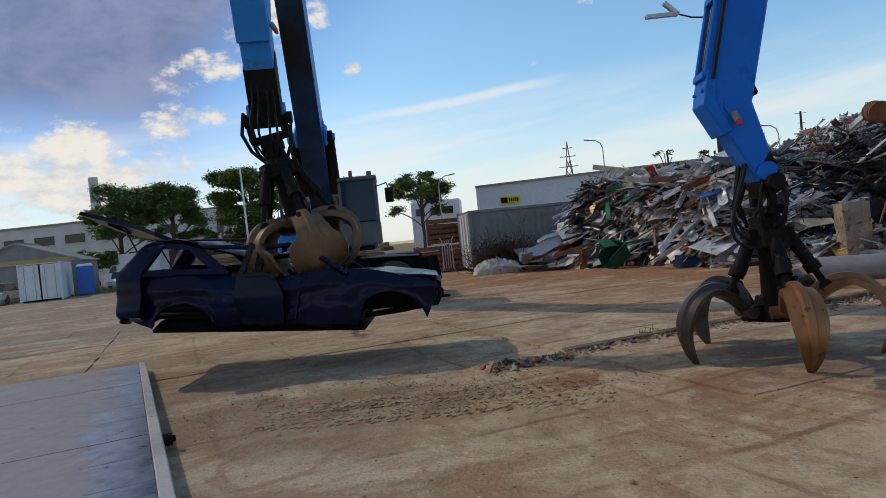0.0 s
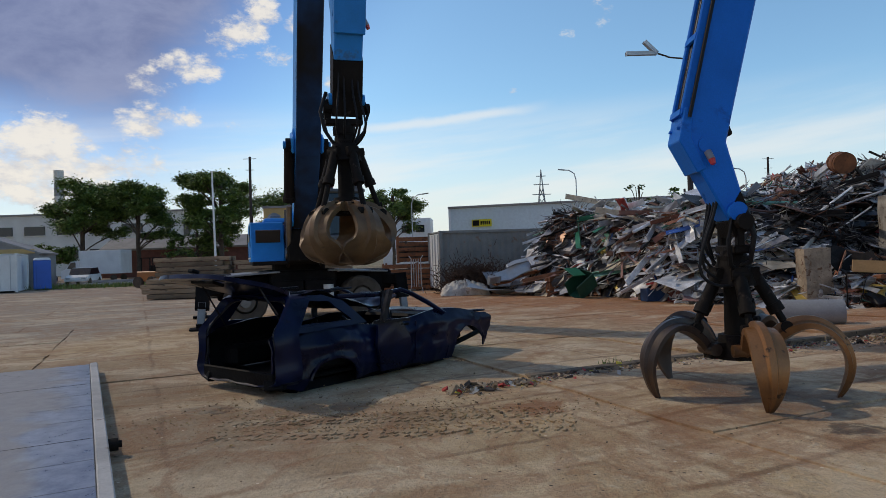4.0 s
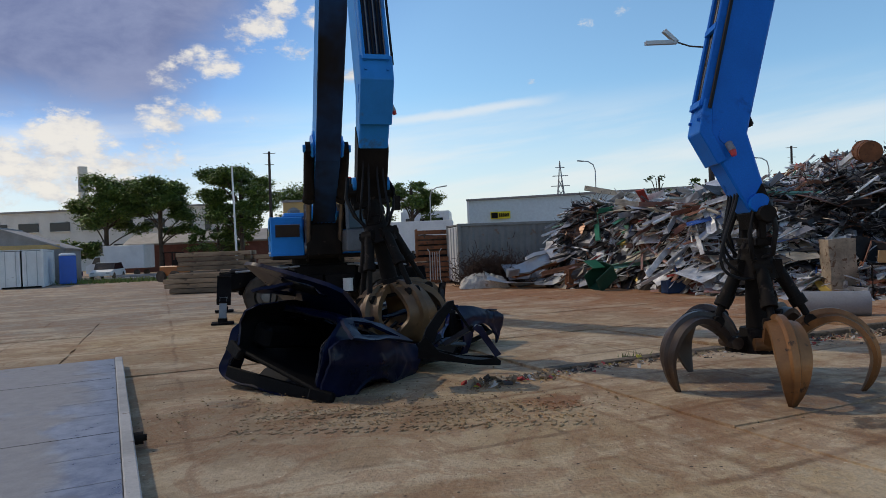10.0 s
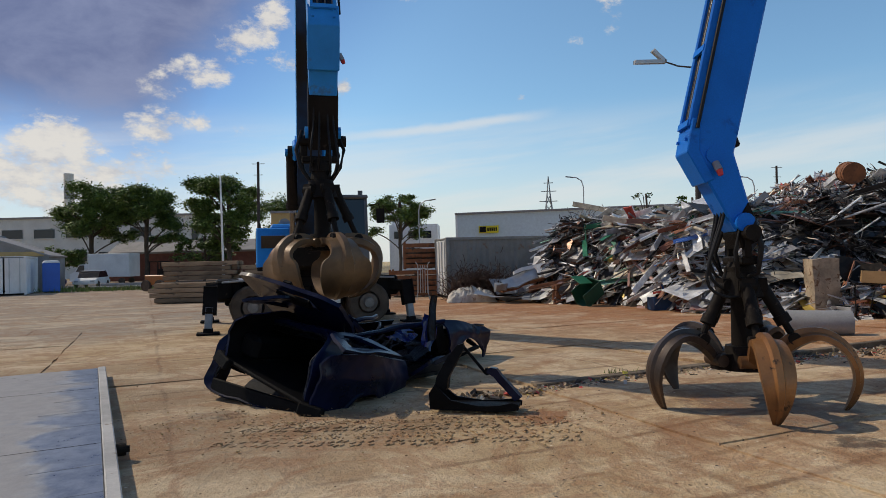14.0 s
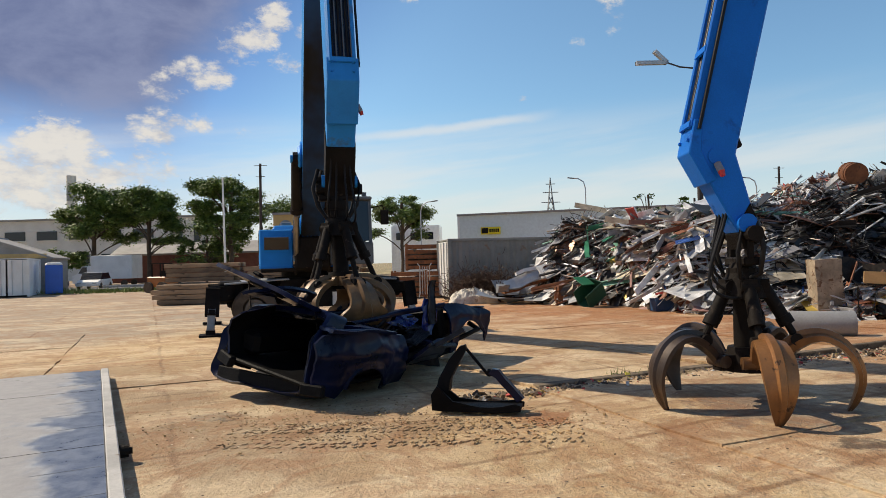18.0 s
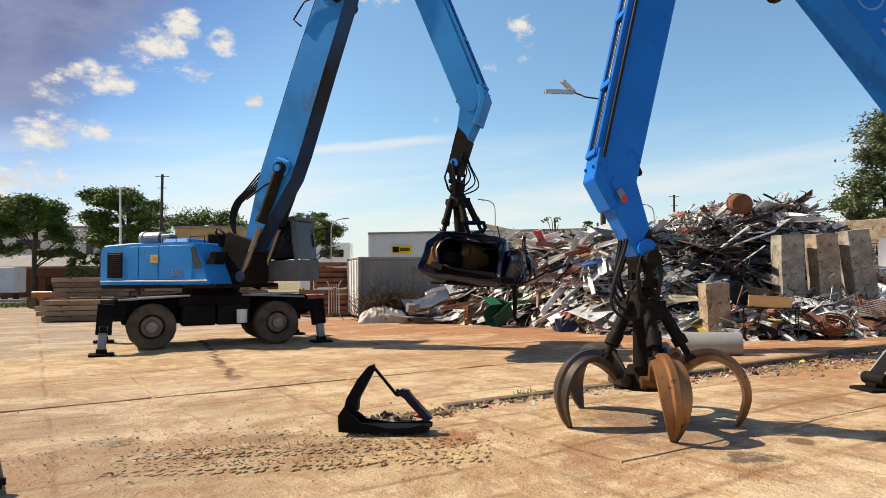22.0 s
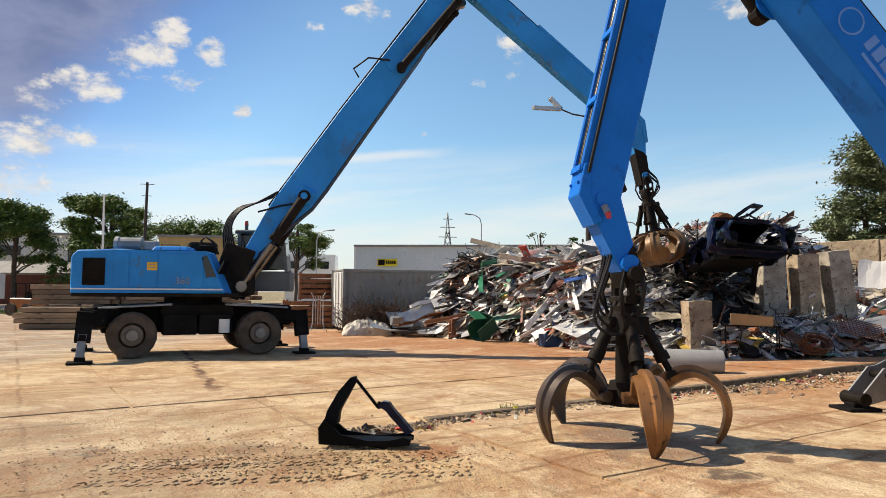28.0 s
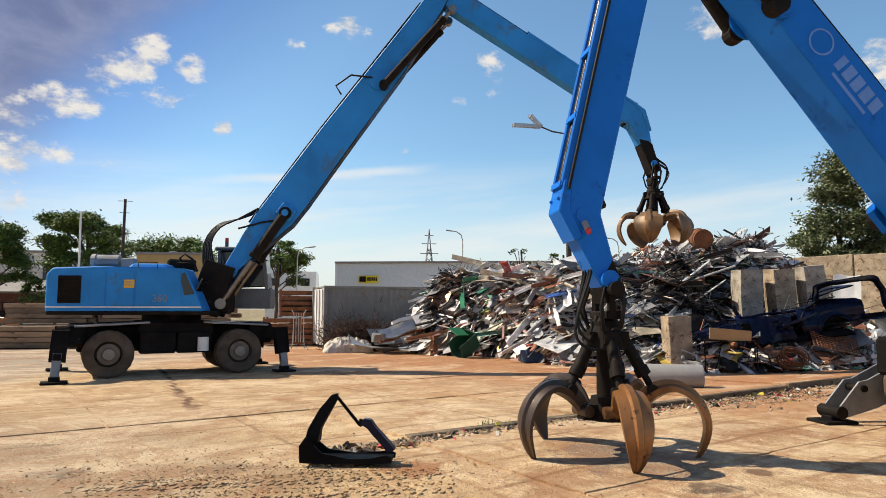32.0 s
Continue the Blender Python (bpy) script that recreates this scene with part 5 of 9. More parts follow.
def skin(bm, side, x0, x1, lower, upper, nx, nz, base=(0.0, 0.0, 0.0), arch=None):
    """A pressed side panel between two edge curves, bulged, with a shoulder line and a flare round the wheel arch."""
    rows = []
    for i in range(nx + 1):
        x = x0 + (x1 - x0) * i / nx
        row = []
        for j in range(nz + 1):
            z = lower(x) + (upper(x) - lower(x)) * j / nz
            y = 0.825 - max(0.0, z - 0.78) * 0.30 - max(0.0, 0.32 - z) * 0.28 - (abs(x) / 2.2) ** 3 * 0.10
            y += 0.022 * math.exp(-((z - 0.70) / 0.06) ** 2) - 0.018 * math.exp(-((z - 0.40) / 0.05) ** 2)
            if arch:
                far = math.hypot(x - arch[0], z - arch[1]) - arch[2]
                y += 0.045 * math.exp(-(far / 0.09) ** 2)
            p = Vector((x, side * y, z))
            p.y += side * crumple(p, 1.0)
            row.append(p - Vector(base))
        rows.append(row)
    outer = [[bm.verts.new(p) for p in row] for row in rows]
    inner = [[bm.verts.new(p - Vector((0, side * 0.03, 0))) for p in row] for row in rows]
    for i in range(nx):
        for j in range(nz):
            bm.faces.new((outer[i][j], outer[i + 1][j], outer[i + 1][j + 1], outer[i][j + 1]))
            bm.faces.new((inner[i][j], inner[i][j + 1], inner[i + 1][j + 1], inner[i + 1][j])).material_index = 1
    edge = [(i, 0) for i in range(nx)] + [(nx, j) for j in range(nz)] + [(i, nz) for i in range(nx, 0, -1)] + [(0, j) for j in range(nz, 0, -1)]
    for (a, b), (c, d) in zip(edge, edge[1:] + edge[:1]):
        bm.faces.new((outer[a][b], inner[a][b], inner[c][d], outer[c][d]))
    bmesh.ops.recalc_face_normals(bm, faces=bm.faces[:])


def arched(cx, cz, r, flat):
    """The lower edge of a panel that a wheel arch cuts."""
    return lambda x: max(flat(x), cz + math.sqrt(max(0.0, r * r - (x - cx) ** 2)) if abs(x - cx) < r else 0.0)


def make_car():
    car = thing("wrecked_car", pose(-1.3, 9.97, 0, 0, 0, 52), "dark blue stripped off-road estate car shell, crushed and without wheels", "car wreck")
    pieces = {"car": car}
    H = 1.42
    # rear half, up to the waist
    for side in (-1, 1):
        bm = bmesh.new()
        skin(bm, side, -2.17, -0.42, arched(-1.30, 0.12, 0.40, lambda x: 0.10 + 0.16 * max(0.0, -x - 1.7) / 0.47), lambda x: 0.96 + 0.03 * min(1.0, -x - 0.4) - 0.10 * max(0.0, -x - 2.0) / 0.17, 44, 16, arch=(-1.30, 0.12, 0.40))
        if side < 0:
            rear = pieces["rear"] = part("rear_body", bm, [M_CAR, M_CARIN], car, "blue rear quarter panel, dented", smooth=True)
        else:
            pieces["rear_side"] = part("quarter_panel", bm, [M_CAR, M_CARIN], rear, smooth=True)
    # the open tailgate's ring, hinged at the floor
    ring = [(-0.78, 0.0), (-0.84, 0.35), (-0.82, 0.72), (-0.74, 0.98), (-0.62, 1.18), (0.0, 1.22), (0.62, 1.18), (0.74, 0.98), (0.82, 0.72), (0.84, 0.35), (0.78, 0.0), (0.0, -0.04)]
    smooth_ring = []
    for k in range(len(ring)):
        p0, p1, p2, p3 = (Vector(ring[(k + q) % len(ring)]) for q in (-1, 0, 1, 2))
        for u in (0.0, 0.25, 0.5, 0.75):
            smooth_ring.append(0.5 * (2 * p1 + (p2 - p0) * u + (2 * p0 - 5 * p1 + 4 * p2 - p3) * u * u + (3 * p1 - p0 - 3 * p2 + p3) * u ** 3))
    bm = bmesh.new()
    loops = []
    for dx, shrink in ((0.0, 0.96), (-0.03, 1.0), (0.02, 1.045), (0.30, 1.05), (0.30, 1.0), (0.06, 0.93), (0.03, 0.90)):
        loops.append([bm.verts.new(Vector((dx + max(0, z - 0.7) * 0.62, y * shrink, 0.55 + (z - 0.55) * shrink)) + noise.noise_vector(Vector((dx, y, z)) * 3.1) * 0.03) for y, z in smooth_ring])
    n = len(smooth_ring)
    for a, b in zip(loops, loops[1:] + loops[:1]):
        for k in range(n):
            bm.faces.new((a[k], a[(k + 1) % n], b[(k + 1) % n], b[k]))
    bmesh.ops.recalc_face_normals(bm, faces=bm.faces[:])
    pieces["hatch"] = part("hatch_ring", bm, M_CAR, car, "rounded dark blue frame of the open tailgate", smooth=True)
    bm = bmesh.new()
    pts = [(0.05 + max(0, z - 0.7) * 0.62, y * 0.89, 0.55 + (z - 0.55) * 0.89) for y, z in smooth_ring]
    tube(bm, pts + pts[:2], 0.02, 6)
    for v in bm.verts:
        v.co += noise.noise_vector(v.co * 3.1) * 0.03
    part("inner_lip", bm, M_CARFRAME, pieces["hatch"], "bright worn inner lip", smooth=True)
    bm = bmesh.new()
    box(bm, (0.05, 1.5, 0.20), (0.02, 0, 0.06), bevel=0.015)
    for v in bm.verts:
        v.co += noise.noise_vector(v.co * 2.0) * 0.03
    part("loading_sill", bm, M_CARIN, pieces["hatch"])
    bm = bmesh.new()
    box(bm, (1.75, 1.50, 0.06), (-1.25, 0, 0.26), bevel=0.02)
    part("boot_floor", bm, M_CARIN, rear, "bare black load floor")
    bm = bmesh.new()
    box(bm, (0.12, 1.4, 0.55), (-0.62, 0, 0.55), (0, 18, 0), bevel=0.04)
    part("rear_bulkhead", bm, M_CARIN, rear)
    for side in (-1, 1):
        bm = bmesh.new()
        box(bm, (1.2, 0.30, 0.34), (-1.3, side * 0.62, 0.50), bevel=0.06)
        part("inner_arch", bm, M_CARIN, rear)
        bm = bmesh.new()
        pts = [(-1.30 + 0.41 * math.cos(radians(a)), 0.12 + 0.41 * math.sin(radians(a))) for a in range(10, 175, 11)]
        tube(bm, [(x, side * 0.85, z) for x, z in pts], 0.028)
        part("wheel_arch", bm, M_CAR, rear, smooth=True)
        bm = bmesh.new()
        box(bm, (0.10, 0.30, 0.16), (-2.12, side * 0.72, 0.24), (side * 8, 10, side * -12), bevel=0.02)
        part("bumper_stub", bm, M_CARIN, rear)
    # front half, up to the waist
    for side in (-1, 1):
        bm = bmesh.new()
        skin(bm, side, 0.95, 2.17, arched(1.52, 0.16, 0.42, lambda x: 0.10 + 0.45 * max(0.0, x - 1.9) / 0.27), lambda x: 0.97 - 0.10 * (x - 0.95) - 0.10 * max(0.0, x - 2.0) / 0.17, 32, 14, arch=(1.52, 0.16, 0.42))
        if side < 0:
            front = pieces["front"] = part("front_body", bm, [M_CAR, M_CARIN], car, "blue front wing, wheels gone", smooth=True)
        else:
            pieces["front_side"] = part("wing", bm, [M_CAR, M_CARIN], front, smooth=True)
    bm = bmesh.new()
    box(bm, (1.15, 1.40, 0.04), (1.52, 0, 0.90), (0, 4, 0), bevel=0.015)
    bmesh.ops.subdivide_edges(bm, edges=[e for e in bm.edges if e.calc_length() > 0.3], cuts=5, use_grid_fill=True)
    for v in bm.verts:
        v.co += noise.noise_vector(v.co * 2.6) * 0.05
    part("bonnet", bm, M_CAR, front, "dented blue bonnet", smooth=True)
    for nme, size, at, rot in (("floor_pan", (1.4, 1.5, 0.06), (0.32, 0, 0.18), (0, 0, 0)), ("bulkhead", (0.22, 1.5, 0.55), (0.85, 0, 0.66), (0, -12, 0)), ("engine", (0.9, 0.6, 0.4), (1.5, 0.0, 0.50), (0, 0, 0)), ("front_beam", (0.16, 1.45, 0.20), (2.08, 0, 0.70), (0, 0, 0))):
        bm = bmesh.new()
        box(bm, size, at, rot, bevel=0.04)
        part(nme, bm, M_CARIN, front)
    for side in (-1, 1):
        bm = bmesh.new()
        tube(bm, [(1.1, side * 0.55, 0.22), (1.6, side * 0.5, 0.30), (2.1, side * 0.52, 0.42), (2.15, side * 0.3, 0.55)], 0.05)
        part("chassis_rail", bm, M_CARIN, front)
    bm = bmesh.new()
    box(bm, (0.16, 0.016, 0.04), (-0.02, -0.852, 0.84), bevel=0.006)
    part("door_handle", bm, M_CARIN, front)
    # door skins, hinged along the sill
    for side, key in ((-1, "door_near"), (1, "door_far")):
        bm = bmesh.new()
        skin(bm, side, -0.43, 0.96, lambda x: 0.10, lambda x: 0.95 + 0.02 * x, 36, 16, base=(0, side * 0.81, 0.10))
        box(bm, (0.012, 0.02, 0.72), (0.20, side * 0.022, 0.42))
        pieces[key] = part("door_skin", bm, [M_CAR, M_CARIN], car, "dented dark blue door skin", smooth=True, m=pose(0, side * 0.81, 0.10))
    bm = bmesh.new()
    box(bm, (3.0, 1.35, 0.22), (-0.35, 0, 0.10), bevel=0.05, taper=(0.9, 0.85))
    part("underbody", bm, M_CARIN, car, "dirty black underbody")
    # window frames above the waist, each folding on its own
    T = H - 0.95
    for side, key in ((-1, "near"), (1, "far")):
        bm = bmesh.new()
        outer = [(-2.04, -0.02), (-2.02, 0.06), (-1.78, T), (-1.35, T + 0.02), (-1.05, T - 0.08), (-0.70, 0.0)]
        window = [(-1.80, 0.08), (-1.62, T - 0.07), (-1.25, T - 0.07), (-0.95, 0.07)]
        prism(bm, [outer, window], 0.02, -0.02, lambda c: (c.x, c.y - side * 0.28 * c.z, c.z), 0.03, 0.09, 23 + side)
        pieces["rear_" + key] = part("quarter_window_frame", bm, M_CAR, car, smooth=True)
        bm = bmesh.new()
        tube(bm, [(-1.10, -side * 0.28 * T, T - 0.03), (-0.65, -side * 0.29 * T, T - 0.05), (-0.22, -side * 0.30 * T, T - 0.06), (0.10, -side * 0.28 * T, T - 0.02), (0.28, -side * 0.22 * T, T * 0.80), (0.60, -side * 0.07, 0.22), (0.90, 0, 0.0)], 0.038, 8)
        for v in bm.verts:
            v.co += noise.noise_vector(v.co * 3.0) * 0.03
        pieces["front_" + key] = part("windscreen_pillar", bm, M_CAR, car, smooth=True)
        bm = bmesh.new()
        bar(bm, (-0.34, 0, -0.30), (-0.27, -side * 0.12, T * 0.98), 0.10, 0.05, up=(0, 1, 0), bevel=0.012)
        bmesh.ops.subdivide_edges(bm, edges=[e for e in bm.edges if e.calc_length() > 0.3], cuts=5, use_grid_fill=True)
        for v in bm.verts:
            v.co += noise.noise_vector(v.co * 4.0 + Vector((side, 0, 0))) * 0.05
        pieces["post_" + key] = part("door_pillar", bm, M_CARFRAME, car, "bent black door pillar")
    # roof
    bm = bmesh.new()
    n = 13
    grid = {}
    for i in range(n):
        for j in range(n):
            u, v = i / (n - 1) * 2 - 1, j / (n - 1) * 2 - 1
            x = -0.80 + u * 1.02
            p = Vector((x, v * 0.60, H + 0.05 - 0.05 * v * v - 0.03 * u * u - 0.20 * math.exp(-((x + 0.42) / 0.42) ** 2)))
            p += noise.noise_vector(p * 2.4) * 0.07 + noise.noise_vector(p * 6.0) * 0.02
            grid[i, j] = (bm.verts.new(p), bm.verts.new(p - Vector((0, 0, 0.03))))
    for i in range(n - 1):
        for j in range(n - 1):
            q = [grid[i, j], grid[i + 1, j], grid[i + 1, j + 1], grid[i, j + 1]]
            bm.faces.new([a[0] for a in q])
            bm.faces.new([a[1] for a in q][::-1]).material_index = 1
    pieces["roof"] = part("roof", bm, [M_CAR, M_CARIN], car, "buckled blue roof sheet", smooth=True)
    for side in (-1, 1):
        bm = bmesh.new()
        rod(bm, (-1.75, side * 0.58, H + 0.07), (-0.75, side * 0.57, H + 0.08), 0.018, seg=8)
        part("roof_rail", bm, M_CARFRAME, pieces["roof"])
    # tailgate, hinged at the roof's rear edge
    bm = bmesh.new()
    prism(bm, [[(0, -0.62), (-0.42, -0.72), (-0.98, -0.74), (-1.05, -0.55), (-1.05, 0.55), (-0.98, 0.74), (-0.42, 0.72), (0, 0.62)], [(-0.62, -0.26), (-0.86, -0.26), (-0.86, 0.26), (-0.62, 0.26)]],
          -0.03, 0.03, lambda c: (c.x, c.z, c.y - 0.12 * c.x * c.x + 0.03 * math.cos(c.z * 2)), 0.020, 0.10, 31)
    gate = part("tailgate", bm, M_CAR, car, "raised blue tailgate with its glass gone", smooth=True)
    pieces["gate"] = gate
    bm = bmesh.new()
    box(bm, (0.16, 0.5, 0.05), (-0.74, 0, -0.10), bevel=0.01)
    box(bm, (0.1, 0.12, 0.05), (-0.9, 0.1, 0.02), bevel=0.01)
    part("number_plate_recess", bm, M_CARIN, gate)
    for side in (-1, 1):
        bm = bmesh.new()
        rod(bm, (-0.45, side * 0.62, -0.04), (0.10, side * 0.66, -0.55), 0.013, seg=6)
        part("gas_strut", bm, M_CARFRAME, gate)
    # buckled rear door on the near side
    bm = bmesh.new()
    prism(bm, [[(-0.48, 0.14), (-0.62, 0.55), (-0.55, 0.98), (-0.10, 0.95), (0.08, 0.60), (0.02, 0.12)]], -0.02, 0.02, lambda c: (c.x, c.y + 0.18 * abs(c.z - 0.55), c.z), 0.05, 0.06, 41)
    pieces["door"] = part("buckled_door", bm, M_CAR, car, "folded blue rear door", smooth=True, m=pose(0, -0.90, 0, 0, 0, 0))
    bm = bmesh.new()
    bar(bm, (-0.50, 0, 0.95), (-0.34, 0, 1.44), 0.07, 0.06, up=(0, 1, 0))
    bar(bm, (-0.62, 0.02, 0.95), (0.0, -0.02, 0.93), 0.05, 0.05)
    part("window_frame", bm, M_CARFRAME, pieces["door"])
    # snarl of torn metal that the grab leaves in the middle
    bm = bmesh.new()
    rng = random.Random(5)
    for _ in range(34):
        a = Vector((rng.uniform(-0.7, 0.7), rng.uniform(-0.75, 0.6), rng.uniform(0.18, 0.62)))
        b = a + Vector((rng.uniform(-0.5, 0.5), rng.uniform(-0.4, 0.4), rng.uniform(-0.2, 0.3)))
        tube(bm, bend(a, b, rng.uniform(-0.1, 0.15), 4, (rng.uniform(-1, 1), rng.uniform(-1, 1), -0.4)), rng.uniform(0.012, 0.035), 5)
    for k in range(14):
        c = Vector((rng.uniform(-0.6, 0.7), rng.uniform(-0.7, 0.5), rng.uniform(0.2, 0.55)))
        made = box(bm, (rng.uniform(0.15, 0.42), rng.uniform(0.12, 0.35), 0.015), c, (rng.uniform(-60, 60), rng.uniform(-60, 60), rng.uniform(0, 180)))
        bmesh.ops.subdivide_edges(bm, edges=list({e for v in made for e in v.link_edges}), cuts=1)
    for v in bm.verts:
        v.co += noise.noise_vector(v.co * 5) * 0.04
    pieces["snarl"] = part("torn_metal", bm, [M_CARFRAME], car, "tangle of torn struts and sheet")
    bm = bmesh.new()
    for k in range(13):
        w = 0.03 * k
        tube(bm, [(-0.35 + w * 0.4, -0.30 - w * 0.3, 0.55), (-0.25, -0.55 - w * 0.4, 0.42 - w * 0.3), (0.10, -0.78 + w * 0.2, 0.24 + w * 0.35), (0.50, -0.70 + w * 0.5, 0.36 + w * 0.3), (0.75, -0.45, 0.52 + w * 0.15)], 0.010 + 0.003 * (k % 3), 5)
    part("wiring_loom", bm, M_CARFRAME, pieces["snarl"], "bundle of dark cables and strips", smooth=True)
    for k, (x, y, z, a, b, rot) in enumerate(((0.35, -0.35, 0.62, 0.22, 0.15, (30, -20, 20)), (-0.05, 0.2, 0.75, 0.10, 0.30, (60, 20, 50)), (0.62, -0.62, 0.66, 0.10, 0.32, (80, 10, -30)), (-0.45, -0.35, 0.62, 0.28, 0.10, (-40, 30, 10)))):
        bm = bmesh.new()
        bmesh.ops.create_grid(bm, x_segments=6, y_segments=5, size=0.5)
        for v in bm.verts:
            v.co = Vector((v.co.x * a * 2, v.co.y * b * 2, 0.0)) + noise.noise_vector(v.co * 3 + Vector((k * 5, 0, 0))) * 0.10
        bmesh.ops.solidify(bm, geom=bm.faces[:], thickness=0.008)
        bmesh.ops.transform(bm, matrix=pose(x, y, z, *rot), verts=bm.verts)
        part("torn_panel", bm, M_CARBLUE if k % 2 == 0 else M_CAR, pieces["snarl"], "crumpled blue sheet")
    # sill that dangles once the car is lifted
    bm = bmesh.new()
    prism(bm, [[(-0.45, -0.09), (-0.45, 0.09), (0.0, 0.12), (0.48, 0.08), (0.50, -0.10), (0.1, -0.07)]], -0.04, 0.04, None, 0.03, 0.2, 55)
    pieces["sill"] = part("sill", bm, M_CARIN, car, "black sill hanging by a strip", m=pose(0.15, -0.74, 0.16))
    for key in ("rear", "rear_side", "front", "front_side", "roof", "door_near", "door_far"):
        ob = pieces[key]
        base = ob.matrix_basis.translation.copy()
        for v in ob.data.vertices:
            w = v.co + base
            v.co += noise.noise_vector(w * 1.25 + Vector((3, 1, 7))) * (0.11 if key != "roof" else 0.09)
            v.co.y -= 0.10 * math.copysign(1, w.y) * math.exp(-((w.x + 0.25) / 0.45) ** 2) * max(0.0, w.z - 0.35)
            v.co.z -= 0.12 * math.exp(-((w.x + 0.2) / 0.5) ** 2) * max(0.0, w.z - 0.4)
    for ob in car.children_recursive:
        ob.data.transform(Matrix.Diagonal((1, 1, 0.84, 1)))
    return pieces


CAR = make_car()


def make_torn_frame():
    f = thing("torn_door_frame", pose(0.22, 7.36, 0), "black and blue door frame torn from the car", "car part")
    bm = bmesh.new()
    lip = [(-0.47, 0.0), (-0.48, 0.18), (-0.42, 0.28), (-0.35, 0.22), (-0.24, 0.11), (0.05, 0.055), (0.28, 0.07), (0.42, 0.09), (0.49, 0.06), (0.49, 0.0)]
    prism(bm, [lip], -0.17, -0.14, None, 0.02, 0.12, 71)
    prism(bm, [[(x, z * 0.8) for x, z in lip]], 0.12, 0.15, None, 0.02, 0.12, 72)
    box(bm, (0.94, 0.31, 0.03), (0.01, -0.01, 0.03))
    part("sill_panel", bm, M_CARIN, f, "bent black sill tray")
    bm = bmesh.new()
    prism(bm, [[(-0.47, 0.14), (-0.42, 0.34), (-0.30, 0.55), (-0.20, 0.68), (-0.13, 0.70), (-0.12, 0.65), (-0.19, 0.52), (-0.28, 0.34), (-0.30, 0.20)]], -0.12, 0.02, lambda c: (c.x, c.y * (1.2 - c.z) + 0.05 * c.z, c.z), 0.015, 0.12, 74)
    part("pillar", bm, M_CARIN, f, "bent black door pillar")
    bm = bmesh.new()
    bar(bm, (-0.15, 0.03, 0.68), (0.12, 0.02, 0.36), 0.022, 0.03)
    bar(bm, (0.12, 0.02, 0.36), (0.14, 0.0, 0.42), 0.03, 0.05)
    part("window_strip", bm, M_CARIN, f)
    bm = bmesh.new()
    prism(bm, [[(0.13, 0.40), (0.18, 0.45), (0.25, 0.44), (0.50, 0.12), (0.43, 0.08), (0.22, 0.35)]], -0.06, 0.04, None, 0.02, 0.12, 73)
    part("painted_panel", bm, M_CAR, f, "shiny blue scrap of door skin")
    return f


FRAME = make_torn_frame()


# ---- what lies round the yard ----
def make_deck():
    """A low steel platform with a white edge beam."""
    d = thing("steel_deck", pose(-5.33, 9.69, 0, 0, 0, -59.5), "worn steel platform deck with a white edge beam", "platform")
    bm = bmesh.new()
    box(bm, (9.0, 5.0, 0.15), (4.4, -2.553, 0.075), bevel=0.006)
    part("deck_plate", bm, M_STEELPLATE, d, "scuffed blue-grey steel plate")
    bm = bmesh.new()
    box(bm, (9.0, 0.10, 0.17), (4.4, 0.0, 0.085), bevel=0.01)
    part("edge_beam", bm, M_EDGE, d, "white painted edge beam")
    for k, (x, w) in enumerate(((0.5, 0.4), (1.2, 0.5), (1.75, 4.8), (2.5, 0.45), (3.2, 0.55), (3.9, 0.4), (4.7, 4.8), (5.4, 0.5), (6.1, 0.45))):
        bm = bmesh.new()
        box(bm, (0.005, w, 0.002), (x, -0.06 - w / 2, 0.1508))
        part("weld_seam", bm, M_CHASSIS if w > 1 else M_GREY, d)
    for x in (4.75,):
        bm = bmesh.new()
        rod(bm, (x, 0.05, 0.08), (x, 0.13, 0.08), 0.055, seg=14)
        rod(bm, (x, 0.13, 0.08), (x, 0.16, 0.08), 0.03, seg=10)
        part("lashing_knob", bm, M_BLACK, d, "small black rubber knob")


make_deck()


def along(x, points):
    """Height of a broken line at x."""
    for (x0, v0), (x1, v1) in zip(points, points[1:]):
        if x <= x1:
            return v0 + (v1 - v0) * max(0.0, (x - x0) / (x1 - x0))
    return points[-1][1]


HEAP_FOOT = [(2.3, 27.2), (3.2, 24.4), (5.0, 22.7), (5.7, 20.9), (6.4, 19.1), (8.0, 17.9), (8.7, 16.4), (10.0, 15.6), (13.5, 15.3), (21.0, 14.9)]
HEAP_CREST = [(2.3, 0.0), (3.1, 1.9), (3.8, 2.6), (5.0, 2.6), (7.0, 2.8), (9.2, 2.75), (11.0, 3.15), (12.4, 3.72), (14.6, 3.85), (15.6, 3.2), (17.5, 2.4), (21.0, 1.0)]
HEAP_RISE = [(2.3, 26.6), (3.2, 23.6), (5.0, 22.3), (5.7, 20.6), (6.4, 18.9), (8.0, 17.9), (9.5, 17.7), (11.5, 18.4), (13.5, 19.3), (21.0, 19.3)]


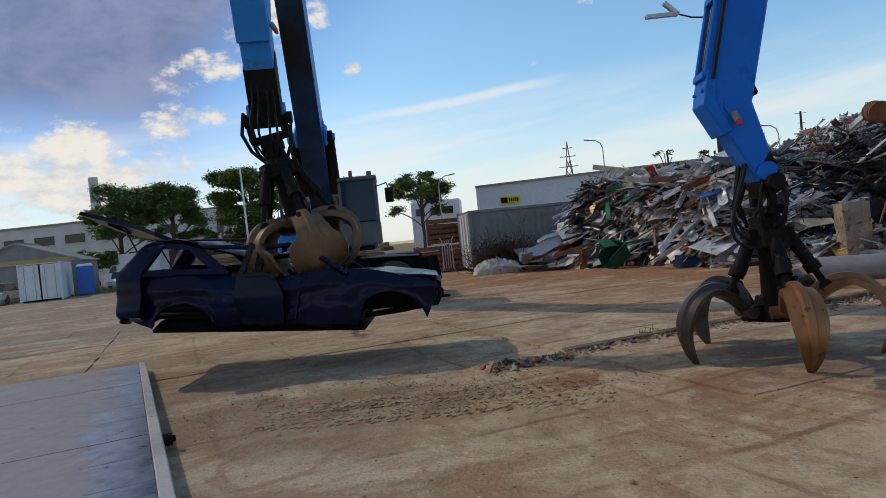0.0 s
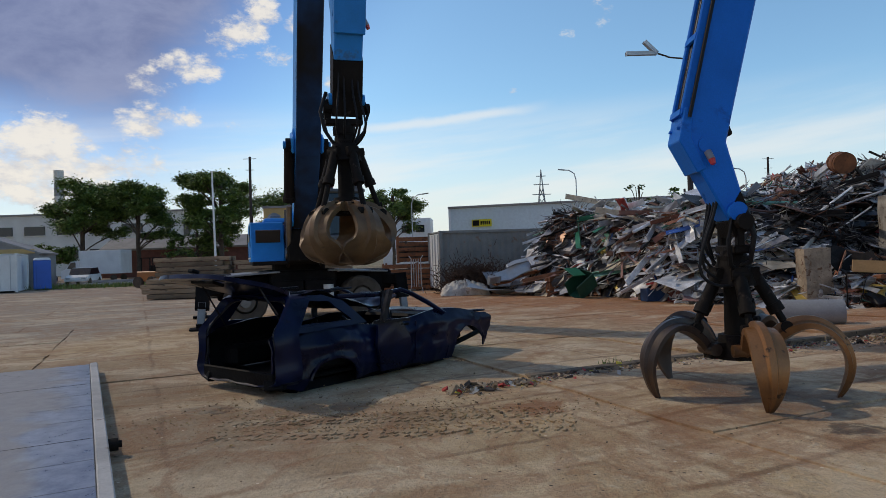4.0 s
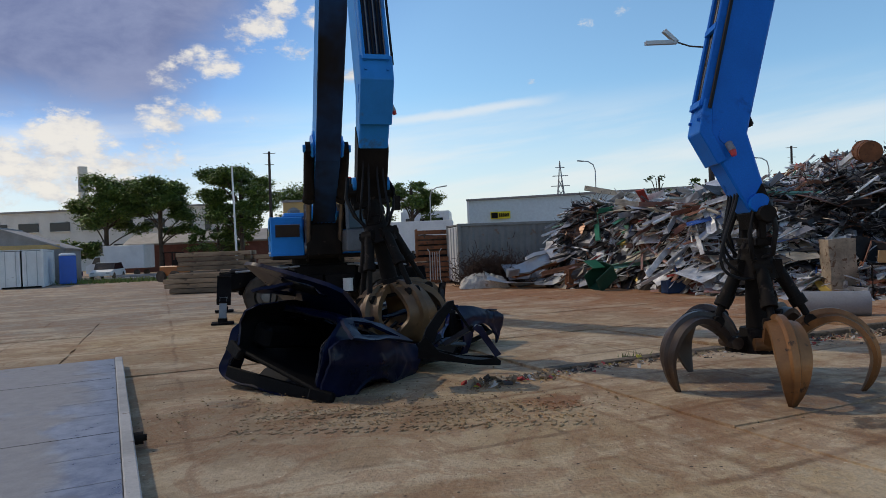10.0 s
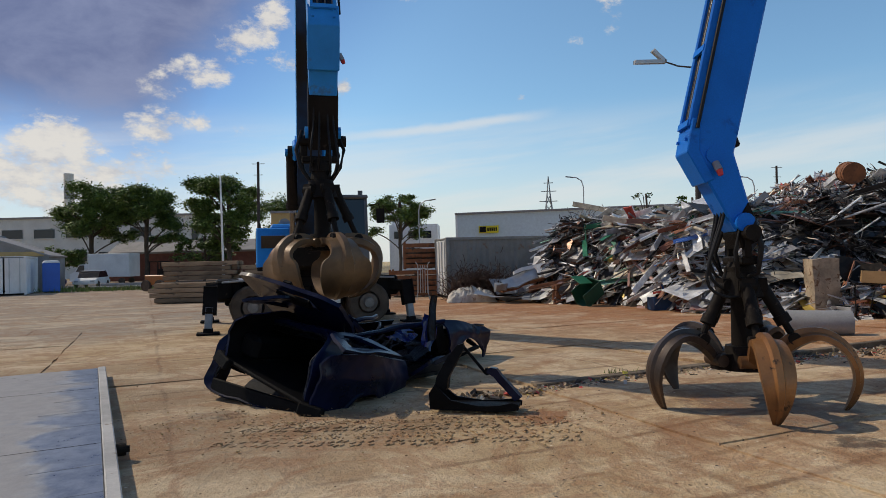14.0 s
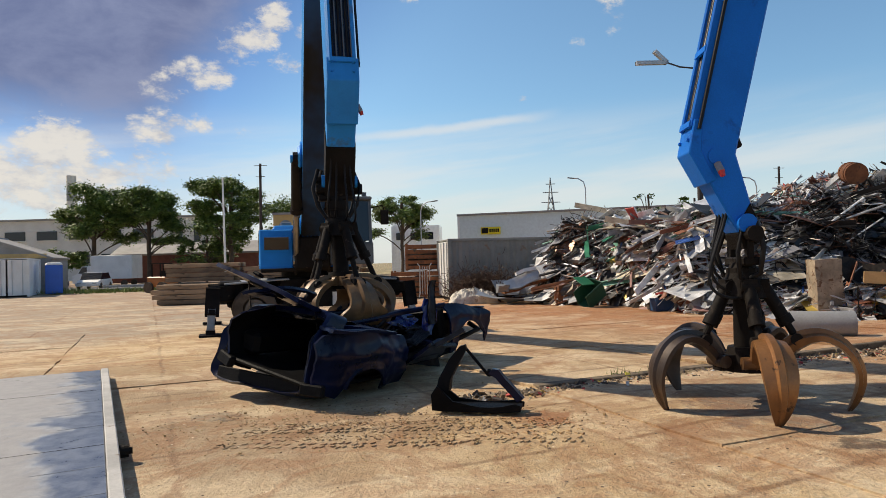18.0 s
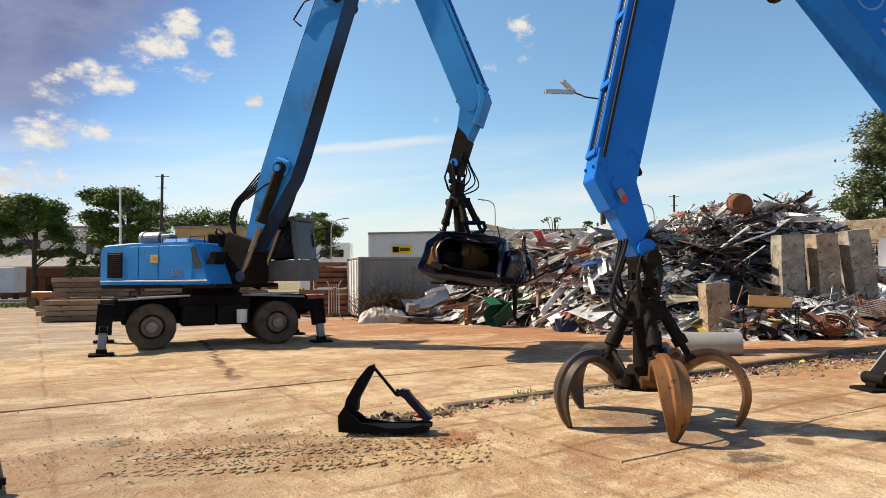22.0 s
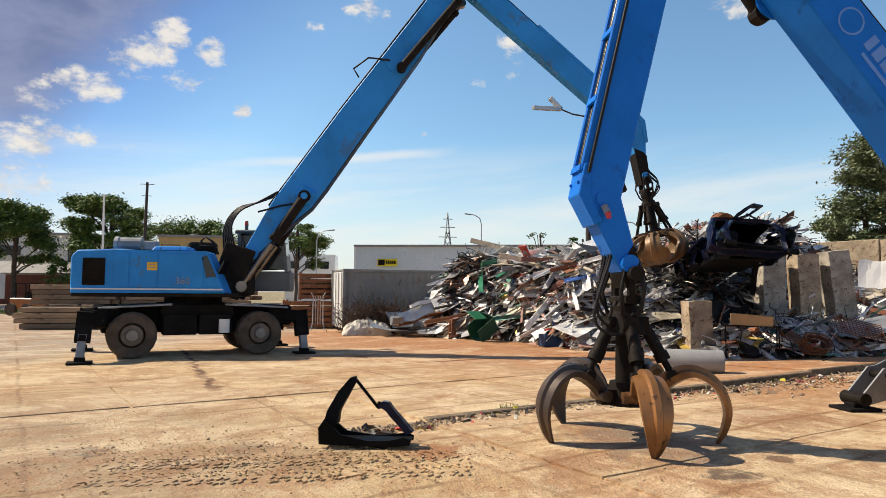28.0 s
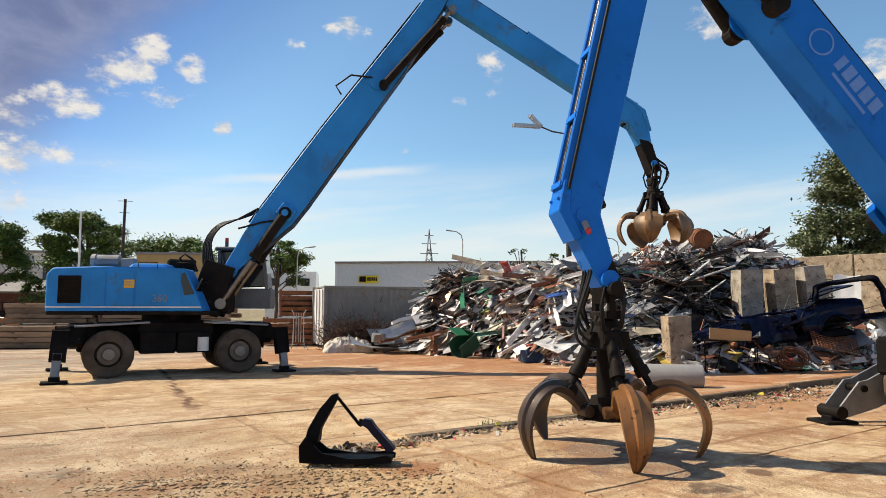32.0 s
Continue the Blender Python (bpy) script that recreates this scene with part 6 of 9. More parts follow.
def heap_height(x, y):
    """The scrap heap's height over the yard: a low apron in front, then the slope."""
    def ease(t):
        t = max(0.0, min(1.0, t))
        return t * t * (3 - 2 * t)
    apron = 0.55 * ease((x - 6.5) / 3.0) * ease((y - along(x, HEAP_FOOT)) / 1.3)
    run = 3.4 if x > 6 else 2.6
    z = max(apron, along(x, HEAP_CREST) * math.sin(math.pi / 2 * max(0.0, min(1.0, (y - along(x, HEAP_RISE)) / run))))
    z *= 1.0 - ease((y - 26.5) / 3.5)
    z += (noise.noise(Vector((x * 0.7, y * 0.7, 1.0))) * 0.5 + noise.noise(Vector((x * 1.7, y * 1.7, 4.0))) * 0.22) * min(1.0, z)
    return z - 0.12


def make_heap():
    heap = thing("scrap_heap", pose(0, 0, 0), "tall heap of mixed scrap metal, sheets, bars and wire", "scrap heap")
    bm = bmesh.new()
    xs, ys = [0.5 + i * 0.35 for i in range(64)], [14.2 + j * 0.35 for j in range(50)]
    g = {(i, j): bm.verts.new((x, y, max(-0.25, heap_height(x, y)) + noise.noise(Vector((x * 2.2, y * 2.2, 0))) * 0.12)) for i, x in enumerate(xs) for j, y in enumerate(ys)}
    for i in range(len(xs) - 1):
        for j in range(len(ys) - 1):
            bm.faces.new((g[i, j], g[i + 1, j], g[i + 1, j + 1], g[i, j + 1]))
    tagged(part("heap_core", bm, M_HEAPCORE, heap), kind="stuff")
    return heap


HEAP = make_heap()


def slope(x, y):
    e = 0.15
    return Vector((heap_height(x - e, y) - heap_height(x + e, y), heap_height(x, y - e) - heap_height(x, y + e), 2 * e)).normalized()


# ---- the picture's far side ----
def make_hall():
    h = thing("industrial_hall", pose(-1.7, 88, 0, 0, 0, -12), "long grey and white industrial hall with a flat roof", "hall")
    bm = bmesh.new()
    box(bm, (95, 40, 7.6), (47.5, 20, 3.8))
    part("wall", bm, M_HALL, h, "grey-green metal cladding")
    bm = bmesh.new()
    box(bm, (0.3, 40, 7.6), (-0.15, 20, 3.8))
    part("end_wall", bm, M_HALL_WHITE, h, "white end wall")
    bm = bmesh.new()
    box(bm, (95.6, 40.6, 0.25), (47.5, 20, 7.7))
    part("roof", bm, M_ROOF, h)
    bm = bmesh.new()
    box(bm, (2.6, 0.2, 0.95), (4.2, -0.2, 5.5))
    sign = part("sign", bm, M_SIGNYELLOW, h, "yellow and black company sign")
    bm = bmesh.new()
    box(bm, (0.85, 0.06, 0.7), (3.45, -0.34, 5.5))
    for k in range(5):
        box(bm, (0.18, 0.06, 0.45), (4.15 + k * 0.27, -0.34, 5.5))
    part("sign_bars", bm, M_BLACK, sign)


make_hall()




# ---- concrete slabs, joints, kerb step ----
def make_pavement():
    pave = thing("pavement", pose(0, 0, 0), "broken concrete slabs of the yard with open joints", "pavement", kind="structure")
    meshes = []
    for k in range(4):
        bm = bmesh.new()
        bmesh.ops.create_grid(bm, x_segments=6, y_segments=6, size=1.487)
        for v in bm.verts:
            edge = max(abs(v.co.x), abs(v.co.y)) > 1.45
            v.co += Vector((noise.noise(v.co * 1.7 + Vector((k, 0, 0))), noise.noise(v.co * 1.7 + Vector((0, k, 5))), 0)) * (0.05 if edge else 0)
            v.co.z = noise.noise(v.co * 0.8 + Vector((k * 3, 0, 0))) * 0.006 - (0.012 if edge else 0)
        rim = bmesh.ops.extrude_edge_only(bm, edges=[e for e in bm.edges if e.is_boundary])["geom"]
        for v in rim:
            if isinstance(v, bmesh.types.BMVert):
                v.co.z -= 0.05
        mesh = bpy.data.meshes.new("slab")
        bm.to_mesh(mesh)
        bm.free()
        mesh.materials.append(M_GROUND)
        meshes.append(mesh)
    rng = random.Random(11)
    e, n = Vector((0.893, 0.45)), Vector((-0.45, 0.893))
    start = Vector((0.95, 8.55))
    for i in range(-4, 6):
        for j in range(-3, 4):
            c = start + e * ((i + 0.5) * 3.0) + n * ((j + 0.5) * 3.0)
            if j < 0 and c.x < 1.2 or c.y < 3.2 or abs(c.x) > 13 or i < 0 and j < 1:
                continue
            lift = (0.012 if j else 0.035 + 0.035 * max(0, min(i, 3))) + rng.uniform(-0.008, 0.008)
            tip = -math.degrees(math.atan2(lift, 3.0)) if j == 0 else rng.uniform(-0.15, 0.15)
            s = new("slab", meshes[rng.randrange(4)])
            s.parent = pave
            s.matrix_basis = Matrix.Translation((c.x, c.y, lift * (0.62 if j == 0 else 1.0))) @ pose(0, 0, 0, 0, 0, 26.7 + rng.choice((0, 90, 180, 270))) if j else Matrix.Translation((c.x, c.y, lift * 0.62)) @ pose(0, 0, 0, 0, 0, 26.7) @ pose(0, 0, 0, tip, 0, 0)
    # the low broken kerb under the slabs' front edge
    for i in range(0, 4):
        bm = bmesh.new()
        h = 0.045 + 0.03 * i
        made = box(bm, (2.96, 0.16, h + 0.05), (0, 0, (h - 0.05) / 2), bevel=0.012)
        for v in bm.verts:
            v.co += noise.noise_vector(v.co * 3 + Vector((i, 0, 0))) * 0.02
        c = start + e * ((i + 0.5) * 3.0) + n * 0.02
        part("kerb", bm, M_KERB, pave, "grey broken slab edge", m=pose(c.x, c.y, 0, 0, 0, 26.7))


# ---- scattered small stuff ----
class Lot:
    """Collects many small closed shapes for one joined mesh."""

    def __init__(self):
        self.v, self.f = [], []

    def add(self, verts, faces, m):
        o = len(self.v)
        self.v += [tuple(m @ Vector(p)) for p in verts]
        self.f += [tuple(o + i for i in f) for f in faces]

    def mesh(self, name, material, smooth=False):
        mesh = bpy.data.meshes.new(name)
        mesh.from_pydata(self.v, [], self.f)
        mesh.materials.append(material)
        mesh.update()
        return mesh


CUBE_F = [(0, 3, 2, 1), (4, 5, 6, 7), (0, 1, 5, 4), (1, 2, 6, 5), (2, 3, 7, 6), (3, 0, 4, 7)]


def chip(rng, a, b, c):
    """An uneven splinter or stone."""
    v = [(-a, -b, -c), (a, -b, -c), (a, b, -c), (-a, b, -c), (-a, -b, c), (a, -b, c), (a, b, c), (-a, b, c)]
    return [tuple(k * rng.uniform(0.55, 1.1) for k in p) for p in v], CUBE_F


def sheet_piece(rng, a, b, curl):
    """A bent, creased sheet."""
    nx, ny = 5, 3
    top = []
    crease, ph = rng.uniform(-0.5, 0.5), rng.uniform(0, 6)
    for i in range(nx):
        for j in range(ny):
            u, v = i / (nx - 1) * 2 - 1, j / (ny - 1) * 2 - 1
            z = curl * (abs(u - crease) * a * 0.8 + 0.25 * a * math.sin(u * 2.5 + ph) * v) + rng.uniform(-0.05, 0.05) * a
            top.append((u * a * rng.uniform(0.9, 1.05), v * b * rng.uniform(0.85, 1.1), z))
    n = len(top)
    verts = top + [(x, y, z - 0.014) for x, y, z in top]
    faces = []
    for i in range(nx - 1):
        for j in range(ny - 1):
            q = (i * ny + j, (i + 1) * ny + j, (i + 1) * ny + j + 1, i * ny + j + 1)
            faces += [q, tuple(n + k for k in q[::-1])]
    ring = [i * ny for i in range(nx)] + [(nx - 1) * ny + j for j in range(1, ny)] + [i * ny + ny - 1 for i in range(nx - 2, -1, -1)] + [j for j in range(ny - 2, 0, -1)]
    faces += [(ring[k], n + ring[k], n + ring[(k + 1) % len(ring)], ring[(k + 1) % len(ring)]) for k in range(len(ring))]
    return verts, faces


def bar_piece(rng, length, r, sides=4, bow=0.0):
    """A bar or tube, a little bent."""
    verts, faces = [], []
    k = 4
    for i in range(k):
        t = i / (k - 1) * 2 - 1
        off = bow * (1 - t * t) * length
        for s in range(sides):
            a = 2 * math.pi * (s + 0.5) / sides
            verts.append((t * length, r * math.cos(a) + off, r * math.sin(a) * (1.0 if sides > 4 else 0.6)))
    for i in range(k - 1):
        for s in range(sides):
            faces.append((i * sides + s, i * sides + (s + 1) % sides, (i + 1) * sides + (s + 1) % sides, (i + 1) * sides + s))
    faces += [tuple(range(sides))[::-1], tuple((k - 1) * sides + s for s in range(sides))]
    return verts, faces


def angle_piece(rng, length, w):
    """An angle or channel section."""
    sect = [(0, 0), (w, 0), (w, 0.02), (0.02, 0.02), (0.02, w), (0, w)]
    verts = [(x, y, z) for x in (-length, length) for y, z in sect]
    faces = [(i, (i + 1) % 6, 6 + (i + 1) % 6, 6 + i) for i in range(6)] + [(5, 4, 3, 2, 1, 0), (6, 7, 8, 9, 10, 11)]
    return verts, faces


def block_piece(rng, a, b, c):
    """A crushed box: dented on all sides."""
    verts, faces = [], []
    g = {}
    for x in range(3):
        for y in range(3):
            for z in range(3):
                if 1 in (x, y, z) and (x, y, z) == (1, 1, 1):
                    continue
                g[x, y, z] = len(verts)
                verts.append(((x - 1) * a * rng.uniform(0.75, 1.1), (y - 1) * b * rng.uniform(0.75, 1.1), (z - 1) * c * rng.uniform(0.7, 1.1)))
    for ax in range(3):
        for end in (0, 2):
            for u in range(2):
                for w in range(2):
                    q = []
                    for du, dw in ((0, 0), (1, 0), (1, 1), (0, 1)):
                        p = [0, 0, 0]
                        p[ax], p[(ax + 1) % 3], p[(ax + 2) % 3] = end, u + du, w + dw
                        q.append(g[tuple(p)])
                    faces.append(tuple(q if end else q[::-1]))
    return verts, faces


def scrap_piece(rng, big=False):
    """A sheet, strip, bar, profile, crushed box or tube end."""
    k = rng.random()
    if big:
        if k < 0.45:
            a = rng.uniform(0.45, 1.0)
            return sheet_piece(rng, a, a * rng.uniform(0.25, 0.6), rng.uniform(-0.2, 0.2))
        if k < 0.62:
            return sheet_piece(rng, rng.uniform(0.8, 1.6), rng.uniform(0.06, 0.16), rng.uniform(-0.1, 0.1))
        if k < 0.78:
            return angle_piece(rng, rng.uniform(0.7, 1.5), rng.uniform(0.07, 0.16))
        if k < 0.90:
            return bar_piece(rng, rng.uniform(0.7, 1.4), rng.uniform(0.03, 0.07), rng.choice((4, 6)), rng.uniform(-0.06, 0.06))
        a = rng.uniform(0.25, 0.5)
        return block_piece(rng, a, a * rng.uniform(0.5, 0.8), a * rng.uniform(0.25, 0.5))
    if k < 0.36:
        a = rng.uniform(0.08, 0.30)
        return sheet_piece(rng, a, a * rng.uniform(0.25, 0.7), rng.uniform(-0.5, 0.5))
    if k < 0.54:
        return sheet_piece(rng, rng.uniform(0.25, 0.75), rng.uniform(0.015, 0.05), rng.uniform(-0.35, 0.35))
    if k < 0.74:
        return bar_piece(rng, rng.uniform(0.25, 1.0), rng.uniform(0.008, 0.026), 4, rng.uniform(-0.25, 0.25))
    if k < 0.85:
        return angle_piece(rng, rng.uniform(0.25, 0.8), rng.uniform(0.03, 0.08))
    a = rng.uniform(0.06, 0.18)
    return block_piece(rng, a, a * rng.uniform(0.5, 1), a * rng.uniform(0.3, 0.8))


def heap_pose(rng, x, y, lift=0.05, tilt=12):
    """Lies along the slope, its length mostly across it."""
    up = (slope(x, y) + Vector((-0.12, 0, 0.85))).normalized()
    yaw = radians(rng.gauss(22, 42) if rng.random() < 0.6 else rng.uniform(0, 180))
    ax = Vector((math.cos(yaw), math.sin(yaw), 0))
    ax = (ax - up * ax.dot(up)).normalized()
    q = Matrix((ax, up.cross(ax), up)).transposed().to_4x4()
    return Matrix.Translation((x, y, heap_height(x, y) + lift)) @ q @ pose(0, 0, 0, rng.gauss(0, tilt * 1.6), rng.gauss(0, tilt * 1.2), 0)


def scrap_zone(rng, x, y):
    """Which mix lies here: 0 pale sheets, 1 rusty, 2 dark and wiry."""
    h = heap_height(x, y)
    dark = math.exp(-((x - 3.9) / 1.0) ** 2 - ((y - 25.0) / 1.6) ** 2) * 1.2 + (0.38 if x > 12.2 and h > 2.2 else 0) + 1.3 * math.exp(-((x - 10.8) / 1.5) ** 2 - ((y - 19.4) / 1.5) ** 2)
    rust = 0.32 + 0.75 * math.exp(-((x - 11.6) / 1.0) ** 2 - ((y - 20.6) / 1.2) ** 2) + 0.45 * math.exp(-((x - 9.3) / 2.0) ** 2 - ((y - 23.5) / 2.4) ** 2) + 0.22 * math.exp(-((x - 10.5) / 2.5) ** 2 - ((y - 16.0) / 1.2) ** 2)
    k = rng.random()
    if k < dark:
        return 2
    return 1 if rng.random() < rust else 0


def fill_heap():
    rng = random.Random(21)
    singles = []
    for material in (M_PALE_ONE, M_RUST_ONE, M_DARK_ONE):
        kinds = []
        for _ in range(18):
            lot = Lot()
            lot.add(*scrap_piece(rng, True), Matrix())
            kinds.append(lot.mesh("scrap_piece", material))
        singles.append(kinds)
    made = 0
    while made < 265:
        x, y = rng.uniform(3.2, 15.5), rng.uniform(15.0, 24.5)
        h = heap_height(x, y)
        if h < 0.0 or h > 2.9:
            continue
        ob = new("scrap_piece", singles[scrap_zone(rng, x, y)][rng.randrange(18)])
        ob.parent = HEAP
        ob.matrix_basis = heap_pose(rng, x, y, rng.uniform(0.10, 0.30), 8)
        made += 1
    # long pale profiles that slid down the slope
    longs = []
    for k in range(6):
        lot = Lot()
        lot.add(*(angle_piece(rng, rng.uniform(0.9, 1.7), rng.uniform(0.10, 0.2)) if k % 2 else sheet_piece(rng, rng.uniform(1.0, 1.7), rng.uniform(0.08, 0.16), 0.04)), Matrix())
        longs.append(lot.mesh("scrap_piece", M_PALE_ONE))
    for k in range(35):
        x = rng.uniform(4.2, 9.6)
        y = along(x, HEAP_FOOT) + rng.uniform(0.2, 3.6)
        ob = new("scrap_piece", longs[k % 6])
        ob.parent = HEAP
        ob.matrix_basis = heap_pose(rng, x, y, rng.uniform(0.22, 0.34), 5)
    # thin pale pipes and rails that stick out across the slope
    rails = []
    for k in range(5):
        lot = Lot()
        lot.add(*bar_piece(rng, rng.uniform(0.9, 1.6), rng.uniform(0.018, 0.035), 6, rng.uniform(-0.03, 0.03)), Matrix())
        rails.append(lot.mesh("scrap_piece", M_PALE_ONE))
    for k in range(26):
        x = rng.uniform(8.0, 14.5)
        y = along(x, HEAP_FOOT) + rng.uniform(1.5, 4.6)
        ob = new("scrap_piece", rails[k % 5])
        ob.parent = HEAP
        ob.matrix_basis = Matrix.Translation((x, y, heap_height(x, y) + rng.uniform(0.25, 0.45))) @ pose(0, 0, 0, 0, rng.gauss(-22, 14), rng.gauss(10, 30))
    lots = [Lot(), Lot(), Lot()]
    made = 0
    while made < 19000:
        x, y = rng.uniform(2.6, 20.0), rng.uniform(14.8, 28.5)
        if heap_height(x, y) < -0.08 or y > 26.6 and rng.random() < 0.6:
            continue
        big = rng.random() < 0.05
        lots[scrap_zone(rng, x, y)].add(*scrap_piece(rng, big), heap_pose(rng, x, y, rng.uniform(-0.02, 0.28), 8 if big else 14))
        made += 1
    for lot, name, material, label in zip(lots, ("pale_scrap", "rusty_scrap", "dark_scrap"), (M_PALE, M_RUSTMIX, M_DARKMIX), ("pale sheets, strips and profiles", "rust-red and brown sheets and bars", "blackened strips and crushed metal")):
        ob = new(name, lot.mesh(name, material))
        ob.parent = HEAP
        tagged(ob, label, kind="stuff")
    # tangled wire and springy dark strips
    bm = bmesh.new()
    spots = ((11.0, 19.3, 1.0, 0.9, 1300), (13.8, 21.2, 1.2, 0.9, 700), (3.9, 24.9, 0.5, 0.5, 260), (12.6, 17.4, 1.2, 0.5, 180), (11.4, 16.0, 1.4, 0.4, 90), (14.8, 16.6, 0.8, 0.5, 80))
    for cx, cy, sx, sy, count in spots:
        for _ in range(count):
            x, y = rng.gauss(cx, sx), rng.gauss(cy, sy)
            p = Vector((x, y, heap_height(x, y) + rng.uniform(0.0, 0.4)))
            d = Vector((rng.uniform(-1, 1), rng.uniform(-1, 1), rng.uniform(-0.2, 0.7))).normalized()
            pts = []
            for _ in range(6):
                pts.append(p.copy())
                d = (d + Vector((rng.gauss(0, 0.5), rng.gauss(0, 0.5), rng.gauss(-0.12, 0.4)))).normalized()
                p += d * rng.uniform(0.08, 0.22)
                p.z = max(p.z, heap_height(p.x, p.y) + 0.02)
            tube(bm, pts, rng.uniform(0.006, 0.015), 4)
    w = part("wire_tangle", bm, M_WIRE, HEAP, "black tangle of wire and thin strips")
    tagged(w, kind="stuff")


def scatter_litter():
    rng = random.Random(31)
    lot = Lot()
    e, n, start = Vector((0.893, 0.45)), Vector((-0.45, 0.893)), Vector((0.95, 8.55))
    for _ in range(4200):
        s = rng.uniform(-1.2, 12.5)
        off = -abs(rng.gauss(0, 0.36)) * (0.45 + 0.12 * max(s, 0)) - 0.04
        c = start + e * s + n * off
        a = rng.uniform(0.008, 0.035) * (2.6 if rng.random() < 0.10 else 1.0)
        lot.add(*chip(rng, a, a * rng.uniform(0.15, 0.6), a * rng.uniform(0.1, 0.35)), Matrix.Translation((c.x, c.y, 0.006)) @ pose(0, 0, 0, rng.gauss(0, 25), rng.gauss(0, 25), rng.uniform(0, 360)))
    ob = new("litter", lot.mesh("litter", M_LITTER))
    tagged(ob, "chips of wood, stone and rubbish on the ground", "litter", kind="stuff")
    lot = Lot()
    for _ in range(2600):
        near = rng.random() < 0.6
        x, y = (rng.gauss(-0.8, 1.4), rng.gauss(7.0, 0.55)) if near else (rng.uniform(-9, 10), rng.uniform(3.5, 17))
        a = rng.uniform(0.003, 0.011) * (2.0 if rng.random() < 0.05 else 1.0)
        lot.add(*chip(rng, a, a * rng.uniform(0.4, 0.9), a * rng.uniform(0.3, 0.6)), Matrix.Translation((x, y, 0.002)) @ pose(0, 0, 0, 0, 0, rng.uniform(0, 360)))
    ob = new("pebbles", lot.mesh("pebbles", M_PEBBLE))
    tagged(ob, "small sandy pebbles strewn over the yard", "pebbles", kind="stuff")
    # clods pressed up by tyre treads
    lot = Lot()
    for lane in range(4):
        for k in range(95):
            x = -2.2 + k * 0.036 + rng.gauss(0, 0.03)
            y = 6.15 + lane * 0.26 + 0.03 * math.sin(x * 1.4) + (0.05 if k % 2 else -0.05) + 0.10 * x * 0.2
            y += rng.gauss(0, 0.02)
            lot.add(*chip(rng, 0.013, 0.035, 0.010), Matrix.Translation((x, y, -0.017)) @ pose(0, 0, 0, 0, 0, 35 if lane % 2 else -35))
    ob = new("tyre_track", lot.mesh("tyre_track", M_GROUND))
    tagged(ob, "sandy clods of a tyre track pressed into the dust", "tyre track", kind="stuff")
    # weeds in the joints and on the heap
    lot = Lot()
    for cx, cy, cz, cnt, h in ((2.9, 9.75, 0.02, 60, 0.14), (2.2, 9.3, 0.02, 30, 0.10), (4.4, 10.3, 0.05, 40, 0.12), (-25.5, 48.0, 0.0, 500, 0.35), (-29.0, 47.5, 0, 350, 0.3), (-33, 50, 0, 300, 0.4)):
        for _ in range(cnt):
            x, y = cx + rng.gauss(0, 0.10 if h < 0.2 else 1.6), cy + rng.gauss(0, 0.05 if h < 0.2 else 0.9)
            hh = h * rng.uniform(0.4, 1.2)
            w = 0.008 if h < 0.2 else 0.05
            lot.add([(-w, 0, 0), (w, 0, 0), (rng.uniform(-1, 1) * hh * 0.5, rng.uniform(-1, 1) * hh * 0.4, hh)], [(0, 1, 2)], Matrix.Translation((x, y, cz)) @ pose(0, 0, 0, 0, 0, rng.uniform(0, 180)))
    ob = new("grass", lot.mesh("grass", M_GRASS))
    tagged(ob, "tufts of grass and weeds at the yard's edge", "grass", kind="stuff")


# ---- larger things by the heap ----
def rough_block(name, size, m, material, label, seed, group=""):
    bm = bmesh.new()
    bmesh.ops.create_cube(bm, size=1.0)
    bmesh.ops.subdivide_edges(bm, edges=bm.edges[:], cuts=5, use_grid_fill=True)
    for v in bm.verts:
        worn = sum(abs(abs(c) - 0.5) < 1e-4 for c in v.co) >= 2
        v.co = Vector((v.co.x * size[0], v.co.y * size[1], v.co.z * size[2]))
        v.co += noise.noise_vector(v.co * 4 + Vector((seed, 0, 0))) * (0.035 if worn else 0.012)
    return lone(name, bm, material, m, label, "concrete block", group)


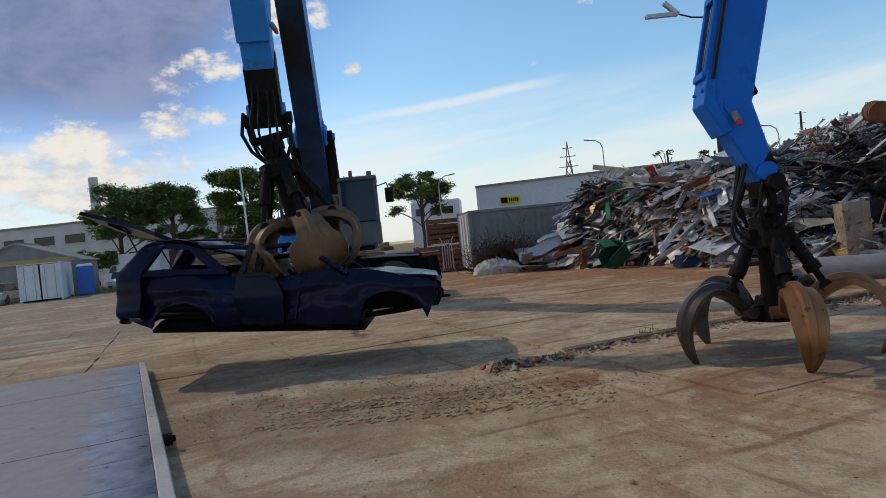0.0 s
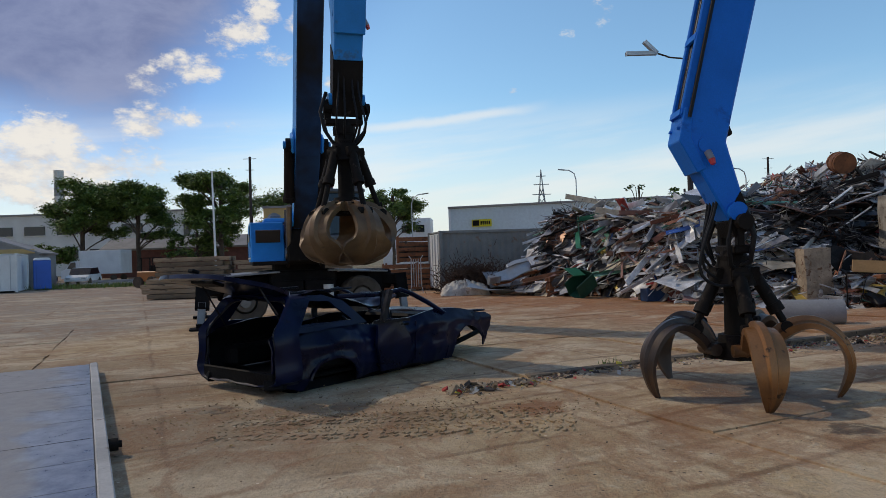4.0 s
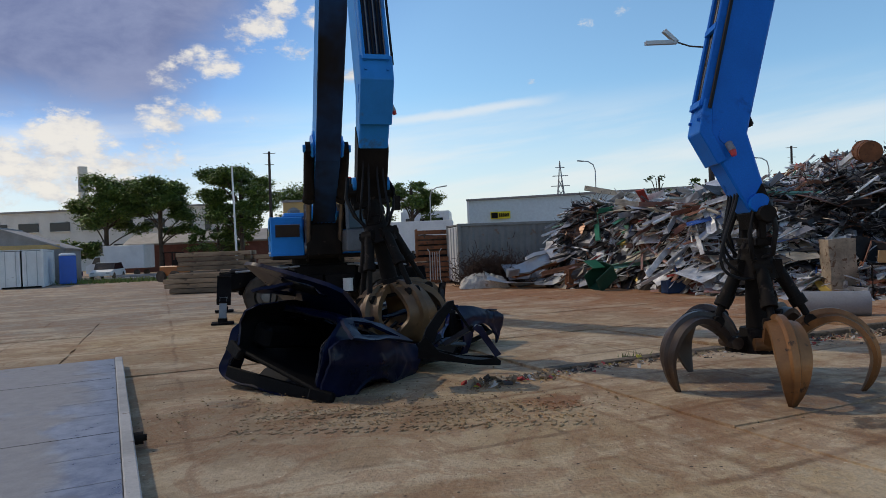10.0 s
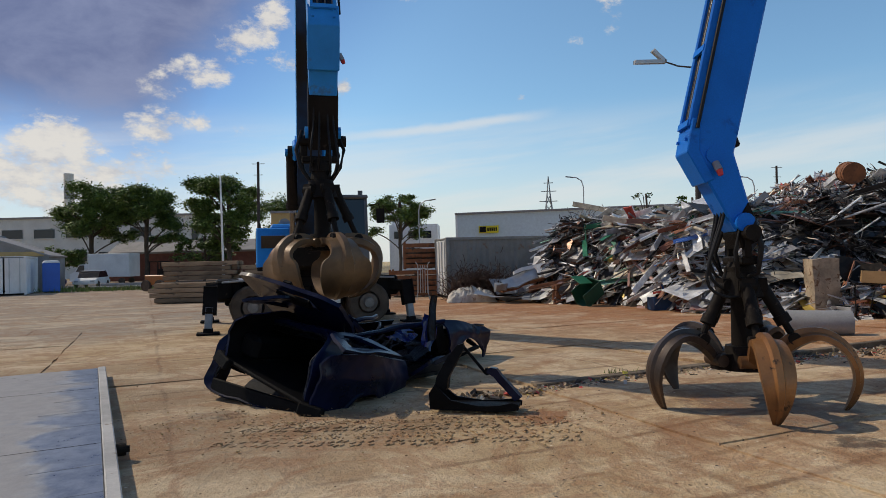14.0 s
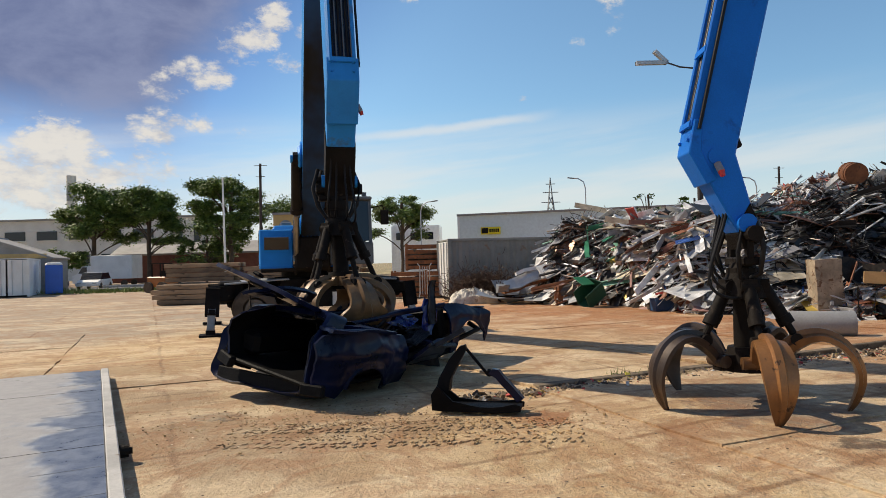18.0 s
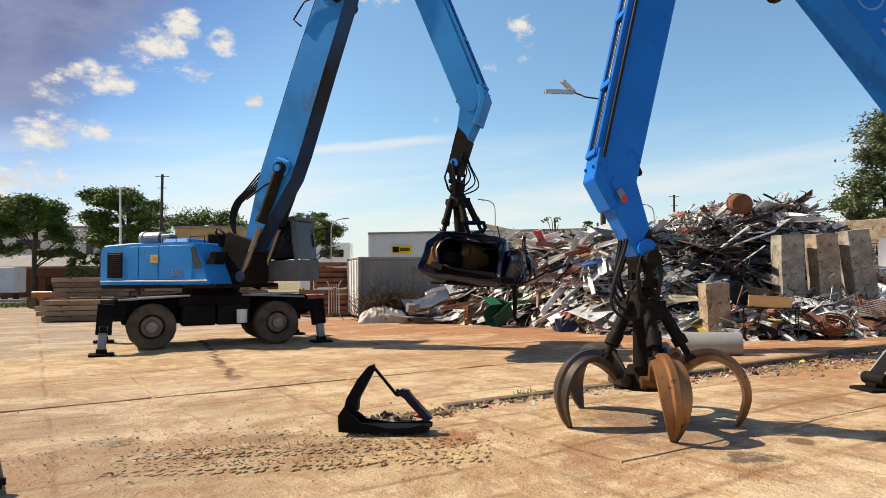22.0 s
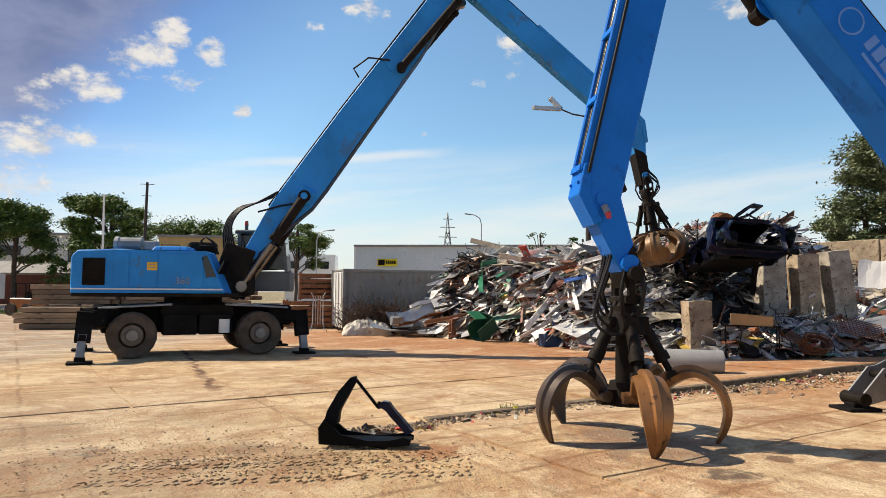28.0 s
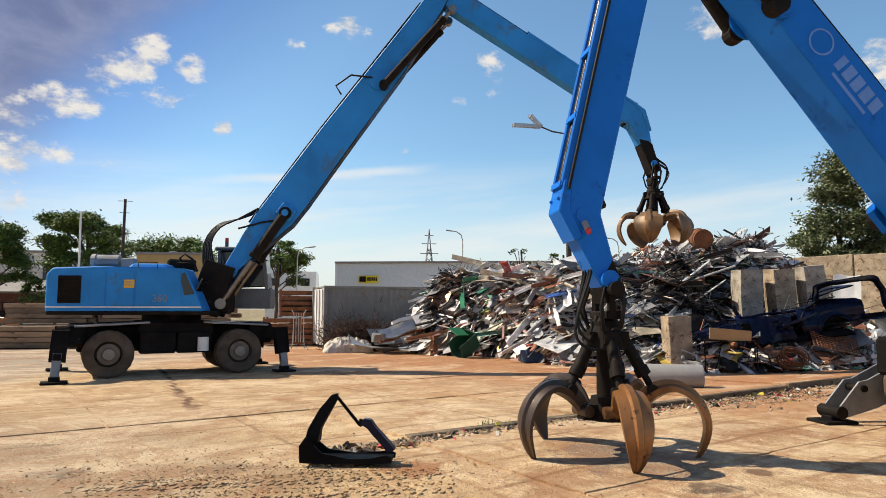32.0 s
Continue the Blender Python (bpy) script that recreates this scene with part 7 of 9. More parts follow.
def make_heap_side():
    for i, (x, y, top, w, lean, tint) in enumerate(((12.02, 18.60, 2.82, 0.64, -1, M_CONCRETE), (13.06, 18.50, 2.84, 0.64, -3, M_CONCRETE_TAN), (14.07, 18.42, 2.95, 0.64, -7, M_CONCRETE))):
        rough_block("concrete_block", (w, 0.62, 2.7), pose(x, y, top - 1.35, 2, lean, -5), tint, "upright worn concrete block with rust stains", i * 7, "concrete blocks")
    rough_block("concrete_block", (0.62, 0.52, 1.5), pose(8.85, 16.85, 0.70, 0, -2, -4), M_CONCRETE_TAN, "short weathered concrete block by the heap", 40, "concrete blocks")
    rough_block("steel_box", (0.75, 0.5, 0.7), pose(3.45, 23.9, 0.33, 0, 0, 12), M_RUSTY, "rusty brown steel box on the ground", 50)
    # concrete pipe
    bm = bmesh.new()
    n = 28
    prof = [(0.19, -0.55), (0.228, -0.55), (0.235, -0.52), (0.235, 0.52), (0.228, 0.55), (0.19, 0.55)]
    rings = [[bm.verts.new((q, p * math.cos(2 * math.pi * k / n), p * math.sin(2 * math.pi * k / n))) for p, q in prof] for k in range(n)]
    for k in range(n):
        a, b = rings[k], rings[(k + 1) % n]
        for j in range(len(prof)):
            bm.faces.new((a[j], a[(j + 1) % 6], b[(j + 1) % 6], b[j]))
    bmesh.ops.recalc_face_normals(bm, faces=bm.faces[:])
    lone("concrete_pipe", bm, M_PIPE, pose(6.62, 12.7, 0.30, 0, 0, -20), "short grey concrete pipe lying on the slab", "pipe", smooth=True)
    # blue crate
    crate = thing("plastic_crate", pose(5.75, 20.0, 0.0, 0, 0, 12), "blue plastic crate before the heap", "crate")
    for s, size, at in (("long_side", (0.62, 0.03, 0.36), (0, -0.2, 0.2)), ("long_side", (0.62, 0.03, 0.36), (0, 0.2, 0.2)), ("short_side", (0.03, 0.42, 0.36), (-0.3, 0, 0.2)), ("short_side", (0.03, 0.42, 0.36), (0.3, 0, 0.2)), ("base", (0.62, 0.42, 0.03), (0, 0, 0.03))):
        bm = bmesh.new()
        box(bm, size, at, bevel=0.006)
        part(s, bm, M_CRATE, crate)
    # green bin, tipped over
    bin_ = thing("tipped_bin", pose(4.05, 22.2, 0.30, 18, -35, 25), "dark green steel bin lying tipped in the scrap", "bin")
    green = mat("dark green paint", (0.012, 0.075, 0.045), 0.5, 0, 0.2, 0.6, 30, 0.1, worn=RUST, worn_at=0.65)
    for nme, size, at in (("side", (0.8, 0.03, 0.55), (0, -0.28, 0.2)), ("side", (0.8, 0.03, 0.55), (0, 0.28, 0.2)), ("base", (0.8, 0.56, 0.03), (0, 0, -0.07)), ("end", (0.03, 0.56, 0.55), (0.40, 0, 0.2))):
        bm = bmesh.new()
        box(bm, size, at, bevel=0.008)
        part(nme, bm, green, bin_)
    bm = bmesh.new()
    box(bm, (0.55, 0.5, 0.03), (0.05, 0.14, 0.66), (15, 35, 0), bevel=0.008)
    part("lid", bm, mat("brighter green paint", (0.015, 0.16, 0.07), 0.5, 0, 0.15, 0.6, 30, 0.05), bin_, "bright green lid")
    # white crushed vehicle body on the heap's end
    body = thing("crushed_van_body", pose(2.0, 25.2, 0.55, 0, -17, 8), "crushed white and grey van body at the heap's end", "vehicle wreck")
    rng = random.Random(77)
    for nme, size, at, rot, mm in (("side_panel", (2.3, 0.10, 0.42), (0.5, -0.3, 0.30), (-28, 0, 0), M_GALV), ("roof_panel", (1.7, 0.12, 0.12), (0.7, -0.24, 0.58), (-20, 4, 6), M_WHITE), ("door_panel", (0.55, 0.08, 0.55), (0.9, -0.58, 0.40), (-30, 0, 10), M_WHITE), ("nose", (0.4, 0.5, 0.3), (-0.75, -0.2, 0.25), (0, 20, 0), M_GREY), ("floor", (2.2, 0.8, 0.10), (0.4, 0.2, 0.05), (0, 0, 0), M_RUSTY)):
        bm = bmesh.new()
        made = box(bm, size, at, rot)
        bmesh.ops.subdivide_edges(bm, edges=bm.edges[:], cuts=4, use_grid_fill=True)
        for v in bm.verts:
            v.co += noise.noise_vector(v.co * 2.2) * 0.09
        part(nme, bm, mm, body)
    for i, (x, y, z, a, b, rx, ry, rz, mm, nm) in enumerate(((0.55, 26.0, 0.22, 0.5, 0.35, 35, 20, 40, M_PLASTER, "crumpled pale sheet on the ground"), (2.7, 24.6, 0.25, 0.7, 0.4, 20, -12, -20, M_GALV, "bent grey sheet before the heap"),
                                                          (1.5, 25.3, 0.08, 1.3, 0.35, 2, 2, 6, M_GALV, "flat grey sheet on the ground"), (1.7, 26.2, 0.55, 0.8, 0.45, 48, -10, 15, M_GREY, "slanting grey sheet by the container"))):
        lot = Lot()
        lot.add(*sheet_piece(random.Random(i + 3), a, b, 0.25), Matrix())
        ob = new("metal_sheet", lot.mesh("metal_sheet", mm))
        ob.matrix_basis = pose(x, y, z, rx, ry, rz)
        tagged(ob, nm, "metal sheet", "loose sheets")
    # crumpled tarpaulin, lying in folds
    bm = bmesh.new()
    bmesh.ops.create_grid(bm, x_segments=30, y_segments=14, size=1.0)
    for v in bm.verts:
        u, w = v.co.x, v.co.y
        high = 0.62 * max(0.0, 1 - u * u) ** 0.4 * max(0.0, 1 - w * w) ** 0.5
        fold = abs(noise.noise(Vector((u * 2.6, w * 2.2, 4.0)))) * 0.55 + abs(noise.noise(Vector((u * 6.0, w * 5.0, 9.0)))) * 0.22
        v.co = Vector((u * 0.95, w * 0.55, high * (1.0 - fold)))
    bmesh.ops.solidify(bm, geom=bm.faces[:], thickness=0.012)
    lone("tarpaulin", bm, M_SHEETING, pose(0.12, 26.0, 0.0, 0, 0, 6), "crumpled dirty white tarpaulin on the ground", "tarpaulin")
    # rusted drum on top, carton on a wire stand, black tarpaulin
    bm = bmesh.new()
    rod(bm, (0, -0.35, 0), (0, 0.35, 0), 0.32, seg=24)
    for y in (-0.2, 0.2):
        rod(bm, (0, y - 0.02, 0), (0, y + 0.02, 0), 0.335, seg=24)
    lone("rusted_drum", bm, M_RUSTY, pose(11.87, 20.9, 4.02, 10, 0, -12), "rust-red steel drum on top of the heap", "drum")
    box_ = thing("carton", pose(9.75, 15.85, 0.86, 0, 4, -28), "open tan cardboard carton on the scrap", "carton")
    tan = mat("cardboard", (0.46, 0.29, 0.13), 0.85, 0, 0.1, 0.5, 40, 0.05)
    for nme, size, at in (("long_wall", (0.95, 0.02, 0.26), (0, -0.25, 0.13)), ("long_wall", (0.95, 0.02, 0.26), (0, 0.25, 0.13)), ("short_wall", (0.02, 0.5, 0.26), (-0.47, 0, 0.13)), ("short_wall", (0.02, 0.5, 0.26), (0.47, 0, 0.13)), ("bottom", (0.95, 0.5, 0.02), (0, 0, 0.0))):
        bm = bmesh.new()
        box(bm, size, at)
        part(nme, bm, tan, box_)
    stand = thing("wire_stand", pose(9.75, 15.85, 0.0, 0, 0, -28), "thin black wire stand under the carton", "stand")
    for sx in (-0.6, 0.6):
        for sy in (-0.3, 0.3):
            bm = bmesh.new()
            rod(bm, (sx, sy, 0), (sx, sy, 0.85), 0.015, seg=6)
            part("leg", bm, M_BLACK, stand)
    bm = bmesh.new()
    for s in (-0.3, 0.3):
        rod(bm, (-0.7, s, 0.84), (0.7, s, 0.84), 0.013, seg=6)
        rod(bm, (s * 2, -0.3, 0.84), (s * 2, 0.3, 0.84), 0.013, seg=6)
    part("top_frame", bm, M_BLACK, stand)
    lot = Lot()
    lot.add(*sheet_piece(random.Random(9), 0.5, 0.45, 0.8), Matrix())
    ob = new("black_sheet", lot.mesh("black_sheet", M_BLACK))
    ob.matrix_basis = pose(10.1, 17.5, 0.95, 40, 10, -20)
    tagged(ob, "bent black bonnet sheet on the scrap", "metal sheet")
    # loose tan wall beyond the heap
    wall = thing("wall_east", pose(0, 0, 0), "tall tan concrete wall beside the heap", "wall", kind="structure")
    a, b = Vector((15.4, 24.4)), Vector((20.4, 14.8))
    d = (b - a).normalized()
    for k in range(5):
        bm = bmesh.new()
        box(bm, (2.10, 0.30, 3.5 + 0.05 * (k % 2)), (0, 0, 1.75), bevel=0.02)
        c = a + d * (1.05 + k * 2.14)
        part("wall_panel", bm, M_CONCRETE_TAN, wall, m=pose(c.x, c.y, 0, 0, 0, math.degrees(math.atan2(d.y, d.x))))
    for i, (x, y, z, a_, b_, rx, ry, rz, mm, nm) in enumerate(((14.55, 17.6, 2.25, 0.36, 0.42, 76, 4, -30, M_WHITE, "white sheet-metal panel leaning by the wall"), (13.0, 16.1, 0.78, 0.75, 0.45, 24, -8, -20, M_GREY, "dark grey sheet sliding off the scrap"), (14.6, 16.3, 0.95, 0.6, 0.4, 30, 15, 30, M_GALV, "crumpled silver sheet on the scrap"), (15.3, 16.6, 0.8, 0.7, 0.35, 40, -10, -35, M_GALV, "crumpled silver sheet on the scrap"), (10.5, 15.5, 0.55, 0.35, 0.25, 25, 10, 20, M_RUSTY, "rusty torn tray on the scrap"))):
        lot = Lot()
        lot.add(*sheet_piece(random.Random(i + 60), a_, b_, 0.12 if i < 2 else 0.5), Matrix())
        ob = new("metal_sheet", lot.mesh("metal_sheet", mm))
        ob.matrix_basis = pose(x, y, z, rx, ry, rz)
        tagged(ob, nm, "metal sheet", "loose sheets")
    bm = bmesh.new()
    for k in range(14):
        rod(bm, (-0.55 + k * 0.085, -0.35, 0.03 * math.sin(k)), (-0.55 + k * 0.085, 0.35, 0.03 * math.cos(k)), 0.012, seg=4)
    for k in range(9):
        rod(bm, (-0.57, -0.35 + k * 0.087, 0.02), (0.57, -0.35 + k * 0.087, 0.0), 0.012, seg=4)
    lone("wire_mesh", bm, M_RUSTY, pose(12.6, 15.75, 0.78, 35, 12, -18), "bent rusty wire mesh panel on the scrap", "wire mesh")
    coil = thing("rusty_coil", pose(11.1, 15.35, 0.42, 50, 10, 0), "rusty coil of steel strip on the scrap", "coil")
    for k in range(7):
        bm = bmesh.new()
        rad = 0.34 + 0.02 * math.sin(k * 2.3)
        tube(bm, [(rad * math.cos(a * 0.35), rad * math.sin(a * 0.35) * 0.7, 0.05 * k - 0.15 + 0.03 * math.sin(a)) for a in range(19)], 0.022, 5)
        part("turn", bm, M_RUSTY, coil)
    # lamp post with two tube lamps
    post = thing("lamp_post", pose(8.0, 23.1, 0), "dark steel lamp post with two tube lamps", "lamp post")
    bm = bmesh.new()
    rod(bm, (0, 0, 0), (0, 0, 8.1), 0.11, 0.08, seg=10)
    part("post", bm, M_POLE, post)
    bm = bmesh.new()
    tube(bm, [(0.42, 0, 8.02), (0, 0, 8.05), (-0.55, 0, 8.12), (-1.02, 0.0, 8.30)], 0.028)
    part("arm", bm, M_POLE, post)
    for dx, dy, dz in ((-1.05, -0.1, -0.02), (-0.42, -0.1, 0.36)):
        bm = bmesh.new()
        bar(bm, (-1.0, 0, 8.29), (-1.0 + dx, dy, 8.30 + dz), 0.15, 0.09, bevel=0.02)
        part("lamp_head", bm, M_GALV, post, "long tube lamp head")


# ---- containers, timber, cabins on the far side of the yard ----
def corrugated(bm, a, b, z0, z1, depth=0.04, pitch=0.28):
    """A ribbed steel wall from a to b."""
    a, b = Vector(a), Vector(b)
    d = b - a
    n = max(2, int(d.length / (pitch / 2)))
    nrm = Vector((-d.y, d.x)).normalized()
    prev = None
    for i in range(n + 1):
        p = a.lerp(b, i / n) + nrm * (depth if (i // 1) % 2 else 0)
        cur = (bm.verts.new((p.x, p.y, z0)), bm.verts.new((p.x, p.y, z1)))
        if prev:
            bm.faces.new((prev[0], cur[0], cur[1], prev[1]))
        prev = cur


def make_container(m, length, paint, label, group="containers", doors=None):
    c = thing("shipping_container", m, label, "container", group)
    W, H = 2.44, 2.59
    bm = bmesh.new()
    corrugated(bm, (0, 0), (length, 0), 0.12, H - 0.08)
    part("front_wall", bm, paint, c)
    bm = bmesh.new()
    corrugated(bm, (length, W), (0, W), 0.12, H - 0.08)
    part("back_wall", bm, paint, c)
    bm = bmesh.new()
    corrugated(bm, (length, 0), (length, W), 0.12, H - 0.08)
    part("end_wall", bm, paint, c)
    bm = bmesh.new()
    box(bm, (length, W, 0.06), (length / 2, W / 2, H - 0.04))
    part("roof", bm, paint, c)
    bm = bmesh.new()
    box(bm, (length, W, 0.10), (length / 2, W / 2, 0.08))
    part("floor", bm, M_CHASSIS, c)
    for x in (0.0, length):
        for y in (0.0, W):
            bm = bmesh.new()
            box(bm, (0.14, 0.14, H), (x, y, H / 2), bevel=0.01)
            part("corner_post", bm, paint, c)
    for y in (0.0, W):
        for z in (0.08, H - 0.06):
            bm = bmesh.new()
            box(bm, (length - 0.14, 0.10, 0.12), (length / 2, y, z), bevel=0.01)
            part("rail", bm, paint, c)
    for k in range(2):
        bm = bmesh.new()
        box(bm, (0.05, W / 2 - 0.10, H - 0.22), (0.0, W * (0.25 + 0.5 * k), H / 2), bevel=0.01)
        door = part("door", bm, doors or paint, c)
        for q in (-0.3, 0.3):
            bm = bmesh.new()
            rod(bm, (-0.06, W * (0.25 + 0.5 * k) + q, 0.15), (-0.06, W * (0.25 + 0.5 * k) + q, H - 0.15), 0.022, seg=6)
            part("lock_bar", bm, M_GALV, door)
    return c


def make_yard_edge():
    make_container(pose(-0.85, 28.0, 0, 0, 0, 14), 12.2, M_CONTAINER, "streaked pale grey shipping container behind the scrap", doors=M_WHITE)
    make_container(pose(-29.65, 42.95, 0, 0, 0, 118) @ Matrix.Translation((0, 0, 0)), 6.06, M_WHITE, "white shipping container with closed doors")
    # rusty stacking bins
    for i, (x, y, z, w) in enumerate(((-3.6, 30.3, 0, 1.5), (-2.05, 30.2, 0, 1.2), (-2.9, 30.4, 1.25, 1.9))):
        b = thing("rusty_bin", pose(x, y, z, 0, 0, 4 * i), "rust-brown steel stacking bin with slatted sides", "bin", "rusty bins")
        for s in (0, 1):
            for k in range(5):
                bm = bmesh.new()
                box(bm, (w, 0.05, 0.17), (w / 2, s * 1.2, 0.14 + k * 0.24), bevel=0.008)
                part("slat", bm, M_RUSTY, b)
                bm = bmesh.new()
                box(bm, (0.05, 1.1, 0.17), (s * w, 0.6, 0.14 + k * 0.24), bevel=0.008)
                part("slat", bm, M_RUSTY, b)
            for q in (0, 1):
                bm = bmesh.new()
                box(bm, (0.09, 0.09, 1.25), (s * w, q * 1.2, 0.625))
                part("post", bm, M_RUSTY, b)
        bm = bmesh.new()
        box(bm, (w - 0.1, 1.1, 0.8), (w / 2, 0.6, 0.5))
        bmesh.ops.subdivide_edges(bm, edges=bm.edges[:], cuts=4, use_grid_fill=True)
        for v in bm.verts:
            v.co += noise.noise_vector(v.co * 3 + Vector((i, 0, 0))) * 0.16
        part("load", bm, M_HEAPCORE, b, "rusty scrap load")
    # folded wire rack standing upright
    rack = thing("wire_rack", pose(-1.95, 28.4, 0, 8, 0, 5), "upright folded white wire drying rack", "rack")
    for k in range(5):
        bm = bmesh.new()
        rod(bm, (-0.2 + k * 0.1, 0, 0.25), (-0.2 + k * 0.1, 0, 1.45), 0.018, seg=6)
        part("wire", bm, M_GALV, rack)
    for s in (-1, 1):
        bm = bmesh.new()
        tube(bm, [(s * 0.28, -0.2, 0.0), (s * 0.22, 0, 0.3), (s * 0.2, 0, 1.45), (s * 0.3, 0, 1.6)], 0.022)
        part("leg", bm, M_GALV, rack)
    # heap of brown wire before the container
    bm = bmesh.new()
    rng = random.Random(13)
    for _ in range(2600):
        c = Vector((0.5 + rng.gauss(0, 0.62), 26.9 + rng.gauss(0, 0.4), abs(rng.gauss(0.40, 0.34))))
        d = Vector((rng.uniform(-1, 1), rng.uniform(-1, 1), rng.uniform(-0.3, 1))).normalized() * rng.uniform(0.25, 0.6)
        tube(bm, bend(c, c + d * 0.8, rng.uniform(-0.1, 0.1), 3), 0.011, 3)
    rusty = mat("rusty thin wire", (0.06, 0.030, 0.018), 0.8, 0.2, 0.3, 0.5, 30, 0.1)
    lone("wire_bush", bm, rusty, pose(0, 0, 0), "bushy bundle of rusty brown wire", "wire", kind="stuff")
    # timber stacks
    plank = None
    for x, y, w, layers, yaw, z0 in ((-14.2, 29.2, 4.6, 4, 6, 0.0), (-14.6, 31.2, 3.4, 8, 4, 0.0), (-10.9, 31.6, 5.6, 7, 2, 0.0)):
        s = thing("timber_stack", pose(x, y, z0, 0, 0, yaw), "stack of weathered brown timber beams", "timber", "timber stacks")
        for k in range(layers):
            for q in range(4):
                if plank is None:
                    bm = bmesh.new()
                    box(bm, (1.0, 0.30, 0.20), (0.5, 0, 0), bevel=0.012)
                    ob = part("beam", bm, M_WOOD, s)
                    plank = ob.data
                else:
                    ob = new("beam", plank)
                    ob.parent = s
                ob.matrix_basis = Matrix.Translation((rng.uniform(-0.15, 0.15), q * 0.34 + rng.uniform(-0.02, 0.02), 0.12 + k * 0.225 + (0.06 if k > 3 else 0))) @ Matrix.Diagonal((w + rng.uniform(-0.25, 0.25), 1, 1, 1))
    # portable toilet
    p = thing("portable_toilet", pose(-30.2, 46.5, 0, 0, 0, 33), "bright blue portable toilet with a white roof", "portable toilet")
    bm = bmesh.new()
    box(bm, (1.1, 1.1, 2.05), (0, 0, 1.08), bevel=0.04)
    part("cabin", bm, M_POTTY, p)
    bm = bmesh.new()
    box(bm, (1.16, 1.16, 0.18), (0, 0, 2.20), bevel=0.05, taper=(0.75, 0.75))
    part("roof", bm, M_WHITE, p, "white domed roof")
    bm = bmesh.new()
    box(bm, (0.72, 0.03, 1.85), (0, -0.56, 1.05), bevel=0.01)
    part("door", bm, M_POTTY, p)
    # shed with a low pitched roof
    sh = thing("shed", pose(-36.2, 47.5, 0, 0, 0, 22), "low shed with a grey pitched roof and an ochre eaves board", "shed")
    bm = bmesh.new()
    prism(bm, [[(-3.5, 0), (-3.5, 3.0), (0, 4.3), (4.4, 2.7), (4.4, 0)]], 0, 6)
    part("wall", bm, M_ROOF, sh)
    bm = bmesh.new()
    box(bm, (4.9, 6.4, 0.12), (2.25, 3, 3.5), (0, 20, 0))
    box(bm, (3.9, 6.4, 0.12), (-1.75, 3, 3.72), (0, -20.5, 0))
    part("roof", bm, M_ROOF, sh)
    bm = bmesh.new()
    box(bm, (7.6, 0.1, 0.35), (0.3, -0.08, 2.85))
    part("eaves_board", bm, M_OCHRE, sh, "ochre board under the eaves")
    # long pale beams and a barrier before the cars
    for k, (x, y, z) in enumerate(((-29.9, 51.2, 0.12), (-29.6, 51.6, 0.34), (-29.0, 50.4, 0.12))):
        bm = bmesh.new()
        box(bm, (4.4 - 0.3 * k, 0.3, 0.2), (2.2, 0, 0), bevel=0.02)
        lone("concrete_beam", bm, M_PIPE, pose(x, y, z, 0, 0, 1.5), "long pale concrete beam lying at the yard's edge", "beam", "concrete beams")
    # small orange loader
    l = thing("small_loader", pose(-21.2, 44.5, 0, 0, 0, 160), "small orange and black compact loader", "loader")
    orange = mat("orange machine paint", (0.34, 0.11, 0.02), 0.5, 0, 0.15, 0.8, 30, 0.05)
    bm = bmesh.new()
    box(bm, (1.7, 1.2, 0.7), (0, 0, 0.75), bevel=0.06)
    part("body", bm, orange, l)
    bm = bmesh.new()
    for x in (-0.3, 0.45):
        for y in (-0.5, 0.5):
            bar(bm, (x, y, 1.1), (x, y, 2.0), 0.06, 0.06)
    box(bm, (0.9, 1.1, 0.06), (0.08, 0, 2.0))
    box(bm, (0.5, 0.5, 0.5), (-0.2, 0, 1.25), bevel=0.05)
    part("roll_cage", bm, M_BLACK, l)
    for x in (-0.6, 0.6):
        for y in (-0.65, 0.65):
            bm = bmesh.new()
            rod(bm, (x, y - 0.12, 0.38), (x, y + 0.12, 0.38), 0.38, seg=18)
            part("wheel", bm, M_TYRE, l)


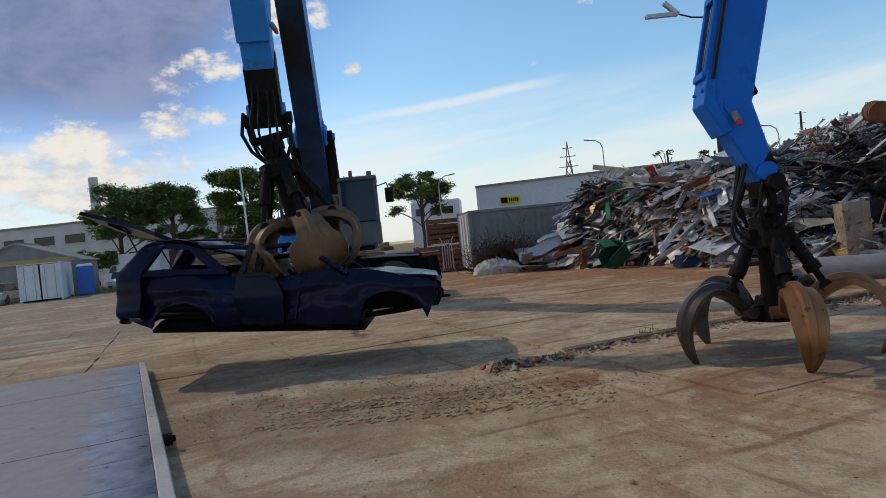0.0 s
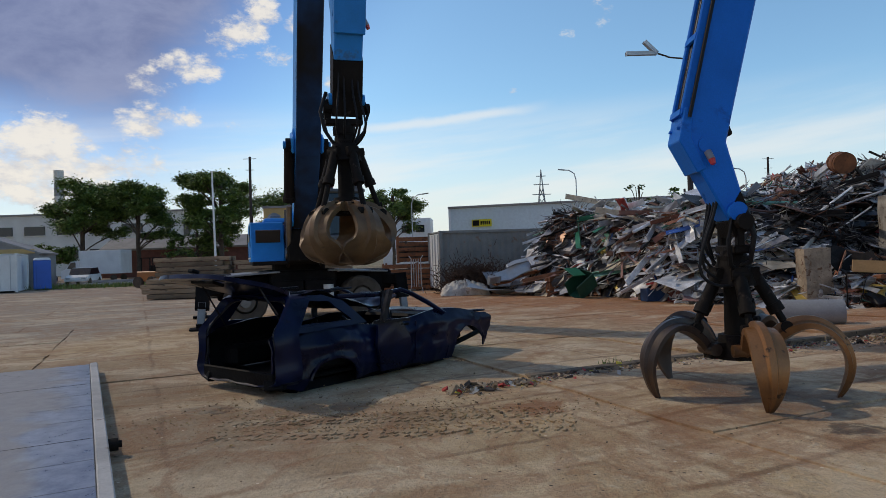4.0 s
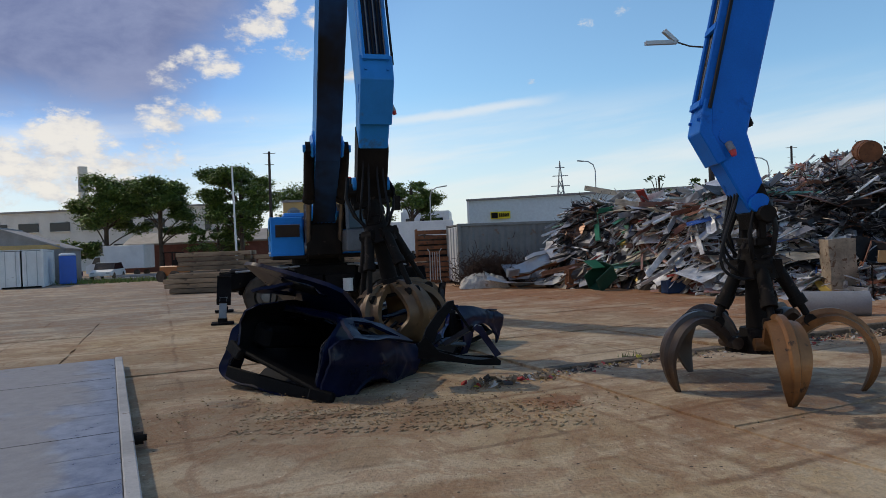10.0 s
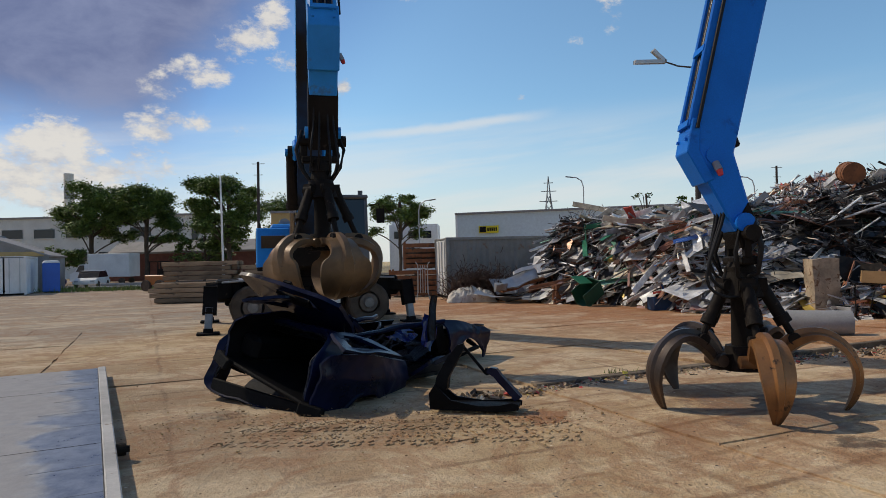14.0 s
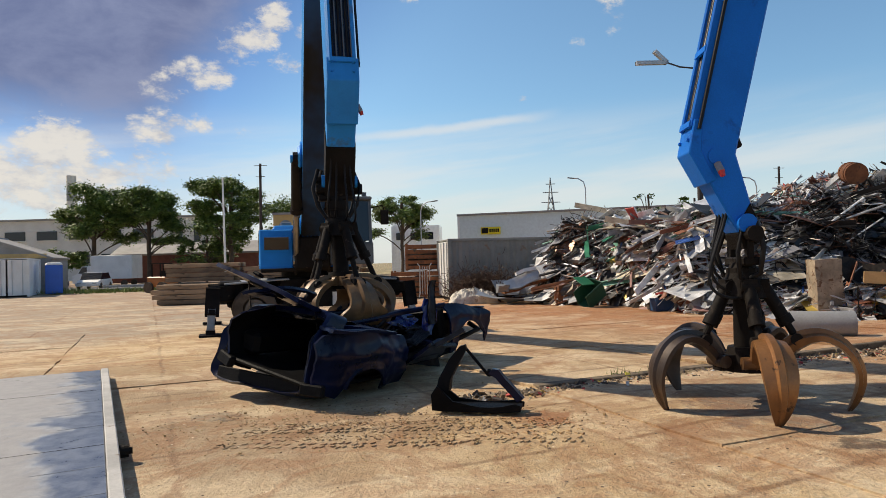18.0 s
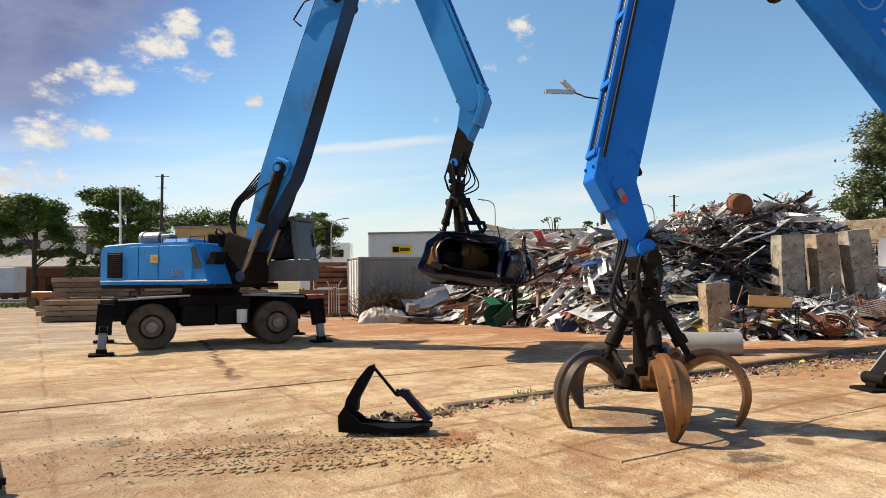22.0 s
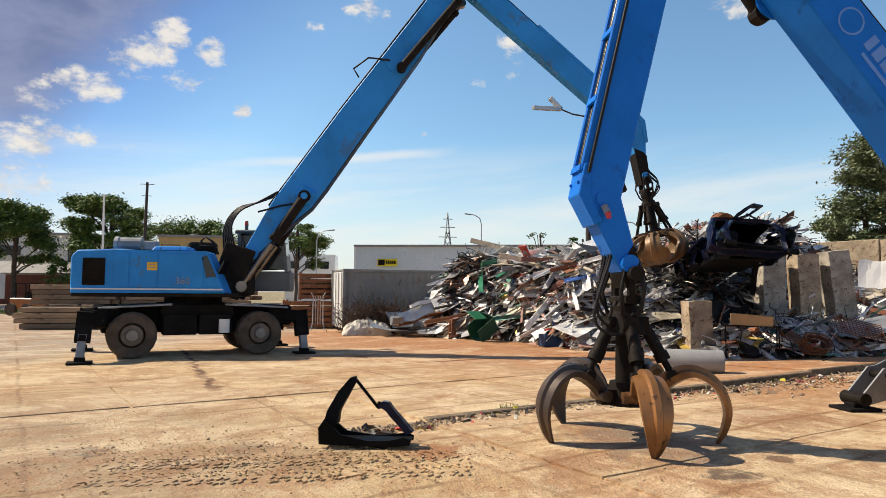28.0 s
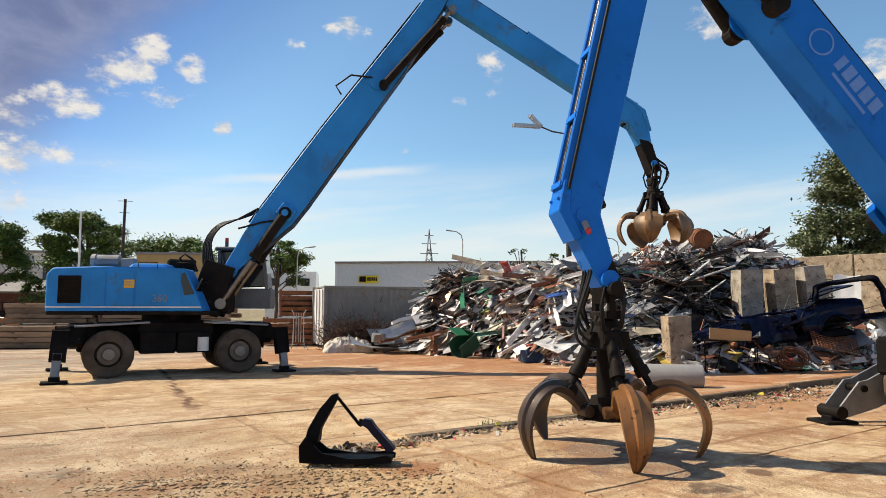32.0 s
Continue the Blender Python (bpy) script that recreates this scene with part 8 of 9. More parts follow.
def make_vehicle(name, m, length, width, height, paint, label, category, van=0.0):
    """A car, or a van with a box body of that length."""
    v = thing(name, m, label, category, "parked vehicles")
    bm = bmesh.new()
    L = length / 2
    if van:
        prism(bm, [[(L, 0.35), (L, 1.1), (L - 0.5, 1.35), (L - 1.0, 2.05), (L - 1.9, 2.1), (L - 1.9, 0.35)]], -width / 2, width / 2)
        part("cab", bm, paint, v)
        bm = bmesh.new()
        box(bm, (van, width + 0.15, height - 0.75), (L - 1.95 - van / 2, 0, 0.75 + (height - 0.75) / 2), bevel=0.03)
        part("box_body", bm, paint, v)
        bm = bmesh.new()
        prism(bm, [[(L - 0.62, 1.35), (L - 1.02, 1.98), (L - 1.5, 1.98), (L - 1.5, 1.35)]], -width / 2 - 0.01, width / 2 + 0.01)
        part("windows", bm, M_GLASS_DARK, v)
        wheels = (L - 0.85, -L + 1.1)
    else:
        prism(bm, [[(L, 0.35), (L, 0.68), (L - 0.9, 0.88), (-L + 0.3, 0.92), (-L, 0.75), (-L, 0.35)]], -width / 2, width / 2)
        bmesh.ops.bevel(bm, geom=bm.edges[:], offset=0.06, segments=2, affect="EDGES")
        part("body", bm, paint, v)
        bm = bmesh.new()
        prism(bm, [[(L - 1.0, 0.85), (L - 1.6, height - 0.05), (-L + 0.9, height), (-L + 0.2, 0.88)]], -width / 2 + 0.1, width / 2 - 0.1)
        part("windows", bm, M_GLASS_DARK, v)
        bm = bmesh.new()
        box(bm, (length - 2.7, width - 0.25, 0.05), (-0.35, 0, height), bevel=0.02)
        part("roof", bm, paint, v)
        wheels = (L - 0.8, -L + 0.8)
        for s in (-1, 1):
            bm = bmesh.new()
            box(bm, (0.06, 0.3, 0.14), (L - 0.01, s * width * 0.33, 0.62), bevel=0.02)
            part("headlight", bm, M_GALV, v)
    for x in wheels:
        for s in (-1, 1):
            bm = bmesh.new()
            rod(bm, (x, s * (width / 2 - 0.1), 0.32), (x, s * (width / 2 + 0.02), 0.32), 0.32, seg=18)
            part("wheel", bm, M_TYRE, v)
    return v


def make_truck(name, m, label, kind):
    """A lorry on the road, x ahead, its nose at the origin."""
    v = thing(name, m, label, "truck")
    dark = kind == "mixer"
    bm = bmesh.new()
    box(bm, (2.1, 2.45, 2.6 if kind == "trailer" else 2.1), (-1.05, 0, 0.6 + (1.3 if kind == "trailer" else 1.05)), bevel=0.12)
    part("cab", bm, M_WHITE if kind == "trailer" else M_CHASSIS, v)
    bm = bmesh.new()
    box(bm, (0.9, 2.5, 0.7), (-0.7, 0, 2.1), bevel=0.03)
    part("cab_windows", bm, M_GLASS_DARK, v)
    if kind == "trailer":
        bm = bmesh.new()
        box(bm, (13.6, 2.5, 2.75), (-9.3, 0, 2.55), bevel=0.04)
        part("tarpaulin_body", bm, M_GREEN_TARP, v, "dark green tarpaulin trailer body")
        wheels, end = (-1.2, -3.4, -11.5, -12.8, -14.1), -16.1
    elif kind == "box":
        bm = bmesh.new()
        box(bm, (7.4, 2.5, 2.5), (-3.9, 0, 2.65), bevel=0.03)
        part("box_body", bm, M_WHITE, v, "plain white box body")
        wheels, end = (-0.9, -5.5, -6.7), -7.5
    else:
        bm = bmesh.new()
        prof = [(-2.5, 0.35), (-2.7, 0.75), (-4.4, 1.18), (-5.6, 1.15), (-7.4, 0.55), (-7.9, 0.45)]
        rings = [[bm.verts.new((x, r * math.cos(a * math.pi / 10), r * math.sin(a * math.pi / 10))) for a in range(20)] for x, r in prof]
        for a, b in zip(rings, rings[1:]):
            for k in range(20):
                bm.faces.new((a[k], a[(k + 1) % 20], b[(k + 1) % 20], b[k]))
        bm.faces.new(rings[0])
        bm.faces.new(rings[-1][::-1])
        bmesh.ops.recalc_face_normals(bm, faces=bm.faces[:])
        part("mixer_drum", bm, M_WHITE, v, "white concrete mixer drum", smooth=True, m=pose(0, 0, 2.55, 0, 7, 0))
        bm = bmesh.new()
        for y in (-0.5, 0.5):
            bar(bm, (-7.9, y, 1.0), (-7.9, y, 3.3), 0.06, 0.06)
        for k in range(6):
            bar(bm, (-7.9, -0.5, 1.2 + k * 0.38), (-7.9, 0.5, 1.2 + k * 0.38), 0.05, 0.05)
        part("ladder", bm, M_GREY, v)
        wheels, end = (-1.0, -2.6, -5.8, -7.1), -8.2
    bm = bmesh.new()
    box(bm, (-end, 1.0, 0.3), (end / 2, 0, 0.95))
    part("chassis", bm, M_CHASSIS, v)
    for x in wheels:
        for s in (-1, 1):
            bm = bmesh.new()
            rod(bm, (x, s * 0.85, 0.5), (x, s * 1.2, 0.5), 0.5, seg=18)
            part("wheel", bm, M_TYRE, v)
    return v


# ---- trees, poles, buildings ----
def make_tree(x, y, height, spread, seed, label, leaf=M_LEAF, leaf_size=0.27, clumps=60, per=150, low=0.28):
    rng = random.Random(seed)
    t = thing("tree", pose(x, y, 0), label, "tree", "trees")
    bm = bmesh.new()
    th = height * 0.36
    tube(bm, [(0, 0, -0.1), (0.1, 0, th * 0.5), (0.0, 0.1, th), (0.15, 0, height * 0.6), (0.1, 0, height * 0.85)], 0.012 * height + 0.02 * spread - 0.03 * (spread < 1.0), 8)
    tips = []
    for k in range(14):
        a, z0 = rng.uniform(0, 6.28), rng.uniform(th * 0.7, height * 0.62)
        r = spread * rng.uniform(0.40, 0.82)
        tip = Vector((math.cos(a) * r, math.sin(a) * r, z0 + height * rng.uniform(0.08, 0.3)))
        tube(bm, bend((0.05, 0.05, z0), tip, -0.3, 5), (0.03 + 0.004 * height) * min(1.0, 0.15 + spread / 3.0), 5)
        tips.append(tip)
    part("trunk", bm, M_BARK, t)
    lot = Lot()
    # lobes of foliage over the limbs' tips, denser on their outer and upper sides
    lobes = [(tip, spread * rng.uniform(0.16, 0.30)) for tip in tips]
    for k in range(9):
        a, up = rng.uniform(0, 6.28), rng.uniform(0.25, 1.0)
        r = spread * 0.70 * math.sqrt(1 - up * up * 0.8)
        lobes.append((Vector((math.cos(a) * r, math.sin(a) * r, height * (0.60 + 0.29 * up))), spread * rng.uniform(0.18, 0.32)))
    for c in range(clumps):
        b, size = lobes[rng.randrange(len(lobes))]
        way = Vector((rng.gauss(0, 1), rng.gauss(0, 1), rng.gauss(0.25, 0.8))).normalized()
        p = b + Vector((way.x * size, way.y * size, way.z * size * 0.75)) * rng.uniform(0.45, 1.0)
        p.z = min(height - 0.2, max(height * low, p.z))
        puff = rng.uniform(0.5, 1.0) * spread * 0.105
        for _ in range(per):
            q = p + Vector((rng.gauss(0, puff), rng.gauss(0, puff), rng.gauss(0, puff * 0.55)))
            s = leaf_size * rng.uniform(0.5, 1.2)
            lot.add([(-s, 0, 0), (0, -s * 0.5, 0.06 * s), (s, 0, 0), (0, s * 0.5, -0.06 * s)], [(0, 1, 2, 3)],
                    Matrix.Translation(q) @ pose(0, 0, 0, rng.uniform(-50, 50), rng.uniform(-50, 50), rng.uniform(0, 360)))
    ob = new("crown", lot.mesh("crown", leaf))
    ob.parent = t
    tagged(ob, "loose crown of green leaves", kind="stuff")
    return t


def make_distance():
    make_tree(-43.5, 74, 11.8, 5.0, 1, "broad green tree by the road", leaf_size=0.17, clumps=250, per=150, low=0.42)
    make_tree(-37.3, 74.5, 11.6, 4.8, 2, "broad green tree by the road", leaf_size=0.17, clumps=250, per=150, low=0.42)
    make_tree(-25.8, 69.5, 11.6, 4.5, 3, "tall green tree behind the timber", leaf_size=0.17, clumps=250, per=150, low=0.30)
    make_tree(-29.5, 72, 5.8, 3.8, 4, "bushy dark green tree by the brick wall", leaf_size=0.2, clumps=70, per=100, low=0.1)
    make_tree(-46.5, 72, 4.2, 3.2, 14, "bushy green shrub under the trees", leaf_size=0.2, clumps=60, per=90, low=0.1)
    make_tree(-23.8, 92, 11.4, 7.0, 5, "green tree behind the ochre house", leaf_size=0.2, clumps=220, per=110)
    make_tree(-8.6, 80, 10.4, 4.0, 6, "green tree behind the handler", leaf_size=0.17, clumps=150, per=110, low=0.15)
    for x, y, h, s, k in ((22.6, 25.4, 9.2, 3.0, 7), (24.2, 26.2, 12.2, 3.2, 17), (21.2, 26.2, 6.0, 2.2, 27)):
        make_tree(x, y, h, s, k, "leafy poplar with silvery green leaves behind the wall", leaf=M_LEAF_GREY, leaf_size=0.09, clumps=300, per=80, low=0.22)
    make_tree(7.3, 27.6, 4.9, 0.6, 8, "thin sapling growing behind the heap", leaf=M_LEAF_GREY, leaf_size=0.10, clumps=14, per=12, low=0.55)
    make_tree(9.3, 28.0, 4.7, 0.9, 9, "young green shrub growing behind the heap", leaf=M_LEAF, leaf_size=0.10, clumps=20, per=30, low=0.55)
    # poles and street lamps
    for name, x, y, h, r, mm, label in (("mast", -18.9, 50, 8.5, 0.09, M_WHITE, "slim white painted mast"), ("utility_pole", -16.15, 50, 9.5, 0.13, M_POLE, "dark wooden pole with aerials"), ("utility_pole", 27.7, 61, 9.4, 0.13, M_POLE, "dark wooden pole with a crossarm")):
        p = thing(name, pose(x, y, 0, 0, -0.8 if name == "mast" else 0.6, 0), label, "pole")
        bm = bmesh.new()
        rod(bm, (0, 0, 0), (0, 0, h), r, r * 0.7, seg=10)
        part("shaft", bm, mm, p)
        if name == "utility_pole":
            for z, w in ((h - 0.15, 0.5), (h - 1.0, 0.35)):
                bm = bmesh.new()
                rod(bm, (-w, 0, z), (w, 0, z), 0.022, seg=6)
                part("crossarm", bm, mm, p)
    for x, y, h, s in ((-4.6, 60, 7.1, 1), (10.3, 60, 8.8, -1), (26.2, 62, 8.6, -1), (-21.0, 78, 8, 1)):
        p = thing("street_lamp", pose(x, y, 0), "slim galvanised street lamp with a curved arm", "street lamp", "street lamps")
        bm = bmesh.new()
        tube(bm, [(0, 0, 0), (0, 0, h * 0.6), (0, 0, h - 0.9), (s * 0.15, 0, h - 0.35), (s * 0.6, 0, h - 0.05), (s * 1.0, 0, h)], 0.05, 8)
        part("column", bm, M_GALV, p)
        bm = bmesh.new()
        box(bm, (0.6, 0.2, 0.10), (s * 1.28, 0, h + 0.03), (0, -s * 8, 0), bevel=0.03)
        part("lamp_head", bm, M_GREY, p)
    # lattice mast
    py = thing("power_pylon", pose(23.4, 200, 0), "grey steel lattice power pylon", "pylon")
    bm = bmesh.new()
    for sx in (-1, 1):
        for sy in (-1, 1):
            bar(bm, (sx * 2.6, sy * 2.6, 0), (sx * 0.5, sy * 0.5, 20), 0.22, 0.22)
            bar(bm, (sx * 0.5, sy * 0.5, 20), (0, 0, 26), 0.18, 0.18)
    part("legs", bm, M_GREY, py)
    for k in range(7):
        z0, z1 = k * 2.9, (k + 1) * 2.9
        w0, w1 = 2.6 - 2.1 * z0 / 20, 2.6 - 2.1 * min(z1, 20) / 20
        bm = bmesh.new()
        for s in (-1, 1):
            bar(bm, (-w0, s * w0, z0), (w1, s * w1, z1), 0.12, 0.12)
            bar(bm, (w0, s * w0, z0), (-w1, s * w1, z1), 0.12, 0.12)
        part("brace", bm, M_GREY, py)
    for z, w in ((15.5, 3.2), (18.5, 2.8), (21.5, 2.3), (24.0, 1.4)):
        bm = bmesh.new()
        bar(bm, (-w, 0, z), (w, 0, z), 0.2, 0.22)
        part("crossarm", bm, M_GREY, py)
    # two-storey pale building
    b = thing("office_building", pose(-85, 107.0, 0, 0, 0, 2), "long pale two-storey building with dark windows", "building")
    bm = bmesh.new()
    box(bm, (42, 12, 10.2), (21, 6, 5.1))
    part("wall", bm, M_PLASTER, b)
    bm = bmesh.new()
    box(bm, (42.6, 12.6, 0.3), (21, 6, 10.3))
    part("roof", bm, M_ROOF, b)
    for z in (3.6, 7.6):
        for k in range(6):
            bm = bmesh.new()
            box(bm, (3.4, 0.2, 1.5), (3.0 + k * 5.4, -0.06, z))
            w = part("window", bm, M_GLASS_DARK, b)
            bm = bmesh.new()
            box(bm, (3.6, 0.3, 0.12), (3.0 + k * 5.4, -0.1, z - 0.8))
            part("sill", bm, M_PLASTER, w)
    for k in range(2):
        bm = bmesh.new()
        box(bm, (0.9, 0.2, 3.0), (36.0 + k * 3.0, -0.06, 7.4))
        part("window", bm, M_GLASS_DARK, b)
    ch = thing("chimney", pose(-97.5, 156.4, 0), "round factory chimney with grey and white bands", "chimney")
    for k in range(8):
        bm = bmesh.new()
        rod(bm, (0, 0, k * 3.1), (0, 0, (k + 1) * 3.1), 1.1, seg=16)
        part("band", bm, M_PLASTER if k % 2 else M_GREY, ch)
    # brick outbuilding
    br = thing("brick_outbuilding", pose(-44.5, 79.5, 0, 0, 0, 0), "low dark red brick outbuilding with a grey roof", "building")
    bm = bmesh.new()
    box(bm, (26, 6, 3.4), (13, 3, 1.7))
    part("wall", bm, M_BRICK, br)
    bm = bmesh.new()
    prism(bm, [[(-0.3, 3.4), (-0.3, 3.5), (26.3, 3.5), (26.3, 3.4)]], -0.4, 6.4)
    box(bm, (26.4, 3.6, 0.15), (13, 1.5, 4.1), (25, 0, 0))
    part("roof", bm, M_ROOF, br)
    # ochre house
    o = thing("ochre_house", pose(-18.2, 60, 0), "small flat-roofed ochre house", "house")
    bm = bmesh.new()
    box(bm, (5.6, 5, 6.3), (2.8, 2.5, 3.15))
    part("wall", bm, M_OCHRE, o)
    bm = bmesh.new()
    box(bm, (5.8, 5.2, 0.2), (2.8, 2.5, 6.4))
    part("roof", bm, M_ROOF, o)
    # white office beside the hall
    w = thing("white_office", pose(-12.5, 101, 0), "white flat-roofed office with small windows", "building")
    bm = bmesh.new()
    box(bm, (7.4, 8, 7.2), (3.7, 4, 3.6))
    box(bm, (4.0, 6, 2.0), (2.2, 4, 8.2))
    part("wall", bm, M_HALL_WHITE, w)
    for k in range(3):
        bm = bmesh.new()
        box(bm, (1.3, 0.2, 1.1), (1.4 + k * 2.2, -0.05, 5.6))
        part("window", bm, M_GLASS_DARK, w)
    # road with a low kerb
    bm = bmesh.new()
    box(bm, (600, 9, 0.04), (0, 59.2, 0.0))
    asphalt = mat("road asphalt", (0.055, 0.055, 0.055), 0.9, 0, 0.15, 2.0, 20, 0.1)
    lone("road", bm, asphalt, pose(0, 0, 0), "grey asphalt road behind the yard", "road", kind="structure")
    make_vehicle("parked_car", pose(-31.8, 54.3, 0, 0, 0, -75), 4.3, 1.75, 1.45, M_WHITE, "white estate car parked at the yard's edge", "car")
    blue = mat("blue car paint", (0.02, 0.08, 0.32), 0.25, 0.2, 0.05, 2.0, 30, 0.0, coat=0.5)
    make_vehicle("parked_car", pose(-36.3, 54.0, 0, 0, 0, 200), 4.0, 1.7, 1.45, blue, "blue hatchback parked behind the cabin", "car")
    make_vehicle("parked_car", pose(-34.6, 43.5, 0, 0, 0, 110), 4.3, 1.75, 1.45, M_GALV, "silver car parked beside the container", "car")
    make_vehicle("parked_van", pose(-36.9, 65.5, 0, 0, 0, 180), 6.4, 2.0, 3.1, M_WHITE, "white box van parked at the road's far side", "van", van=4.2)


make_pavement()
make_heap_side()
make_yard_edge()
make_distance()
TRUCKS = [(make_truck("semi_trailer", pose(0, 57.6, 0), "white lorry with a green tarpaulin trailer", "trailer"), 57.6, 0, lambda t: -8.0 + 12.7 * (t - 7)),
          (make_truck("box_truck", pose(0, 57.6, 0), "lorry with a plain white box body", "box"), 57.4, 0, lambda t: -20.3 + 18.0 * (t - 9)),
          (make_truck("mixer_truck", pose(0, 60.8, 0), "concrete mixer lorry with a white drum", "mixer"), 60.8, 180, lambda t: -26.4 - 18.0 * (t - 16.5))]


# ---- the cloud that dims the sun and drifts off ----
def make_cloud():
    """A flat ragged cloud, thick, then torn, then open towards its tail; x is the way it drifts."""
    m = bpy.data.materials.new("grey cloud")
    m.use_nodes = True
    net = Net(m.node_tree)
    where = net.node("ShaderNodeTexCoord").outputs["Object"]
    x = net.node("ShaderNodeSeparateXYZ", Vector=where).outputs[0]
    x = net.math("ADD", x, net.math("MULTIPLY", net.math("SUBTRACT", net.noise(where, 0.012, 4), 0.5), 24.0))
    dense = net.math("MULTIPLY", net.step(x, -320.0, -262.0), 0.56)
    torn = net.math("MULTIPLY", net.step(x, -462.0, -425.0), 0.34)
    gap = net.math("MULTIPLY", net.math("MULTIPLY", net.step(x, -352.0, -335.0), net.math("SUBTRACT", 1.0, net.step(x, -325.0, -300.0))), 0.16)
    alpha = net.math("SUBTRACT", net.math("MAXIMUM", dense, torn), gap, clamp=True)
    white = net.node("ShaderNodeBsdfDiffuse", Color=(0.8, 0.8, 0.82, 1))
    clear = net.node("ShaderNodeBsdfTransparent")
    mixed = net.node("ShaderNodeMixShader")
    net.put(mixed.inputs[0], alpha)
    net.tree.links.new(clear.outputs[0], mixed.inputs[1])
    net.tree.links.new(white.outputs[0], mixed.inputs[2])
    out = net.node("ShaderNodeOutputMaterial")
    net.tree.links.new(mixed.outputs[0], out.inputs[0])
    bm = bmesh.new()
    bmesh.ops.create_uvsphere(bm, u_segments=40, v_segments=16, radius=1.0)
    for v in bm.verts:
        p = v.co.copy()
        v.co = Vector((p.x * 520 - 90, p.y * 300, p.z * 40)) * (1 + 0.12 * noise.noise(p * 3))
    return lone("drifting_cloud", bm, m, pose(0, 0, 0), "ragged grey cloud drifting off the sun", "cloud", kind="structure", smooth=True)


CLOUD = make_cloud()
# ---- motion: the pin at the stick's end, metres ----
PIN = [
    (0, -2.95, 9.47, 3.59),
    (0.5, -1.96, 9.88, 3.64),
    (1, -1.42, 10.12, 3.67),
    (1.3, -1.06, 10.04, 3.61),
    (1.6, -0.96, 10.00, 3.86),
    (2, -0.92, 10.12, 3.84),
    (3, -1.23, 9.98, 3.95),
    (3.5, -1.40, 10.03, 3.85),
    (5.5, -1.84, 9.99, 4.01),
    (6, -1.74, 10.01, 3.56),
    (6.5, -1.96, 10.02, 2.68),
    (7, -1.67, 10.03, 2.83),
    (7.5, -1.61, 10.01, 3.09),
    (8, -1.63, 10.00, 3.37),
    (8.5, -1.69, 10.16, 3.79),
    (9, -1.59, 10.19, 3.81),
    (9.4, -1.46, 10.01, 3.33),
    (9.7, -1.44, 9.81, 2.77),
    (10, -1.48, 9.81, 2.50),
    (10.5, -1.47, 9.83, 2.40),
    (11, -1.39, 9.88, 2.85),
    (11.5, -1.35, 9.93, 3.21),
    (12, -1.32, 10.01, 3.61),
    (12.5, -1.38, 10.08, 3.69),
    (13, -1.58, 10.17, 3.72),
    (13.5, -1.73, 10.18, 3.63),
    (14, -2.09, 10.13, 3.52),
    (14.5, -2.12, 10.17, 3.22),
    (16.5, -2.14, 10.05, 2.70),
    (17, -2.03, 10.06, 2.64),
    (17.5, -2.06, 10.06, 2.65),
    (18, -1.89, 10.15, 2.80),
    (18.5, -1.81, 10.24, 3.06),
    (19, -1.80, 10.36, 3.14),
    (19.5, -1.55, 10.61, 3.27),
    (20, -1.02, 11.19, 3.43),
    (20.5, -0.52, 11.92, 3.50),
    (21, 0.07, 12.87, 3.66),
    (21.5, 1.02, 13.90, 3.81),
    (22, 1.83, 14.99, 4.13),
    (22.5, 2.91, 15.95, 4.15),
    (23, 3.67, 16.78, 4.10),
    (23.5, 4.46, 17.41, 4.18),
    (24, 5.03, 17.77, 4.32),
    (24.5, 5.49, 17.96, 4.23),
    (26.5, 6.32, 18.22, 4.00),
    (27, 6.49, 18.46, 4.15),
    (28, 7.98, 18.18, 4.87),
    (29, 8.84, 17.99, 4.77),
    (29.5, 9.46, 17.78, 4.97),
    (30, 9.74, 17.71, 5.15),
    (30.4, 9.86, 17.67, 5.15),
    (30.8, 9.77, 17.66, 5.18),
    (31.5, 9.09, 17.82, 5.60),
    (32, 8.83, 17.97, 5.68),
]
CAR_IN = [
(0, -2.77, 9.50, 1.26, 0, 5, 5),
    (0.5, -1.88, 9.81, 1.15, -14, 12, 14),
    (1, -1.64, 9.90, 1.05, -18, 4, 28),
    (1.3, -1.67, 9.91, 0.76, -4, -4, 44),
]
